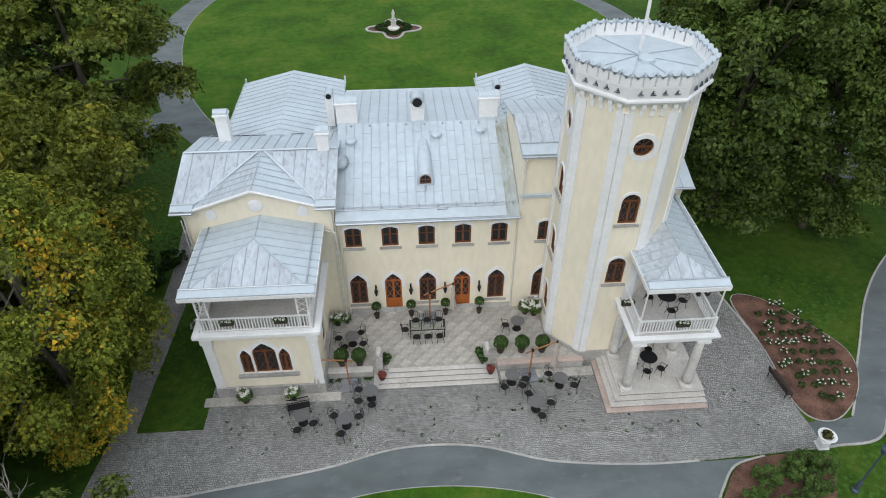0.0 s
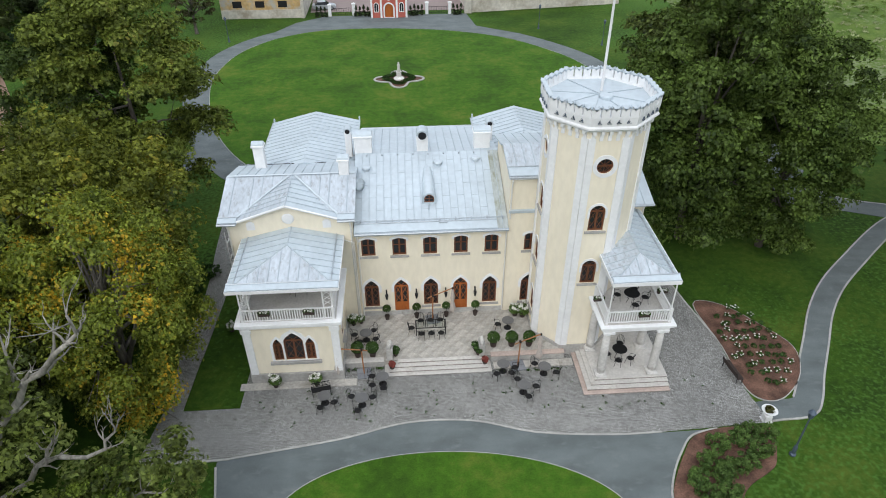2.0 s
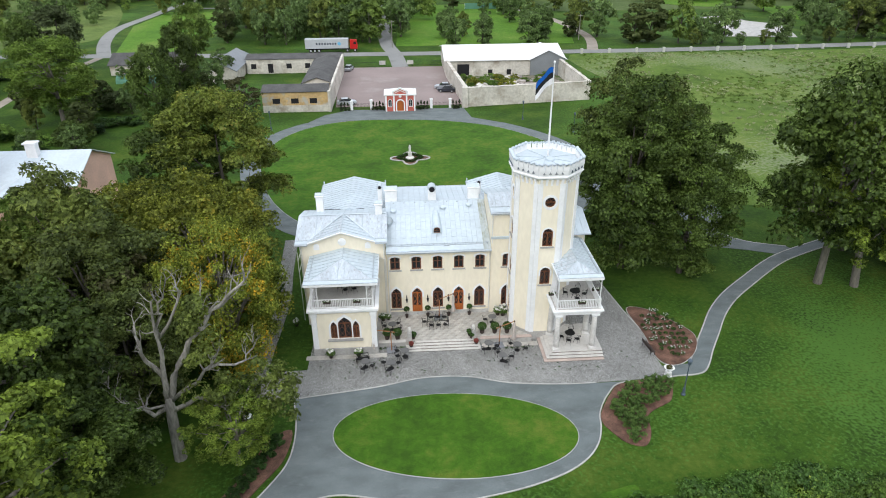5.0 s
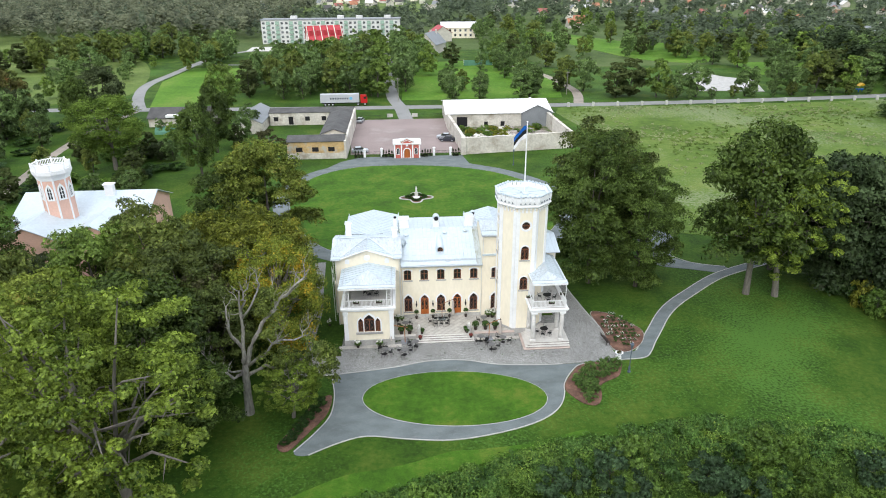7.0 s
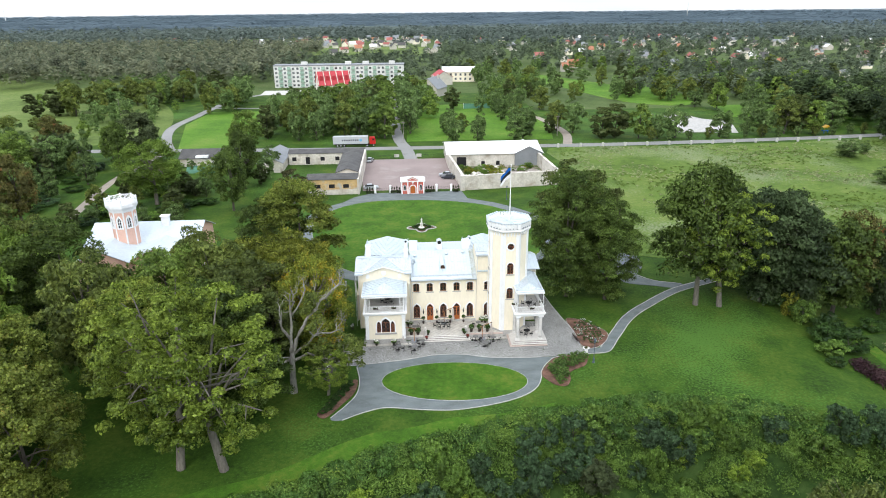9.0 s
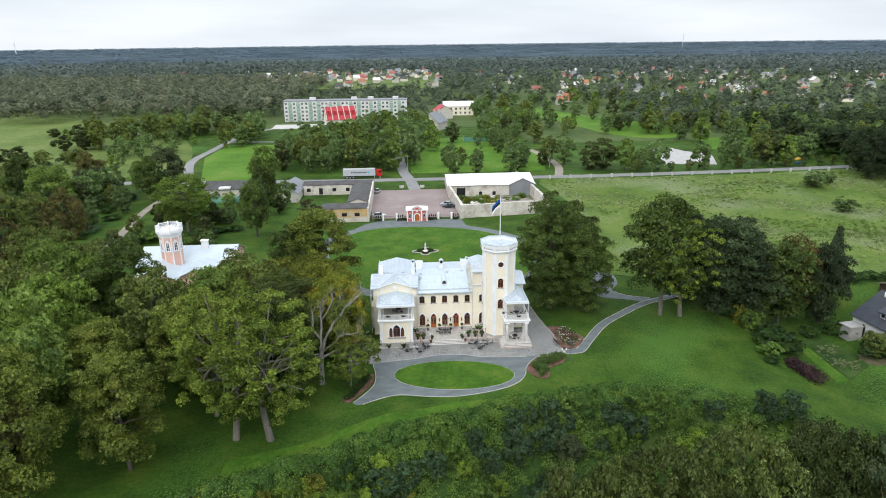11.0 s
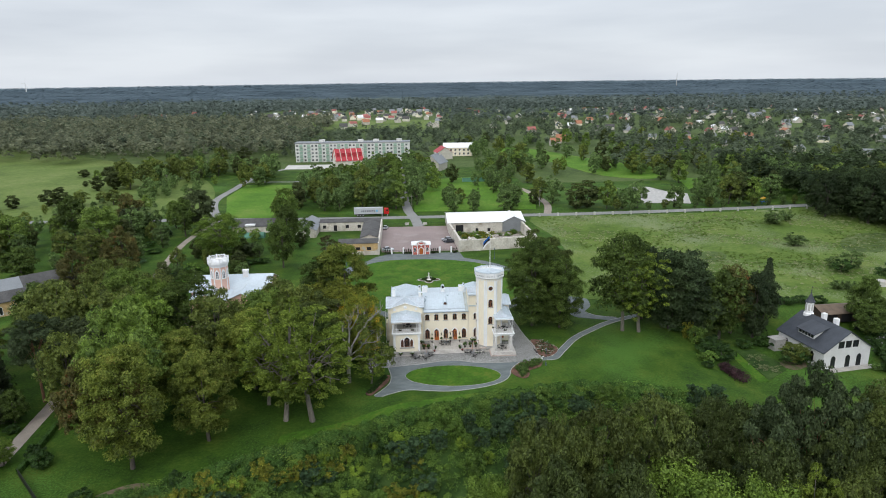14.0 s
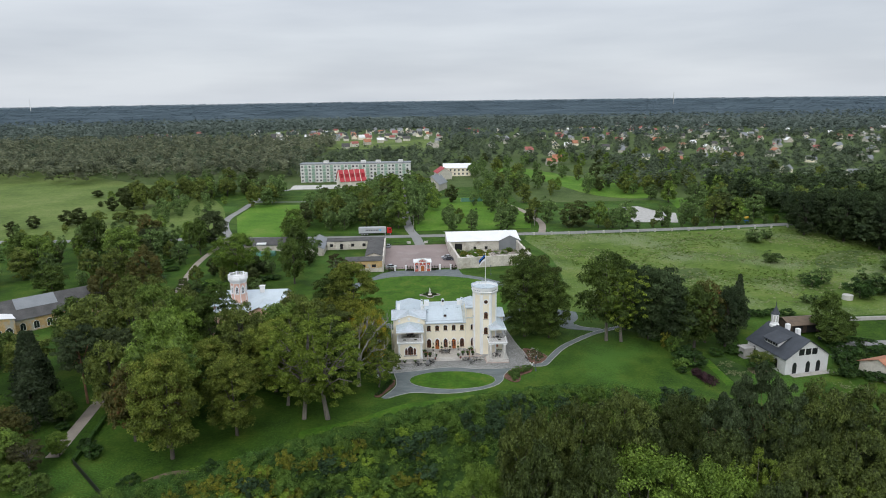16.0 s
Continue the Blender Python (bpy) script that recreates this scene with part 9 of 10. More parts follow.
# roses in the bed
rr_ = np.random.default_rng(6)
rose0 = thing("rose_bush", "low rose bush with white blooms in mulch", "rose bush", "rose bushes")
leaf_ball("foliage", rose0, (0, 0, 0.2), 0.22, 90, 0.11, M_BUSH, 81, 0.8)
for i in range(4):
    leaf_ball("blossom", rose0, (0.2 * math.cos(i * 1.7), 0.2 * math.sin(i * 1.7), 0.34), 0.06, 12, 0.05, M_FLOWER, 90 + i)
rose1 = thing("rose_bush", "low leafy rose bush without blooms", "rose bush", "rose bushes")
leaf_ball("foliage", rose1, (0, 0, 0.18), 0.23, 90, 0.11, M_BUSH, 82, 0.8)
for i in range(8):
    for j in range(11):
        x, y = 20.6 + 0.62 * i + rr_.uniform(-0.15, 0.15), -9.2 + 0.85 * j + rr_.uniform(-0.15, 0.15)
        if (x - 22.6) ** 2 / 5.2 + (y + 4.6) ** 2 / 20 < 0.86 and x < 25.0 + 0.1 * (y + 5):
            base = rose0 if rr_.uniform() < 0.32 else rose1
            key = "r0" if base is rose0 else "r1"
            first.setdefault(key, True)
            put(base, key, pose(x, y, 0.09, 0, 0, rr_.uniform(0, 360)))

# round bed with a statue on the great lawn
bed = [(-2.6 + (2.55 + 0.75 * math.cos(4 * a)) * math.cos(a) * 1.05, 51.0 + (2.55 + 0.75 * math.cos(4 * a)) * math.sin(a)) for a in np.linspace(0, 2 * math.pi, 64, endpoint=False)]
flat("statue_bed", bed, 0.12, M_MULCH, "lobed flower bed on the great lawn", "flower bed")
kerb(bed, "pale stone rim of the lobed bed", True, 0.3, 0.2)
st = thing("garden_statue", "pale stone garden figure on a round plinth", "statue", at=Matrix.Translation((-2.6, 51.0, 0.1)))
part("plinth", Mesh().lathe(0, 0, [(0.75, 0), (0.75, 0.2), (0.5, 0.3), (0.34, 0.4), (0.34, 1.0), (0.42, 1.08), (0, 1.1)], 14), M_STATUE, st)
part("figure", Mesh().lathe(0, 0, [(0.26, 1.102), (0.2, 1.5), (0.16, 1.75), (0.24, 2.05), (0.1, 2.2), (0.14, 2.35), (0.0, 2.48)], 12), M_STATUE, st, smooth=True)
for i in range(26):
    a = i * 2 * math.pi / 26
    k = 1.45 + 0.6 * (0.5 + 0.5 * math.cos(4 * a))
    plant("bush", -2.6 + k * math.cos(a), 51.0 + k * math.sin(a), 0.55, 0.42, z=0.12, group="bed plants")

# ---- gatehouse, farm ruins, village and cottage ----


def opening(parent, sd, u, z0, w, h, material=M_GLASS, frame_mat=M_WHITE, arch=0.0, name="window"):
    lp = segmental(u, w, z0, z0 + h, arch) if arch else [(u - w / 2, z0), (u + w / 2, z0), (u + w / 2, z0 + h), (u - w / 2, z0 + h)]
    fr = ringed(sd, shrink(lp, -0.1), lp, 0.003, 0.06)
    bar(fr, sd, u - 0.03, u + 0.03, z0, z0 + h, 0.012, 0.04)
    o = part(name, fr, frame_mat, parent)
    part("pane", Mesh().add([sd.at(a, b, 0.01) for a, b in lp], [tuple(range(len(lp)))]), material, o)
    return o


def gabled(parent, x0, x1, y0, y1, z0, ze, zr, wall_mat, roof_mat, along="x", over=0.35, th=0.12, wall="wall", roof="roof"):
    """A plain house body: walls up into the gables, and two roof slopes with thickness."""
    m = Mesh()
    if along == "x":
        ym = (y0 + y1) / 2
        prof = [(y0, z0), (y1, z0), (y1, ze), (ym, zr - 0.12), (y0, ze)]
        m.loft([[(x, y, z) for y, z in prof] for x in (x0, x1)], True)
        part(wall, m, wall_mat, parent)
        k = (zr - ze) / (ym - y0)
        for s in (-1, 1):
            ye = y0 - over if s < 0 else y1 + over
            q = [(x0 - over, ye, ze - k * over), (x1 + over, ye, ze - k * over), (x1 + over, ym, zr), (x0 - over, ym, zr)]
            rm = Mesh().loft([q, [(a, b, c + th) for a, b, c in q]], True)
            part(roof, rm, roof_mat, parent)
    else:
        xm = (x0 + x1) / 2
        prof = [(x0, z0), (x1, z0), (x1, ze), (xm, zr - 0.12), (x0, ze)]
        m.loft([[(x, y, z) for x, z in prof] for y in (y0, y1)], True)
        part(wall, m, wall_mat, parent)
        k = (zr - ze) / (xm - x0)
        for s in (-1, 1):
            xe = x0 - over if s < 0 else x1 + over
            q = [(xe, y0 - over, ze - k * over), (xe, y1 + over, ze - k * over), (xm, y1 + over, zr), (xm, y0 - over, zr)]
            rm = Mesh().loft([q, [(a, b, c + th) for a, b, c in q]], True)
            part(roof, rm, roof_mat, parent)


gate = thing("gatehouse", "small red gatehouse with white trim and an arched door", "gatehouse")
GS = Side(0, 82.1, 0)
door_lp = rounded(-4.05, 1.5, 0.1, 1.7)
part("wall", walling(GS, [(-7.3, 0), (-0.8, 0), (-0.8, 3.55), (-2.6, 3.55), (-2.6, 4.3), (-4.05, 4.95), (-5.5, 4.3), (-5.5, 3.55), (-7.3, 3.55)], [door_lp]), M_BRICKRED, gate)
part("wall", Mesh().box(-7.3, -0.8, 82.46, 86.8, 0, 3.55), M_BRICKRED, gate)
seam_roof = Mesh().loft([[(-7.6, 81.85, 3.56), (-0.5, 81.85, 3.56), (-0.5, 87.1, 3.56), (-7.6, 87.1, 3.56)], [(-7.6, 81.85, 3.72), (-0.5, 81.85, 3.72), (-0.5, 87.1, 3.72), (-7.6, 87.1, 3.72)], [(-5.0, 83.5, 4.3), (-3.1, 83.5, 4.3), (-3.1, 85.5, 4.3), (-5.0, 85.5, 4.3)]], True)
part("roof", seam_roof, M_WHITEROOF, gate)
for u in (-7.15, -5.45, -2.65, -0.95):
    m = Mesh()
    bar(m, GS, u - 0.17, u + 0.17, 0.0, 3.6, 0.003, 0.12)
    part("pilaster", m, M_WHITE, gate)
for a, b in (((-7.4, 3.62), (-5.5, 3.62)), ((-2.6, 3.62), (-0.7, 3.62)), ((-5.7, 4.3), (-4.05, 5.1)), ((-4.05, 5.1), (-2.4, 4.3)), ((-5.6, 3.6), (-5.6, 4.35)), ((-2.5, 3.6), (-2.5, 4.35))):
    m = Mesh()
    rod(m, GS, a, b, 0.34, -0.1, 0.16)
    part("cornice", m, M_WHITE, gate)
for a, b in (((-5.3, 4.0), (-4.05, 4.6)), ((-4.05, 4.6), (-2.8, 4.0))):
    m = Mesh()
    rod(m, GS, a, b, 0.14, 0.004, 0.05)
    part("gable_band", m, M_WHITE, gate)
dr = part("door", Mesh().add([GS.at(u, z, -0.12) for u, z in door_lp], [tuple(range(len(door_lp)))]), M_DOOR, gate, "orange wooden arched door")
part("surround", ringed(GS, shrink(door_lp, -0.25), door_lp, 0.003, 0.09), M_WHITE, dr)
for u in (-6.3, -1.8):
    opening(gate, GS, u, 1.1, 0.7, 1.2, arch=0.3)
part("medallion", Mesh().lathe(0, 0, [(0.0, 0), (0.32, 0.01), (0.26, 0.07), (0, 0.09)], 12).moved(pose(-4.05, 82.09, 3.3, 90, 0, 0)), M_WHITE, gate)

# gates and their posts
for x, y in ((-10.5, 84.3), (-14.8, 83.8), (2.8, 84.2), (7.0, 84.0)):
    t = thing("gate_post", "white plastered gate post with a cap", "gate post", "gate posts", at=Matrix.Translation((x, y, 0)))
    part("shaft", Mesh().box(-0.28, 0.28, -0.28, 0.28, 0, 1.95, 0.02), M_WHITE, t)
    part("cap", Mesh().box(-0.36, 0.36, -0.36, 0.36, 1.952, 2.08, 0.02).lathe(0, 0, [(0.3, 2.08), (0.0, 2.3)], 4, 0.785), M_WHITE, t)


def iron_fence(x0, y0, x1, y1, h=1.4, step=0.3, label="dark iron bar fence by the car park"):
    t = thing("iron_fence", label, "fence", "iron fences")
    d = math.hypot(x1 - x0, y1 - y0)
    m = Mesh().tube([(x0, y0, 0.25), (x1, y1, 0.25)], 0.025, 4).tube([(x0, y0, h - 0.1), (x1, y1, h - 0.1)], 0.025, 4)
    part("rail", m, M_IRON, t)
    data = None
    n = int(d / step)
    for i in range(n + 1):
        p = (x0 + (x1 - x0) * i / n, y0 + (y1 - y0) * i / n, 0)
        if data is None:
            o = part("bar", Mesh().box(-0.018, 0.018, -0.018, 0.018, 0, h), M_IRON, t)
            data = o.data
            o.matrix_local = Matrix.Translation(p)
        else:
            shared("bar", data, t, Matrix.Translation(p))


iron_fence(-14.5, 83.8, -10.8, 84.3)
iron_fence(3.1, 84.2, 6.7, 84.0)
iron_fence(-20.6, 128.4, -9.2, 129.0)
iron_fence(-1.0, 129.4, 8.4, 129.4)
tree_kind("thuja", 91, 0.55, 2.2, 0.05, 26, 26, 0.22, M_SPRUCE, "small clipped dark thuja by the gate", 0.05, limbs=2, cone=True, category="conifer")
for x in (-10.0, -9.3, -8.6, -7.9, -0.2, 0.5, 1.2, 1.9, 7.6, 8.3, 9.0, -15.6, -16.3, -17.0):
    plant("thuja", x, 83.3, 1.9 + 0.2 * math.sin(x * 5), 0.5, group="gate thujas")
for x in (-8.9, -1.0):
    t = thing("sign_board", "pale sign board at the car park entrance", "sign", "entrance signs", at=Matrix.Translation((x, 129.2, 0)))
    part("panel", Mesh().box(-0.9, 0.9, -0.05, 0.05, 0.5, 1.6, 0.01), M_CONCRETE, t)
    part("post", Mesh().box(-0.7, -0.6, -0.04, 0.04, 0, 0.5).box(0.6, 0.7, -0.04, 0.04, 0, 0.5), M_IRON, t)

# roofless walled yard with a white-roofed shed
yard = thing("walled_ruin", "roofless limewashed stone yard wall with a white-roofed shed", "ruin")
corners = [(10.3, 84.2), (39.8, 88.3), (38.8, 114.4), (8.2, 114.4)]
for i in (0, 1, 3):
    (ax, ay), (bx_, by_) = corners[i], corners[(i + 1) % 4]
    d = math.hypot(bx_ - ax, by_ - ay)
    m = Mesh().box(0.0, d, 0, 0.7, 0, 4.2, 0.05).moved(pose(ax, ay, 0, 0, 0, math.degrees(math.atan2(by_ - ay, bx_ - ax))))
    yw = part("yard_wall", m, M_RUINWALL, yard)
    n_ = int(d / 1.6)
    for k in range(n_):
        cp = Mesh().box(d * k / n_ + 0.02, d * (k + 1) / n_ - 0.02, -0.08, 0.78, 4.202, 4.3 + 0.05 * math.sin(k * 2.7 + i), 0.02)
        part("coping", cp.moved(pose(ax, ay, 0, 0, 0, math.degrees(math.atan2(by_ - ay, bx_ - ax)))), M_RUINWALL, yw)
part("buttress", Mesh().box(9.7, 11.0, 83.7, 85.1, 0, 4.5, 0.06), M_RUINWALL, yard)
gabled(yard, 8.2, 39.6, 114.6, 135.5, 0, 4.2, 6.3, M_RUINWALL, M_WHITEROOF, "x", 0.5)
gabled(yard, 30.6, 39.9, 114.0, 125.4, 0, 4.3, 6.5, M_GREYROOF, M_WHITEROOF, "y", 0.45, wall="cross_gable", roof="cross_roof")
YS = Side(0, 114.59, 0)
for u, w, h in ((12.8, 3.2, 2.9), (20.0, 1.2, 1.4), (25.0, 1.2, 1.4)):
    m = Mesh()
    bar(m, YS, u - w / 2, u + w / 2, 0.3, 0.3 + h, 0.003, 0.012)
    part("dark_opening", m, M_BLACK, yard)
flat("ruin_floor", [(10.5, 85), (39.3, 89), (38.5, 114.5), (8.8, 114.5)], 0.06, M_SOIL, "rubble-strewn yard floor inside the ruin", "ground")
rk = np.random.default_rng(2)
flat("rubble_floor", smooth_line([(25.5, 90.5), (37.5, 92), (37.0, 108), (31, 111), (26, 106), (24.2, 98)], 3, True), 0.09, M_RUBBLE, "bare grey rubble floor inside the ruin", "ground")
for i in range(84):
    x, y = rk.uniform(12, 36), rk.uniform(90, 112)
    if i % 5 > 1:
        if x > 25 and y < 107:
            continue
        plant("weed" if i % 2 else "bramble", x, y, rk.uniform(0.8, 2.0), rk.uniform(1.0, 2.2), group="ruin weeds")
    else:
        t = thing("rubble_heap", "heap of pale broken masonry among weeds", "rubble", "rubble heaps", at=Matrix.Translation((x, y, 0.05)))
        for k in range(12):
            s = rk.uniform(0.2, 0.75)
            m = Mesh().box(-s, s, -s * 0.7, s * 0.7, 0, s * 0.8, 0.05)
            part("masonry", m.moved(pose(rk.normal(0, 0.8), rk.normal(0, 0.8), 0, rk.uniform(-20, 20), rk.uniform(-20, 20), rk.uniform(0, 180))), M_RUBBLE if x > 25 else M_LIMEWASH, t)

# half-ruined farm range
farm = thing("farm_range", "half-ruined ochre farm building with dark roofs", "farm building")
gabled(farm, -34.0, -19.8, 83.4, 90.6, 0, 4.4, 5.2, M_OCHRE, M_ETERNIT, "x", 0.2)
FS = Side(0, 83.39, 0)
for u in (-31, -27, -23):
    m = Mesh()
    bar(m, FS, u - 0.8, u + 0.8, 1.9, 3.0, 0.003, 0.02)
    part("barred_window", m, M_BLACK, farm)
part("plinth", Mesh().box(-34.0, -19.8, 83.3, 83.385, 0, 1.5), M_RUINWALL, farm)
part("end_wall", Mesh().box(-19.79, -19.2, 82.8, 124, 0, 4.6, 0.08), M_RUINWALL, farm)
gabled(farm, -26.8, -19.9, 95.0, 122.6, 0, 3.6, 4.8, M_RUINWALL, M_ETERNIT, "y", 0.3)
for i in range(8):
    part("roof_batten", Mesh().box(-26.9, -23.6, 96.5 + 3.1 * i, 96.65 + 3.1 * i, 3.58, 3.7).moved(Matrix.Identity(4)), M_GREYROOF, farm)
gabled(farm, -45.4, -19.9, 122.8, 129.8, 0, 3.8, 4.6, M_RUINWALL, M_ETERNIT, "x", 0.2)
BS = Side(0, 122.79, 0)
for u in (-43.5, -39.0, -34.0, -29.0, -24.0):
    m = Mesh()
    bar(m, BS, u - 0.7, u + 0.7, 1.3 if u != -39 else 0.2, 2.6, 0.003, 0.02)
    part("dark_window", m, M_BLACK, farm)
barn = thing("grey_barn", "low barn with a grey sheet roof", "barn")
gabled(barn, -53.6, -45.8, 112, 132, 0, 3.2, 5.2, M_RUINWALL, M_GREYROOF, "y", 0.4)
shed = thing("patched_shed", "old shed with a patched grey and white roof", "shed")
gabled(shed, -82, -64, 124, 134, 0, 2.8, 5.0, M_RUINWALL, M_ETERNIT, "x", 0.4)
part("roof_patch", Mesh().box(-76.5, -72.5, 123.2, 126.5, 2.95, 3.6), M_WHITEROOF, shed)
gh_ = thing("polytunnel", "low green plastic polytunnel in a garden", "greenhouse", at=Matrix.Translation((-72, 116, 0)))
part("cover", Mesh().loft([[(x, 2.2 * math.cos(q), 2.0 * math.sin(q)) for q in np.linspace(0, math.pi, 9)] for x in (-5, 5)], True, False), M_COURT, gh_)

# pink villa in the trees
villa = thing("pink_villa", "pink villa with pale roofs and an octagonal tower", "house")
gabled(villa, -67.5, -47, 24, 36, 0, 7.4, 10.0, M_PINK, M_METAL, "x", 0.5)
gabled(villa, -65.5, -56.5, 15, 23.98, 0, 7.4, 9.4, M_PINK, M_METAL, "y", 0.5)
gabled(villa, -56.3, -48.5, 16.5, 23.9, 0, 7.2, 8.9, M_PINK, M_METAL, "y", 0.4)
PS = Side(0, 14.99, 0)
for u in (-64.2, -62.2, -59.8, -57.8):
    opening(villa, PS, u, 1.0, 0.9, 1.6, arch=0.4)
    opening(villa, PS, u, 3.6, 0.9, 1.2, arch=0.3)
ES = Side(-46.98, 24, 90)
for u in (2.5, 6, 9.5):
    opening(villa, ES, u, 1.6, 1.0, 1.8, arch=0.3)
VX, VY, VA = -59.35, 23.4, 2.1


def oct_ring(x, y, ap, z):
    r = ap / math.cos(math.pi / 8)
    return [(x + r * math.cos(math.pi / 8 + k * math.pi / 4), y + r * math.sin(math.pi / 8 + k * math.pi / 4), z) for k in range(8)]


part("tower_wall", Mesh().loft([oct_ring(VX, VY, VA, 5.0), oct_ring(VX, VY, VA, 15.3)], True), M_PINK, villa)
part("tower_cornice", Mesh().loft([oct_ring(VX, VY, VA + 0.05, 14.5), oct_ring(VX, VY, VA + 0.16, 14.9), oct_ring(VX, VY, VA + 0.42, 15.35), oct_ring(VX, VY, VA + 0.48, 15.5), oct_ring(VX, VY, VA + 0.48, 16.0), oct_ring(VX, VY, VA - 0.4, 16.02)], True), M_WHITE, villa)
for k in range(8):
    a = radians(45 * k)
    c = Vector((VX, VY, 0)) + Vector((math.sin(a), -math.cos(a), 0)) * VA
    sd = Side(c.x, c.y, 45 * k)
    hw = VA * math.tan(math.pi / 8)
    for s in (-1, 1):
        m = Mesh()
        bar(m, sd, s * hw - (0.13 if s > 0 else 0), s * hw + (0 if s > 0 else 0.13), 6, 14.8, 0.003, 0.05)
        part("corner_strip", m, M_WHITE, villa)
    lp = pointed(0, 0.62, 11.6, 12.9, 13.6)
    fr = ringed(sd, shrink(lp, -0.26), lp, 0.003, 0.08)
    bar(fr, sd, -0.05, 0.05, 11.6, 13.5, 0.012, 0.05)
    for z in (12.2, 12.8):
        bar(fr, sd, -0.31, 0.31, z - 0.04, z + 0.04, 0.012, 0.05)
    o = part("tower_window", fr, M_WHITE, villa)
    part("pane", Mesh().add([sd.at(u_, z_, 0.01) for u_, z_ in lp], [tuple(range(len(lp)))]), M_GLASS, o)
    m = Mesh()
    bar(m, sd, -hw * 1.18, hw * 1.18, 16.86, 16.98, 0.3, 0.4)
    bar(m, sd, -hw * 1.18, hw * 1.18, 16.1, 16.2, 0.3, 0.4)
    bar(m, sd, -hw * 1.18 - 0.1, -hw * 1.18 + 0.1, 16.0, 17.15, 0.26, 0.44)
    pr_ = part("parapet_rail", m, M_WHITE, villa)
    for i in range(9):
        u_ = -hw * 1.1 + hw * 0.27 * i
        m = Mesh()
        bar(m, sd, u_, u_ + 0.07, 16.2, 16.86, 0.33, 0.38)
        part("baluster", m, M_WHITE, pr_)
vch = part("chimney", Mesh().box(-54.6, -53.2, 28.6, 29.6, 8.6, 11.4, 0.03), M_WHITE, villa)
part("chimney_cap", Mesh().box(-54.75, -53.05, 28.45, 29.75, 11.402, 11.6), M_WHITE, vch)

# long ochre stable
stable = thing("ochre_stable", "long ochre stable with dark and grey roofs", "stable", at=pose(-122, 38, 0, 0, 0, 40))
gabled(stable, -20, 14, -7.5, 7.5, 0, 4.2, 8.5, M_OCHRE, M_ETERNIT, "x", 0.4)
ks_ = 4.3 / 7.5
part("roof_sheet", Mesh().loft([[(-9, -4.2, 8.5 - 4.2 * ks_ + 0.14), (2, -4.2, 8.5 - 4.2 * ks_ + 0.14), (2, -0.1, 8.6), (-9, -0.1, 8.6)], [(-9, -4.2, 8.5 - 4.2 * ks_ + 0.2), (2, -4.2, 8.5 - 4.2 * ks_ + 0.2), (2, -0.1, 8.66), (-9, -0.1, 8.66)]], True), M_GREYROOF, stable, "grey sheet patch")
gabled(stable, -20.5, -10.7, -10.3, -0.5, 0, 5.6, 6.5, M_OCHRE, M_WHITEROOF, "y", 0.3, wall="wing_wall", roof="wing_roof")
SS = Side(0, -10.31, 0)
for u in (-18.0, -15.2, -12.4):
    opening(stable, SS, u, 0.2, 1.8, 2.2, arch=0.8)
SS = Side(0, -7.51, 0)
for u in (-8.5, -5.0, -1.5, 2.0):
    opening(stable, SS, u, 0.6, 1.4, 1.8, arch=0.5)

# lorry on the road
lorry = thing("lorry", "red articulated lorry with a silver trailer", "lorry", at=Matrix.Translation((-33.2, 152.6, 0.06)))
trl = part("trailer", Mesh().box(0, 13.4, -1.25, 1.25, 1.15, 4.0, 0.06), M_TRAILER, lorry, "silver curtain-sided trailer")
for i, x in enumerate((3.4, 4.25, 5.1, 5.95, 6.8, 7.6, 8.4, 9.2)):
    part("letter_bar", Mesh().box(x, x + 0.5, -1.262, -1.252, 2.3, 2.9), M_LETTER, trl)
part("mark", Mesh().lathe(0, 0, [(0.0, 0), (0.55, 0.0), (0.55, 0.01), (0, 0.01)], 14).moved(pose(10.6, -1.253, 2.6, 90, 0, 0)), M_SKYBLUE, trl)
part("chassis", Mesh().box(0.3, 15.8, -0.5, 0.5, 0.7, 1.14), M_TYRE, lorry)
cab = part("cab", Mesh().loft([[(13.9, -1.2, 1.0), (16.2, -1.2, 1.0), (16.2, 1.2, 1.0), (13.9, 1.2, 1.0)], [(13.9, -1.2, 2.4), (16.2, -1.2, 2.4), (16.2, 1.2, 2.4), (13.9, 1.2, 2.4)], [(13.9, -1.15, 3.6), (15.9, -1.1, 3.5), (15.9, 1.1, 3.5), (13.9, 1.15, 3.6)]], True), M_CABRED, lorry, "red lorry cab")
part("side_window", Mesh().box(15.0, 15.8, -1.21, -1.16, 2.4, 3.1), M_GLASS, cab)
part("windscreen", Mesh().box(15.98, 16.12, -1.0, 1.0, 2.4, 3.3), M_GLASS, cab)
for x in (1.6, 2.9, 4.2, 13.0, 15.4):
    for y in (-1.0, 1.0):
        w = part("wheel", Mesh().lathe(0, 0, [(0.3, -0.16), (0.5, -0.15), (0.5, 0.15), (0.3, 0.16)], 14).moved(pose(x, y, 0.5, 90, 0, 0)), M_TYRE, lorry)
        part("rim", Mesh().lathe(0, 0, [(0.0, -0.17), (0.28, -0.165), (0.28, 0.165), (0.0, 0.17)], 10).moved(pose(x, y, 0.5, 90, 0, 0)), M_TRAILER, w)


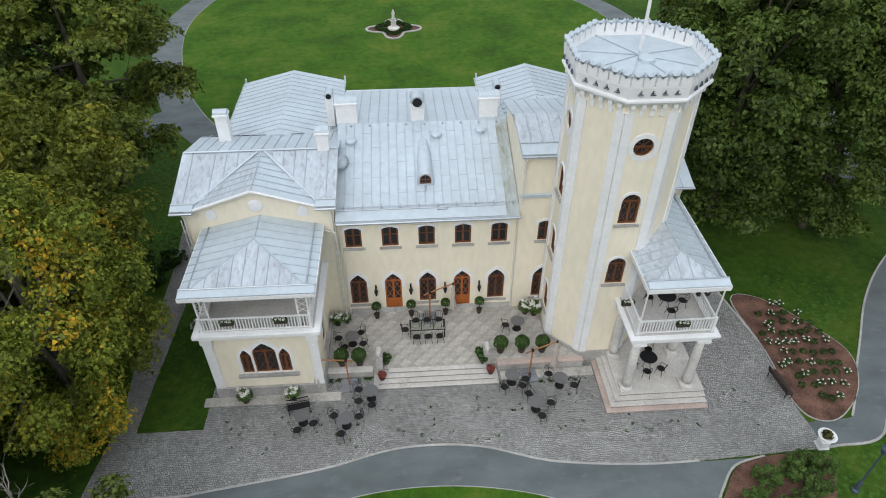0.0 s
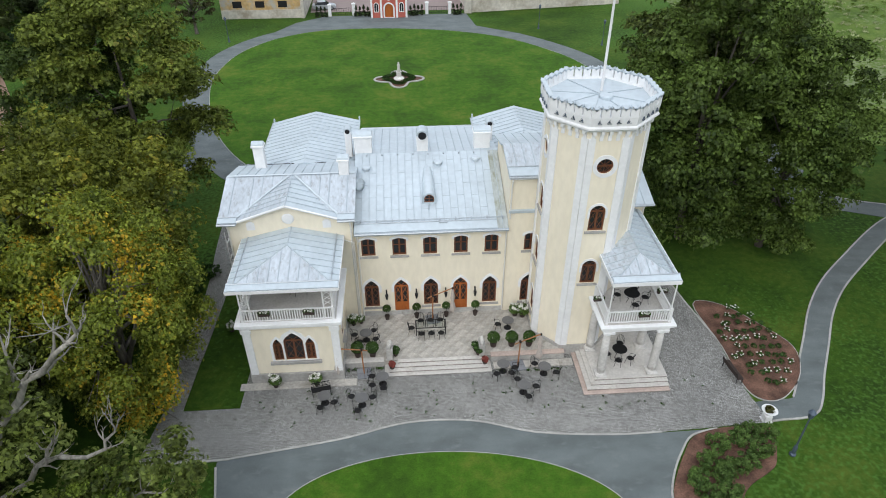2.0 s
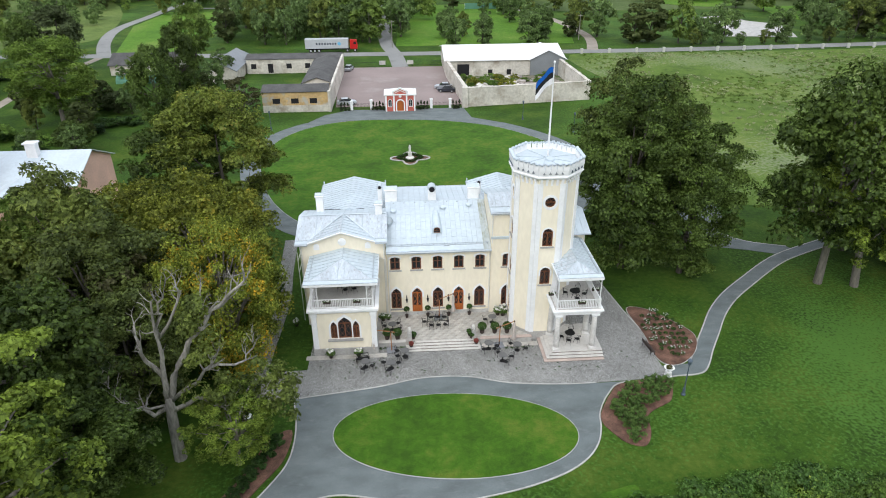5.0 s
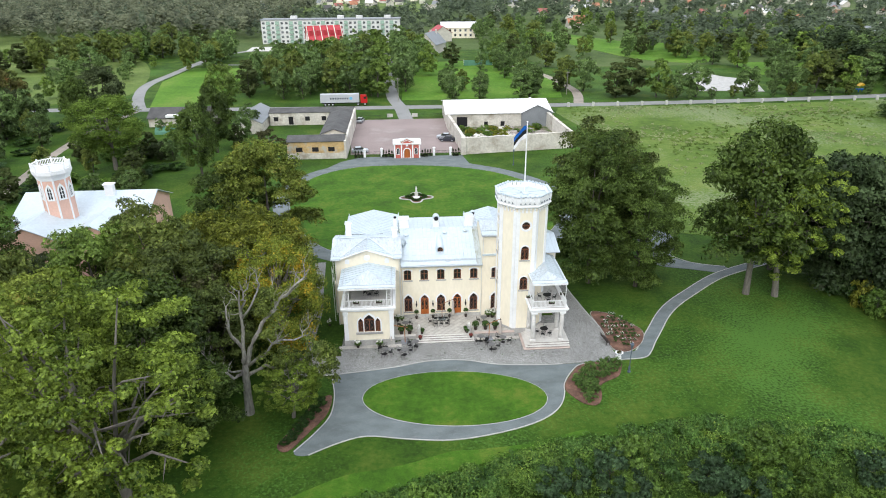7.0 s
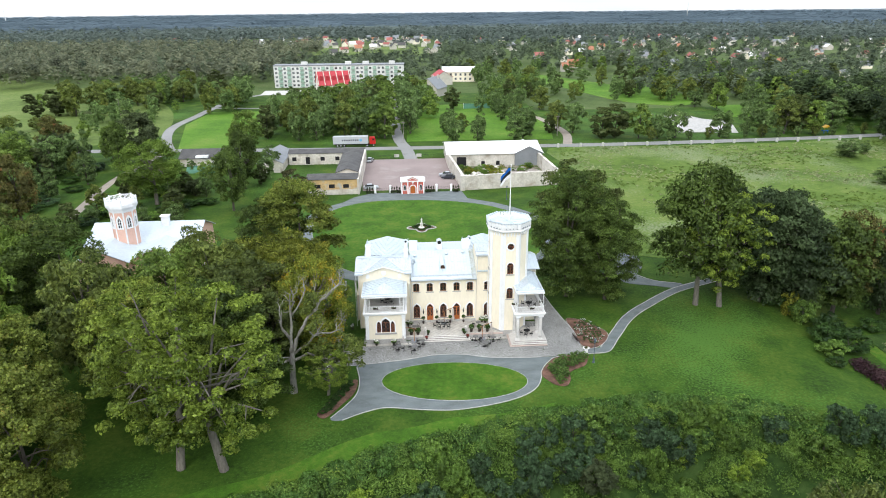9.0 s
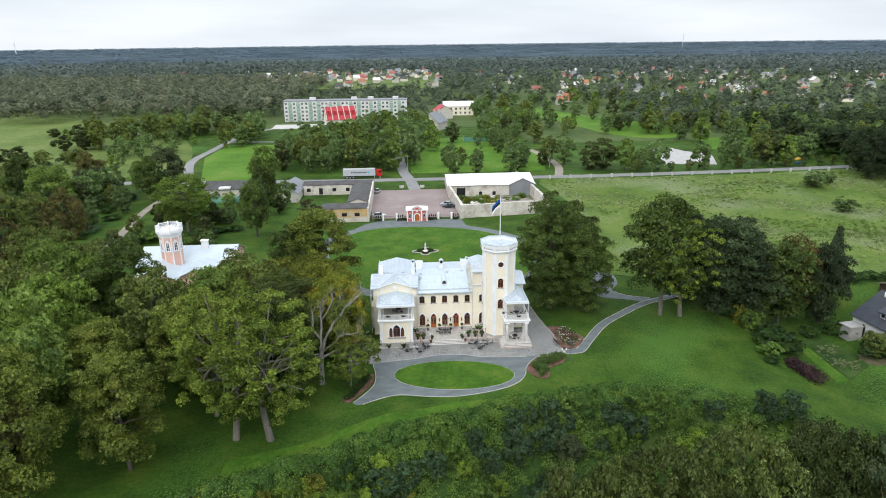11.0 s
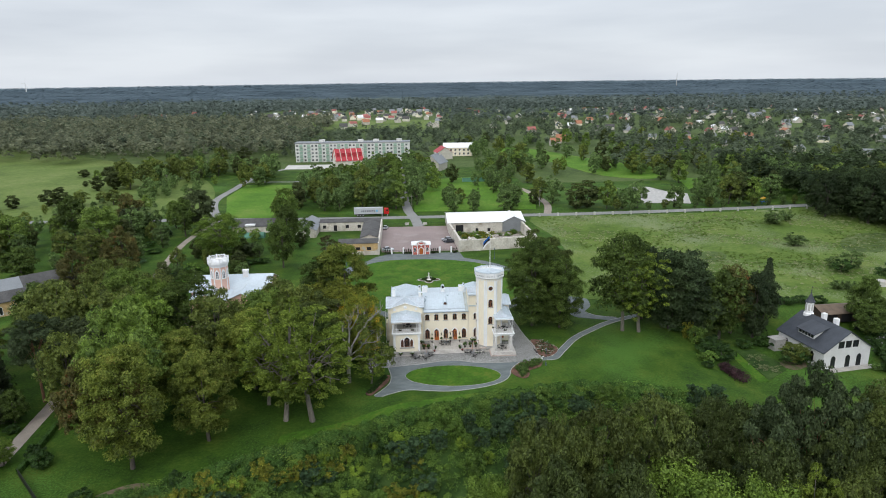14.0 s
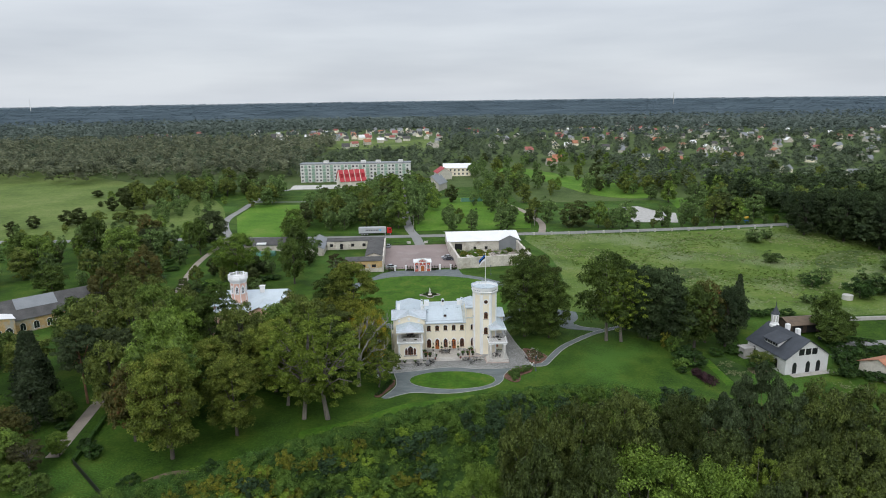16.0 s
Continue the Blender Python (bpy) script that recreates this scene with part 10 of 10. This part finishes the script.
def car(x, y, ang, paint, label):
    t = thing("car", label, "car", "parked cars", at=pose(x, y, 0.055 + float(ground_z(np.array(x), np.array(y))), 0, 0, ang))
    rows = []
    for xx, w, z0, z1 in ((-2.15, 0.72, 0.35, 0.85), (-1.95, 0.84, 0.28, 0.98), (-0.8, 0.87, 0.26, 0.98), (0.9, 0.87, 0.26, 0.95), (1.8, 0.83, 0.28, 0.82), (2.15, 0.66, 0.35, 0.68)):
        rows.append([(xx, -w, z0), (xx, -w, z1), (xx, w, z1), (xx, w, z0)])
    part("body", Mesh().loft(rows, True), paint, t)
    cb = part("cabin", Mesh().loft([[(-1.75, -0.8, 0.96), (0.95, -0.8, 0.94), (0.95, 0.8, 0.94), (-1.75, 0.8, 0.96)], [(-1.2, -0.66, 1.46), (0.25, -0.66, 1.48), (0.25, 0.66, 1.48), (-1.2, 0.66, 1.46)]], True), M_GLASS, t)
    part("roof", Mesh().box(-1.2, 0.25, -0.66, 0.66, 1.46, 1.51, 0.02), paint, cb)
    for a in (-1.35, 1.35):
        for b in (-0.8, 0.8):
            w = part("wheel", Mesh().lathe(0, 0, [(0.2, -0.1), (0.32, -0.1), (0.32, 0.1), (0.2, 0.1)], 12).moved(pose(a, b, 0.32, 90, 0, 0)), M_TYRE, t)
            part("rim", Mesh().lathe(0, 0, [(0, -0.105), (0.2, -0.105), (0.2, 0.105), (0, 0.105)], 8).moved(pose(a, b, 0.32, 90, 0, 0)), M_CARSILVER, w)


car(-16.2, 88.5, 8, M_CARSILVER, "silver car parked beside the farm wall")
car(7.2, 98.5, 172, M_CARDARK, "dark car parked beside the yard wall")
car(6.6, 101.6, 172, M_CARSILVER, "silver car parked by the yard wall")
car(-18.0, 125.0, 80, M_CARSILVER, "pale car parked near the road")
car(107.0, 5.4, 60, M_CARDARK, "dark car parked beside the carport")

# block of flats
flats = thing("block_of_flats", "long white five-storey block of flats with green balconies", "apartment building", at=pose(-92.7, 362.5, 0, 0, 0, -2.0))
part("wall", Mesh().box(0, 88, 0, 12, 0, 14.4), M_PANELWALL, flats)
part("roof", Mesh().box(-0.4, 88.4, -0.4, 12.4, 14.402, 14.9), M_GREYROOF, flats)
for x in (18, 48, 60, 78):
    part("roof_hut", Mesh().box(x, x + 4, 4, 8, 14.902, 16.6), M_PANELWALL, flats)
wd = bd = None
for f in range(5):
    for i in range(30):
        x = 1.6 + i * 2.9
        z = 0.9 + 2.75 * f
        if i % 5 in (1, 3):
            if bd is None:
                o = part("balcony", Mesh().box(-1.2, 1.2, -1.1, -0.01, 0, 1.1).box(-1.2, 1.2, -0.02, -0.01, 1.1, 2.1), M_GREENPANEL, flats)
                bd = o.data
            else:
                o = new("balcony", bd)
                o.parent = flats
            o.matrix_local = Matrix.Translation((x, 0, z - 0.3))
        else:
            if wd is None:
                o = part("window", Mesh().box(-0.75, 0.75, -0.05, -0.004, 0, 1.35), M_SKYPANE, flats)
                wd = o.data
            else:
                o = new("window", wd)
                o.parent = flats
            o.matrix_local = Matrix.Translation((x, 0, z))
shop = thing("red_roofed_hall", "pale hall with a ribbed red sheet roof", "hall", at=pose(-49.5, 326, 0, 0, 0, 14))
gabled(shop, -10, 10, -8, 8, 0, 6.2, 13.6, M_HOUSEWALL, M_REDROOF, "x", 0.5)
for i in range(6):
    xr_ = -10 + 4 * i
    part("roof_rib", Mesh().tube([(xr_, -8.5, 5.95), (xr_, 0, 13.85)], 0.28, 5), M_HOUSEWALL, shop, "pale roof rib")
    if i < 5:
        part("roof_dormer", Mesh().box(xr_ + 1.1, xr_ + 2.9, -5.6, -2.0, 8.6, 11.4), M_REDROOF, shop)
grey_house = thing("grey_gabled_house", "white house with a steep dark grey roof", "house", at=pose(12.5, 306, 0, 0, 0, -25))
gabled(grey_house, -6, 6, -8, 8, 0, 5.2, 11.0, M_HOUSEWALL, M_GREYROOF, "y", 0.5)
HS = Side(0, -8.01, 0)
for u, z in ((-3.5, 1.2), (0, 1.2), (3.5, 1.2), (-1.8, 5.6), (1.8, 5.6)):
    opening(grey_house, HS, u, z, 1.2, 1.4)
part("chimney", Mesh().box(-1.5, -0.6, 2, 3, 9.0, 12.0).box(0.8, 1.6, 5, 6, 9.0, 12.0), M_HOUSEWALL, grey_house)
cream = thing("cream_school", "large cream building with a white sheet roof", "school", at=pose(37, 392, 0, 0, 0, -4))
gabled(cream, -13, 13, -8, 8, 0, 7.0, 10.0, M_PLASTER, M_WHITEROOF, "x", 0.6)
CS = Side(0, -8.01, 0)
for i in range(7):
    for z in (1.2, 4.3):
        opening(cream, CS, -10.5 + 3.5 * i, z, 1.3, 1.6)
annex = thing("red_roofed_annex", "low house with a red sheet roof", "house", at=pose(22, 370, 0, 0, 0, 10))
gabled(annex, -6, 6, -7, 7, 0, 5.5, 9.5, M_HOUSEWALL, M_REDROOF, "y", 0.5)
board = thing("practice_wall", "green sports practice board on the green", "sports wall", at=Matrix.Translation((33, 248, 0)))
part("board", Mesh().box(-7, 7, -0.15, 0.15, 0, 2.6, 0.02), M_COURT, board)
part("frame", Mesh().box(-7.1, -7.0, -0.2, 0.2, 0, 2.8).box(7.0, 7.1, -0.2, 0.2, 0, 2.8), M_RAIL, board)
swing = thing("play_frame", "yellow and blue play frame by the road", "play frame", at=Matrix.Translation((168, 160, 0)))
part("platform", Mesh().box(-1.5, 1.5, -1, 1, 0.9, 1.1).box(-1.4, -1.2, -0.9, -0.7, 0, 0.9).box(1.2, 1.4, 0.7, 0.9, 0, 0.9), M_BLUE, swing)
part("canopy", Mesh().prism([(0, 0), (3, 0), (1.5, 1.0)], 0, 2.2).moved(pose(-1.5, 1.1, 2.3, 90, 0, 0)), M_YELLOW, swing)
part("post", Mesh().tube([(-1.3, -0.8, 1.1), (-1.3, -0.8, 2.3)], 0.06, 5).tube([(1.3, -0.8, 1.1), (1.3, -0.8, 2.3)], 0.06, 5), M_YELLOW, swing)

# the cottage's garden: a mown strip, weedy beds, bare earth and clipped shrubs
flat("garden_strip", [(66.9, -5.8), (68.9, -5.2), (68.4, -20.9), (66.0, -21.6)], -2.5, M_LAWN, "bright mown grass strip in the cottage garden", "lawn", -2.8)
flat("weedy_garden", [(69.3, -4.6), (74, -4.4), (76, -11.4), (75.3, -15.9), (68.7, -20.4)], -2.53, M_BANK, "overgrown vegetable plot beside the cottage", "garden", -2.8)
flat("bare_plot", smooth_line([(76.2, -11.6), (76.4, -15.8), (81.0, -14.6), (81.6, -11.0)], 4, True), -2.52, M_BARESOIL, "patch of bare trodden earth", "ground", -2.8)
gf = np.random.default_rng(71)
cen = np.concatenate([np.stack([gf.normal(x, 1.3, 26), gf.normal(y, 1.2, 26), np.full(26, -2.3)], 1) for x, y in ((70.2, -14.6), (73.0, -15.2), (71.4, -9.0), (93.7, -24.3), (97.5, -26.0), (90.0, -28.0))])
wv_ = sprays(gf, cen, gf.uniform(0.15, 0.5, len(cen)), 16, 0.16, 0.5, corners=3)
tagged(new("garden_flowers", quick("garden_flowers", wv_, np.arange(len(wv_)).reshape(-1, 3), M_PALEWEED)), "pale flowering weeds in the cottage garden", "flowers", kind="stuff")
for i in range(7):
    plant("bush" if i % 3 else "rhodo", 95.2 + 1.45 * i, -17.4 - 0.35 * i, 1.7, 1.3, group="cottage hedge")
for x, y, h, r in ((105.1, -4.1, 3.4, 2.8), (101.4, -11.5, 3.4, 2.9), (107.8, -10.0, 3.2, 2.8), (106.6, -7.4, 3.4, 2.6), (76.5, -1.8, 1.6, 1.6)):
    plant("bush", x, y, h, r, group="cottage bushes")

# slate-roofed cottage on the lower ground
cot = thing("slate_cottage", "white cottage with a slate roof and a turret", "cottage", at=pose(88.05, -8.3, -2.65, 0, 0, 9.2) @ Matrix.Diagonal((1.0, 0.9, 1.09, 1)))
gabled(cot, -6.2, 6.2, -8.2, 7.5, 0, 4.1, 8.0, M_COTTAGE, M_SLATE, "y", 0.5)
KS = Side(0, -8.21, 0)
for u in (-3.6, 0.3, 3.3):
    opening(cot, KS, u, 0.3, 1.0, 2.0, arch=0.5, frame_mat=M_IRON)
for u in (-1.9, 0.0, 1.9):
    opening(cot, KS, u, 4.6, 1.3, 1.3, frame_mat=M_IRON)
LS = Side(-6.21, 7.5, -90)
for u in (3.0, 12.0):
    opening(cot, LS, u, 0.8, 0.9, 1.7, arch=0.45, frame_mat=M_IRON)
dmr = part("dormer", Mesh().loft([[(-4.9, -3.0, 4.7), (-4.9, 2.4, 4.7), (-1.5, 2.4, 6.8), (-1.5, -3.0, 6.8)], [(-4.9, -3.0, 6.05), (-4.9, 2.4, 6.05), (-1.5, 2.4, 7.1), (-1.5, -3.0, 7.1)]], True), M_COTTAGE, cot, "white rendered dormer")
for i in range(5):
    part("dormer_pane", Mesh().box(-4.95, -4.903, -2.75 + i * 1.02, -1.95 + i * 1.02, 5.2, 5.9), M_GLASS, dmr)
part("dormer_roof", Mesh().loft([[(-5.4, -3.4, 5.98), (-5.4, 2.8, 5.98), (-1.2, 2.8, 7.3), (-1.2, -3.4, 7.3)], [(-5.4, -3.4, 6.14), (-5.4, 2.8, 6.14), (-1.2, 2.8, 7.46), (-1.2, -3.4, 7.46)]], True), M_SLATE, dmr)
for y in (-2.6, 1.4):
    part("chimney", Mesh().box(0.4, 1.4, y - 0.5, y + 0.5, 7.2, 9.1, 0.03), M_WHITE, cot)
tur = part("turret", Mesh().loft([oct_ring(0, 5.6, 1.15, 7.2), oct_ring(0, 5.6, 1.15, 8.0), oct_ring(0, 5.6, 0.9, 8.2), oct_ring(0, 5.6, 0.9, 10.6)], True), M_WHITE, cot)
part("turret_spire", Mesh().loft([oct_ring(0, 5.6, 1.15, 10.6), oct_ring(0, 5.6, 0.75, 11.2), oct_ring(0, 5.6, 0.12, 12.6), oct_ring(0, 5.6, 0.03, 14.2)], True), M_SLATE, tur)
for k in range(8):
    a = radians(45 * k)
    sd = Side(0.91 * math.sin(a), 5.6 - 0.91 * math.cos(a), 45 * k)
    m = Mesh()
    bar(m, sd, -0.22, 0.22, 8.7, 10.2, 0.003, 0.03)
    part("turret_louvre", m, M_CONCRETE, tur)
part("terrace", Mesh().box(-5, 7, -10.2, -8.25, -0.3, 0.12, 0.03), M_GROUT, cot)
part("porch", Mesh().box(-9.2, -6.25, 4.5, 7.0, -0.2, 2.6).box(-9.5, -6.25, 4.2, 7.3, 2.602, 2.8), M_STONE, cot)
garage = thing("carport", "brown-roofed carport beside the cottage", "carport", at=pose(103.4, 10.4, -1.0, 0, 0, 4))
gabled(garage, -5.2, 5.2, -3.2, 3.2, 0, 2.6, 3.7, surface("dark_boarded_wall", (0.06, 0.042, 0.032), 0.8, var=0.25), surface("brown_sheet_roof", (0.135, 0.098, 0.068), 0.7, var=0.2), "x", 0.6)
GG = Side(0, -3.21, 0)
for u in (-2.8, 1.4):
    m = Mesh()
    bar(m, GG, u - 1.5, u + 1.5, 0.0, 2.3, 0.003, 0.02)
    part("bay_opening", m, M_BLACK, garage)
tank = thing("water_tank", "low round white tank in the meadow", "tank", at=Matrix.Translation((133, 32, 0)))
part("shell", Mesh().lathe(0, 0, [(1.6, -0.2), (1.6, 1.6), (1.5, 1.66), (1.4, 1.5), (0, 1.5)], 20), M_CONCRETE, tank)
oh = thing("tile_roofed_house", "low house with an orange tile roof", "house", at=pose(110, -19, -2.6, 0, 0, 15))
gabled(oh, -6, 6, -5, 5, 0, 2.8, 5.0, M_HOUSEWALL, M_TILEROOF, "x", 0.5)
for i, (a, b) in enumerate((((113, 13.6), (150, 13.6)),)):
    t = thing("stone_wall", "low dry stone garden wall", "wall", "stone walls")
    z = float(ground_z(np.array(a[0]), np.array(a[1])))
    part("wall_body", Mesh().box(0, math.hypot(b[0] - a[0], b[1] - a[1]), -0.3, 0.3, -0.5, 1.0, 0.08).moved(pose(a[0], a[1], z, 0, 0, math.degrees(math.atan2(b[1] - a[1], b[0] - a[0])))), M_STONE, t)
for i in range(16):
    t = thing("field_post", "grey concrete post of the field fence", "fence post", "field posts", at=Matrix.Translation((52 + 8.6 * i, 142.6 + 0.012 * i * i, 0)))
    part("post", Mesh().box(-0.35, 0.35, -0.35, 0.35, 0, 1.5, 0.05), M_CONCRETE, t)
for x, y in ((-6.2, 158), (57, 166), (96, 166), (-150, 246)):
    t = thing("utility_pole", "grey wooden utility pole by the road", "pole", "utility poles", at=Matrix.Translation((x, y, 0)))
    part("pole", Mesh().lathe(0, 0, [(0.14, -0.3), (0.1, 8.5)], 8), M_DEADWOOD, t)
    part("crossarm", Mesh().box(-0.8, 0.8, -0.06, 0.06, 7.9, 8.05), M_DEADWOOD, t)
fn = thing("hedge_fence", "dark clipped low hedge and plank fence beside the path", "fence")
for a, b, h_, m_ in (((-73.9, -47.7), (-63.8, -58.9), 1.2, M_IRON), ((-74.0, -47.4), (-74.9, -36.8), 1.0, M_BUSH), ((-74.9, -36.5), (-76.5, -21.5), 1.0, M_BUSH)):
    ln_ = math.hypot(b[0] - a[0], b[1] - a[1])
    fz_ = float(ground_z(np.array(a[0]), np.array(a[1])))
    part("panel", Mesh().box(0, ln_, -0.06 if m_ is M_IRON else -0.4, 0.06 if m_ is M_IRON else 0.4, -0.2, h_, 0.03).moved(pose(a[0], a[1], fz_, 0, 0, math.degrees(math.atan2(b[1] - a[1], b[0] - a[0])))), m_, fn)

# far village houses
vr = np.random.default_rng(44)
walls = (M_HOUSEWALL, M_RUINWALL, M_HOUSEWALL, M_PLASTER)
roofs = (M_FADEDROOF, M_GREYROOF, M_ETERNIT, M_GREYROOF, M_WHITEROOF, M_ETERNIT, M_TILEROOF, M_FADEDROOF, M_GREYROOF, M_ETERNIT)
labels = {"faded_red_roof": "faded red", "grey_sheet_roof": "grey", "orange_tile_roof": "orange tiled", "white_sheet_roof": "white", "dark_fibre_cement_roof": "dark"}
for i, (x, y) in enumerate(VILLAGE):
    rm, wm = roofs[int(vr.integers(0, 10))], walls[int(vr.integers(0, 4))]
    t = thing("village_house", "far village house with a " + labels[rm.name] + " roof", "house", "village houses", at=pose(x, y, 0.3 * (y > 1200), 0, 0, vr.uniform(-30, 30)))
    w, d, h = vr.uniform(7, 10), vr.uniform(6, 8), vr.uniform(2.8, 4.6)
    gabled(t, -w / 2, w / 2, -d / 2, d / 2, 0, h, h + vr.uniform(2.5, 4), wm, rm, "x" if i % 3 else "y", 0.4)
mast = thing("radio_mast", "thin grey radio mast on the horizon", "mast", at=Matrix.Translation((1150, 2600, 10)))
part("mast_tube", Mesh().lathe(0, 0, [(1.2, 0), (0.8, 60)], 6), M_CONCRETE, mast)
turb = thing("wind_turbine", "white wind turbine far off in the forest", "wind turbine", at=Matrix.Translation((-1720, 3000, 12)))
part("tower", Mesh().lathe(0, 0, [(2.0, 0), (1.2, 50)], 8), M_WHITE, turb)
for k in range(3):
    part("blade", Mesh().tube([(0, -2, 50), (22 * math.sin(k * 2.094 + 0.3), -2, 50 + 22 * math.cos(k * 2.094 + 0.3))], [0.9, 0.25], 5), M_WHITE, turb)
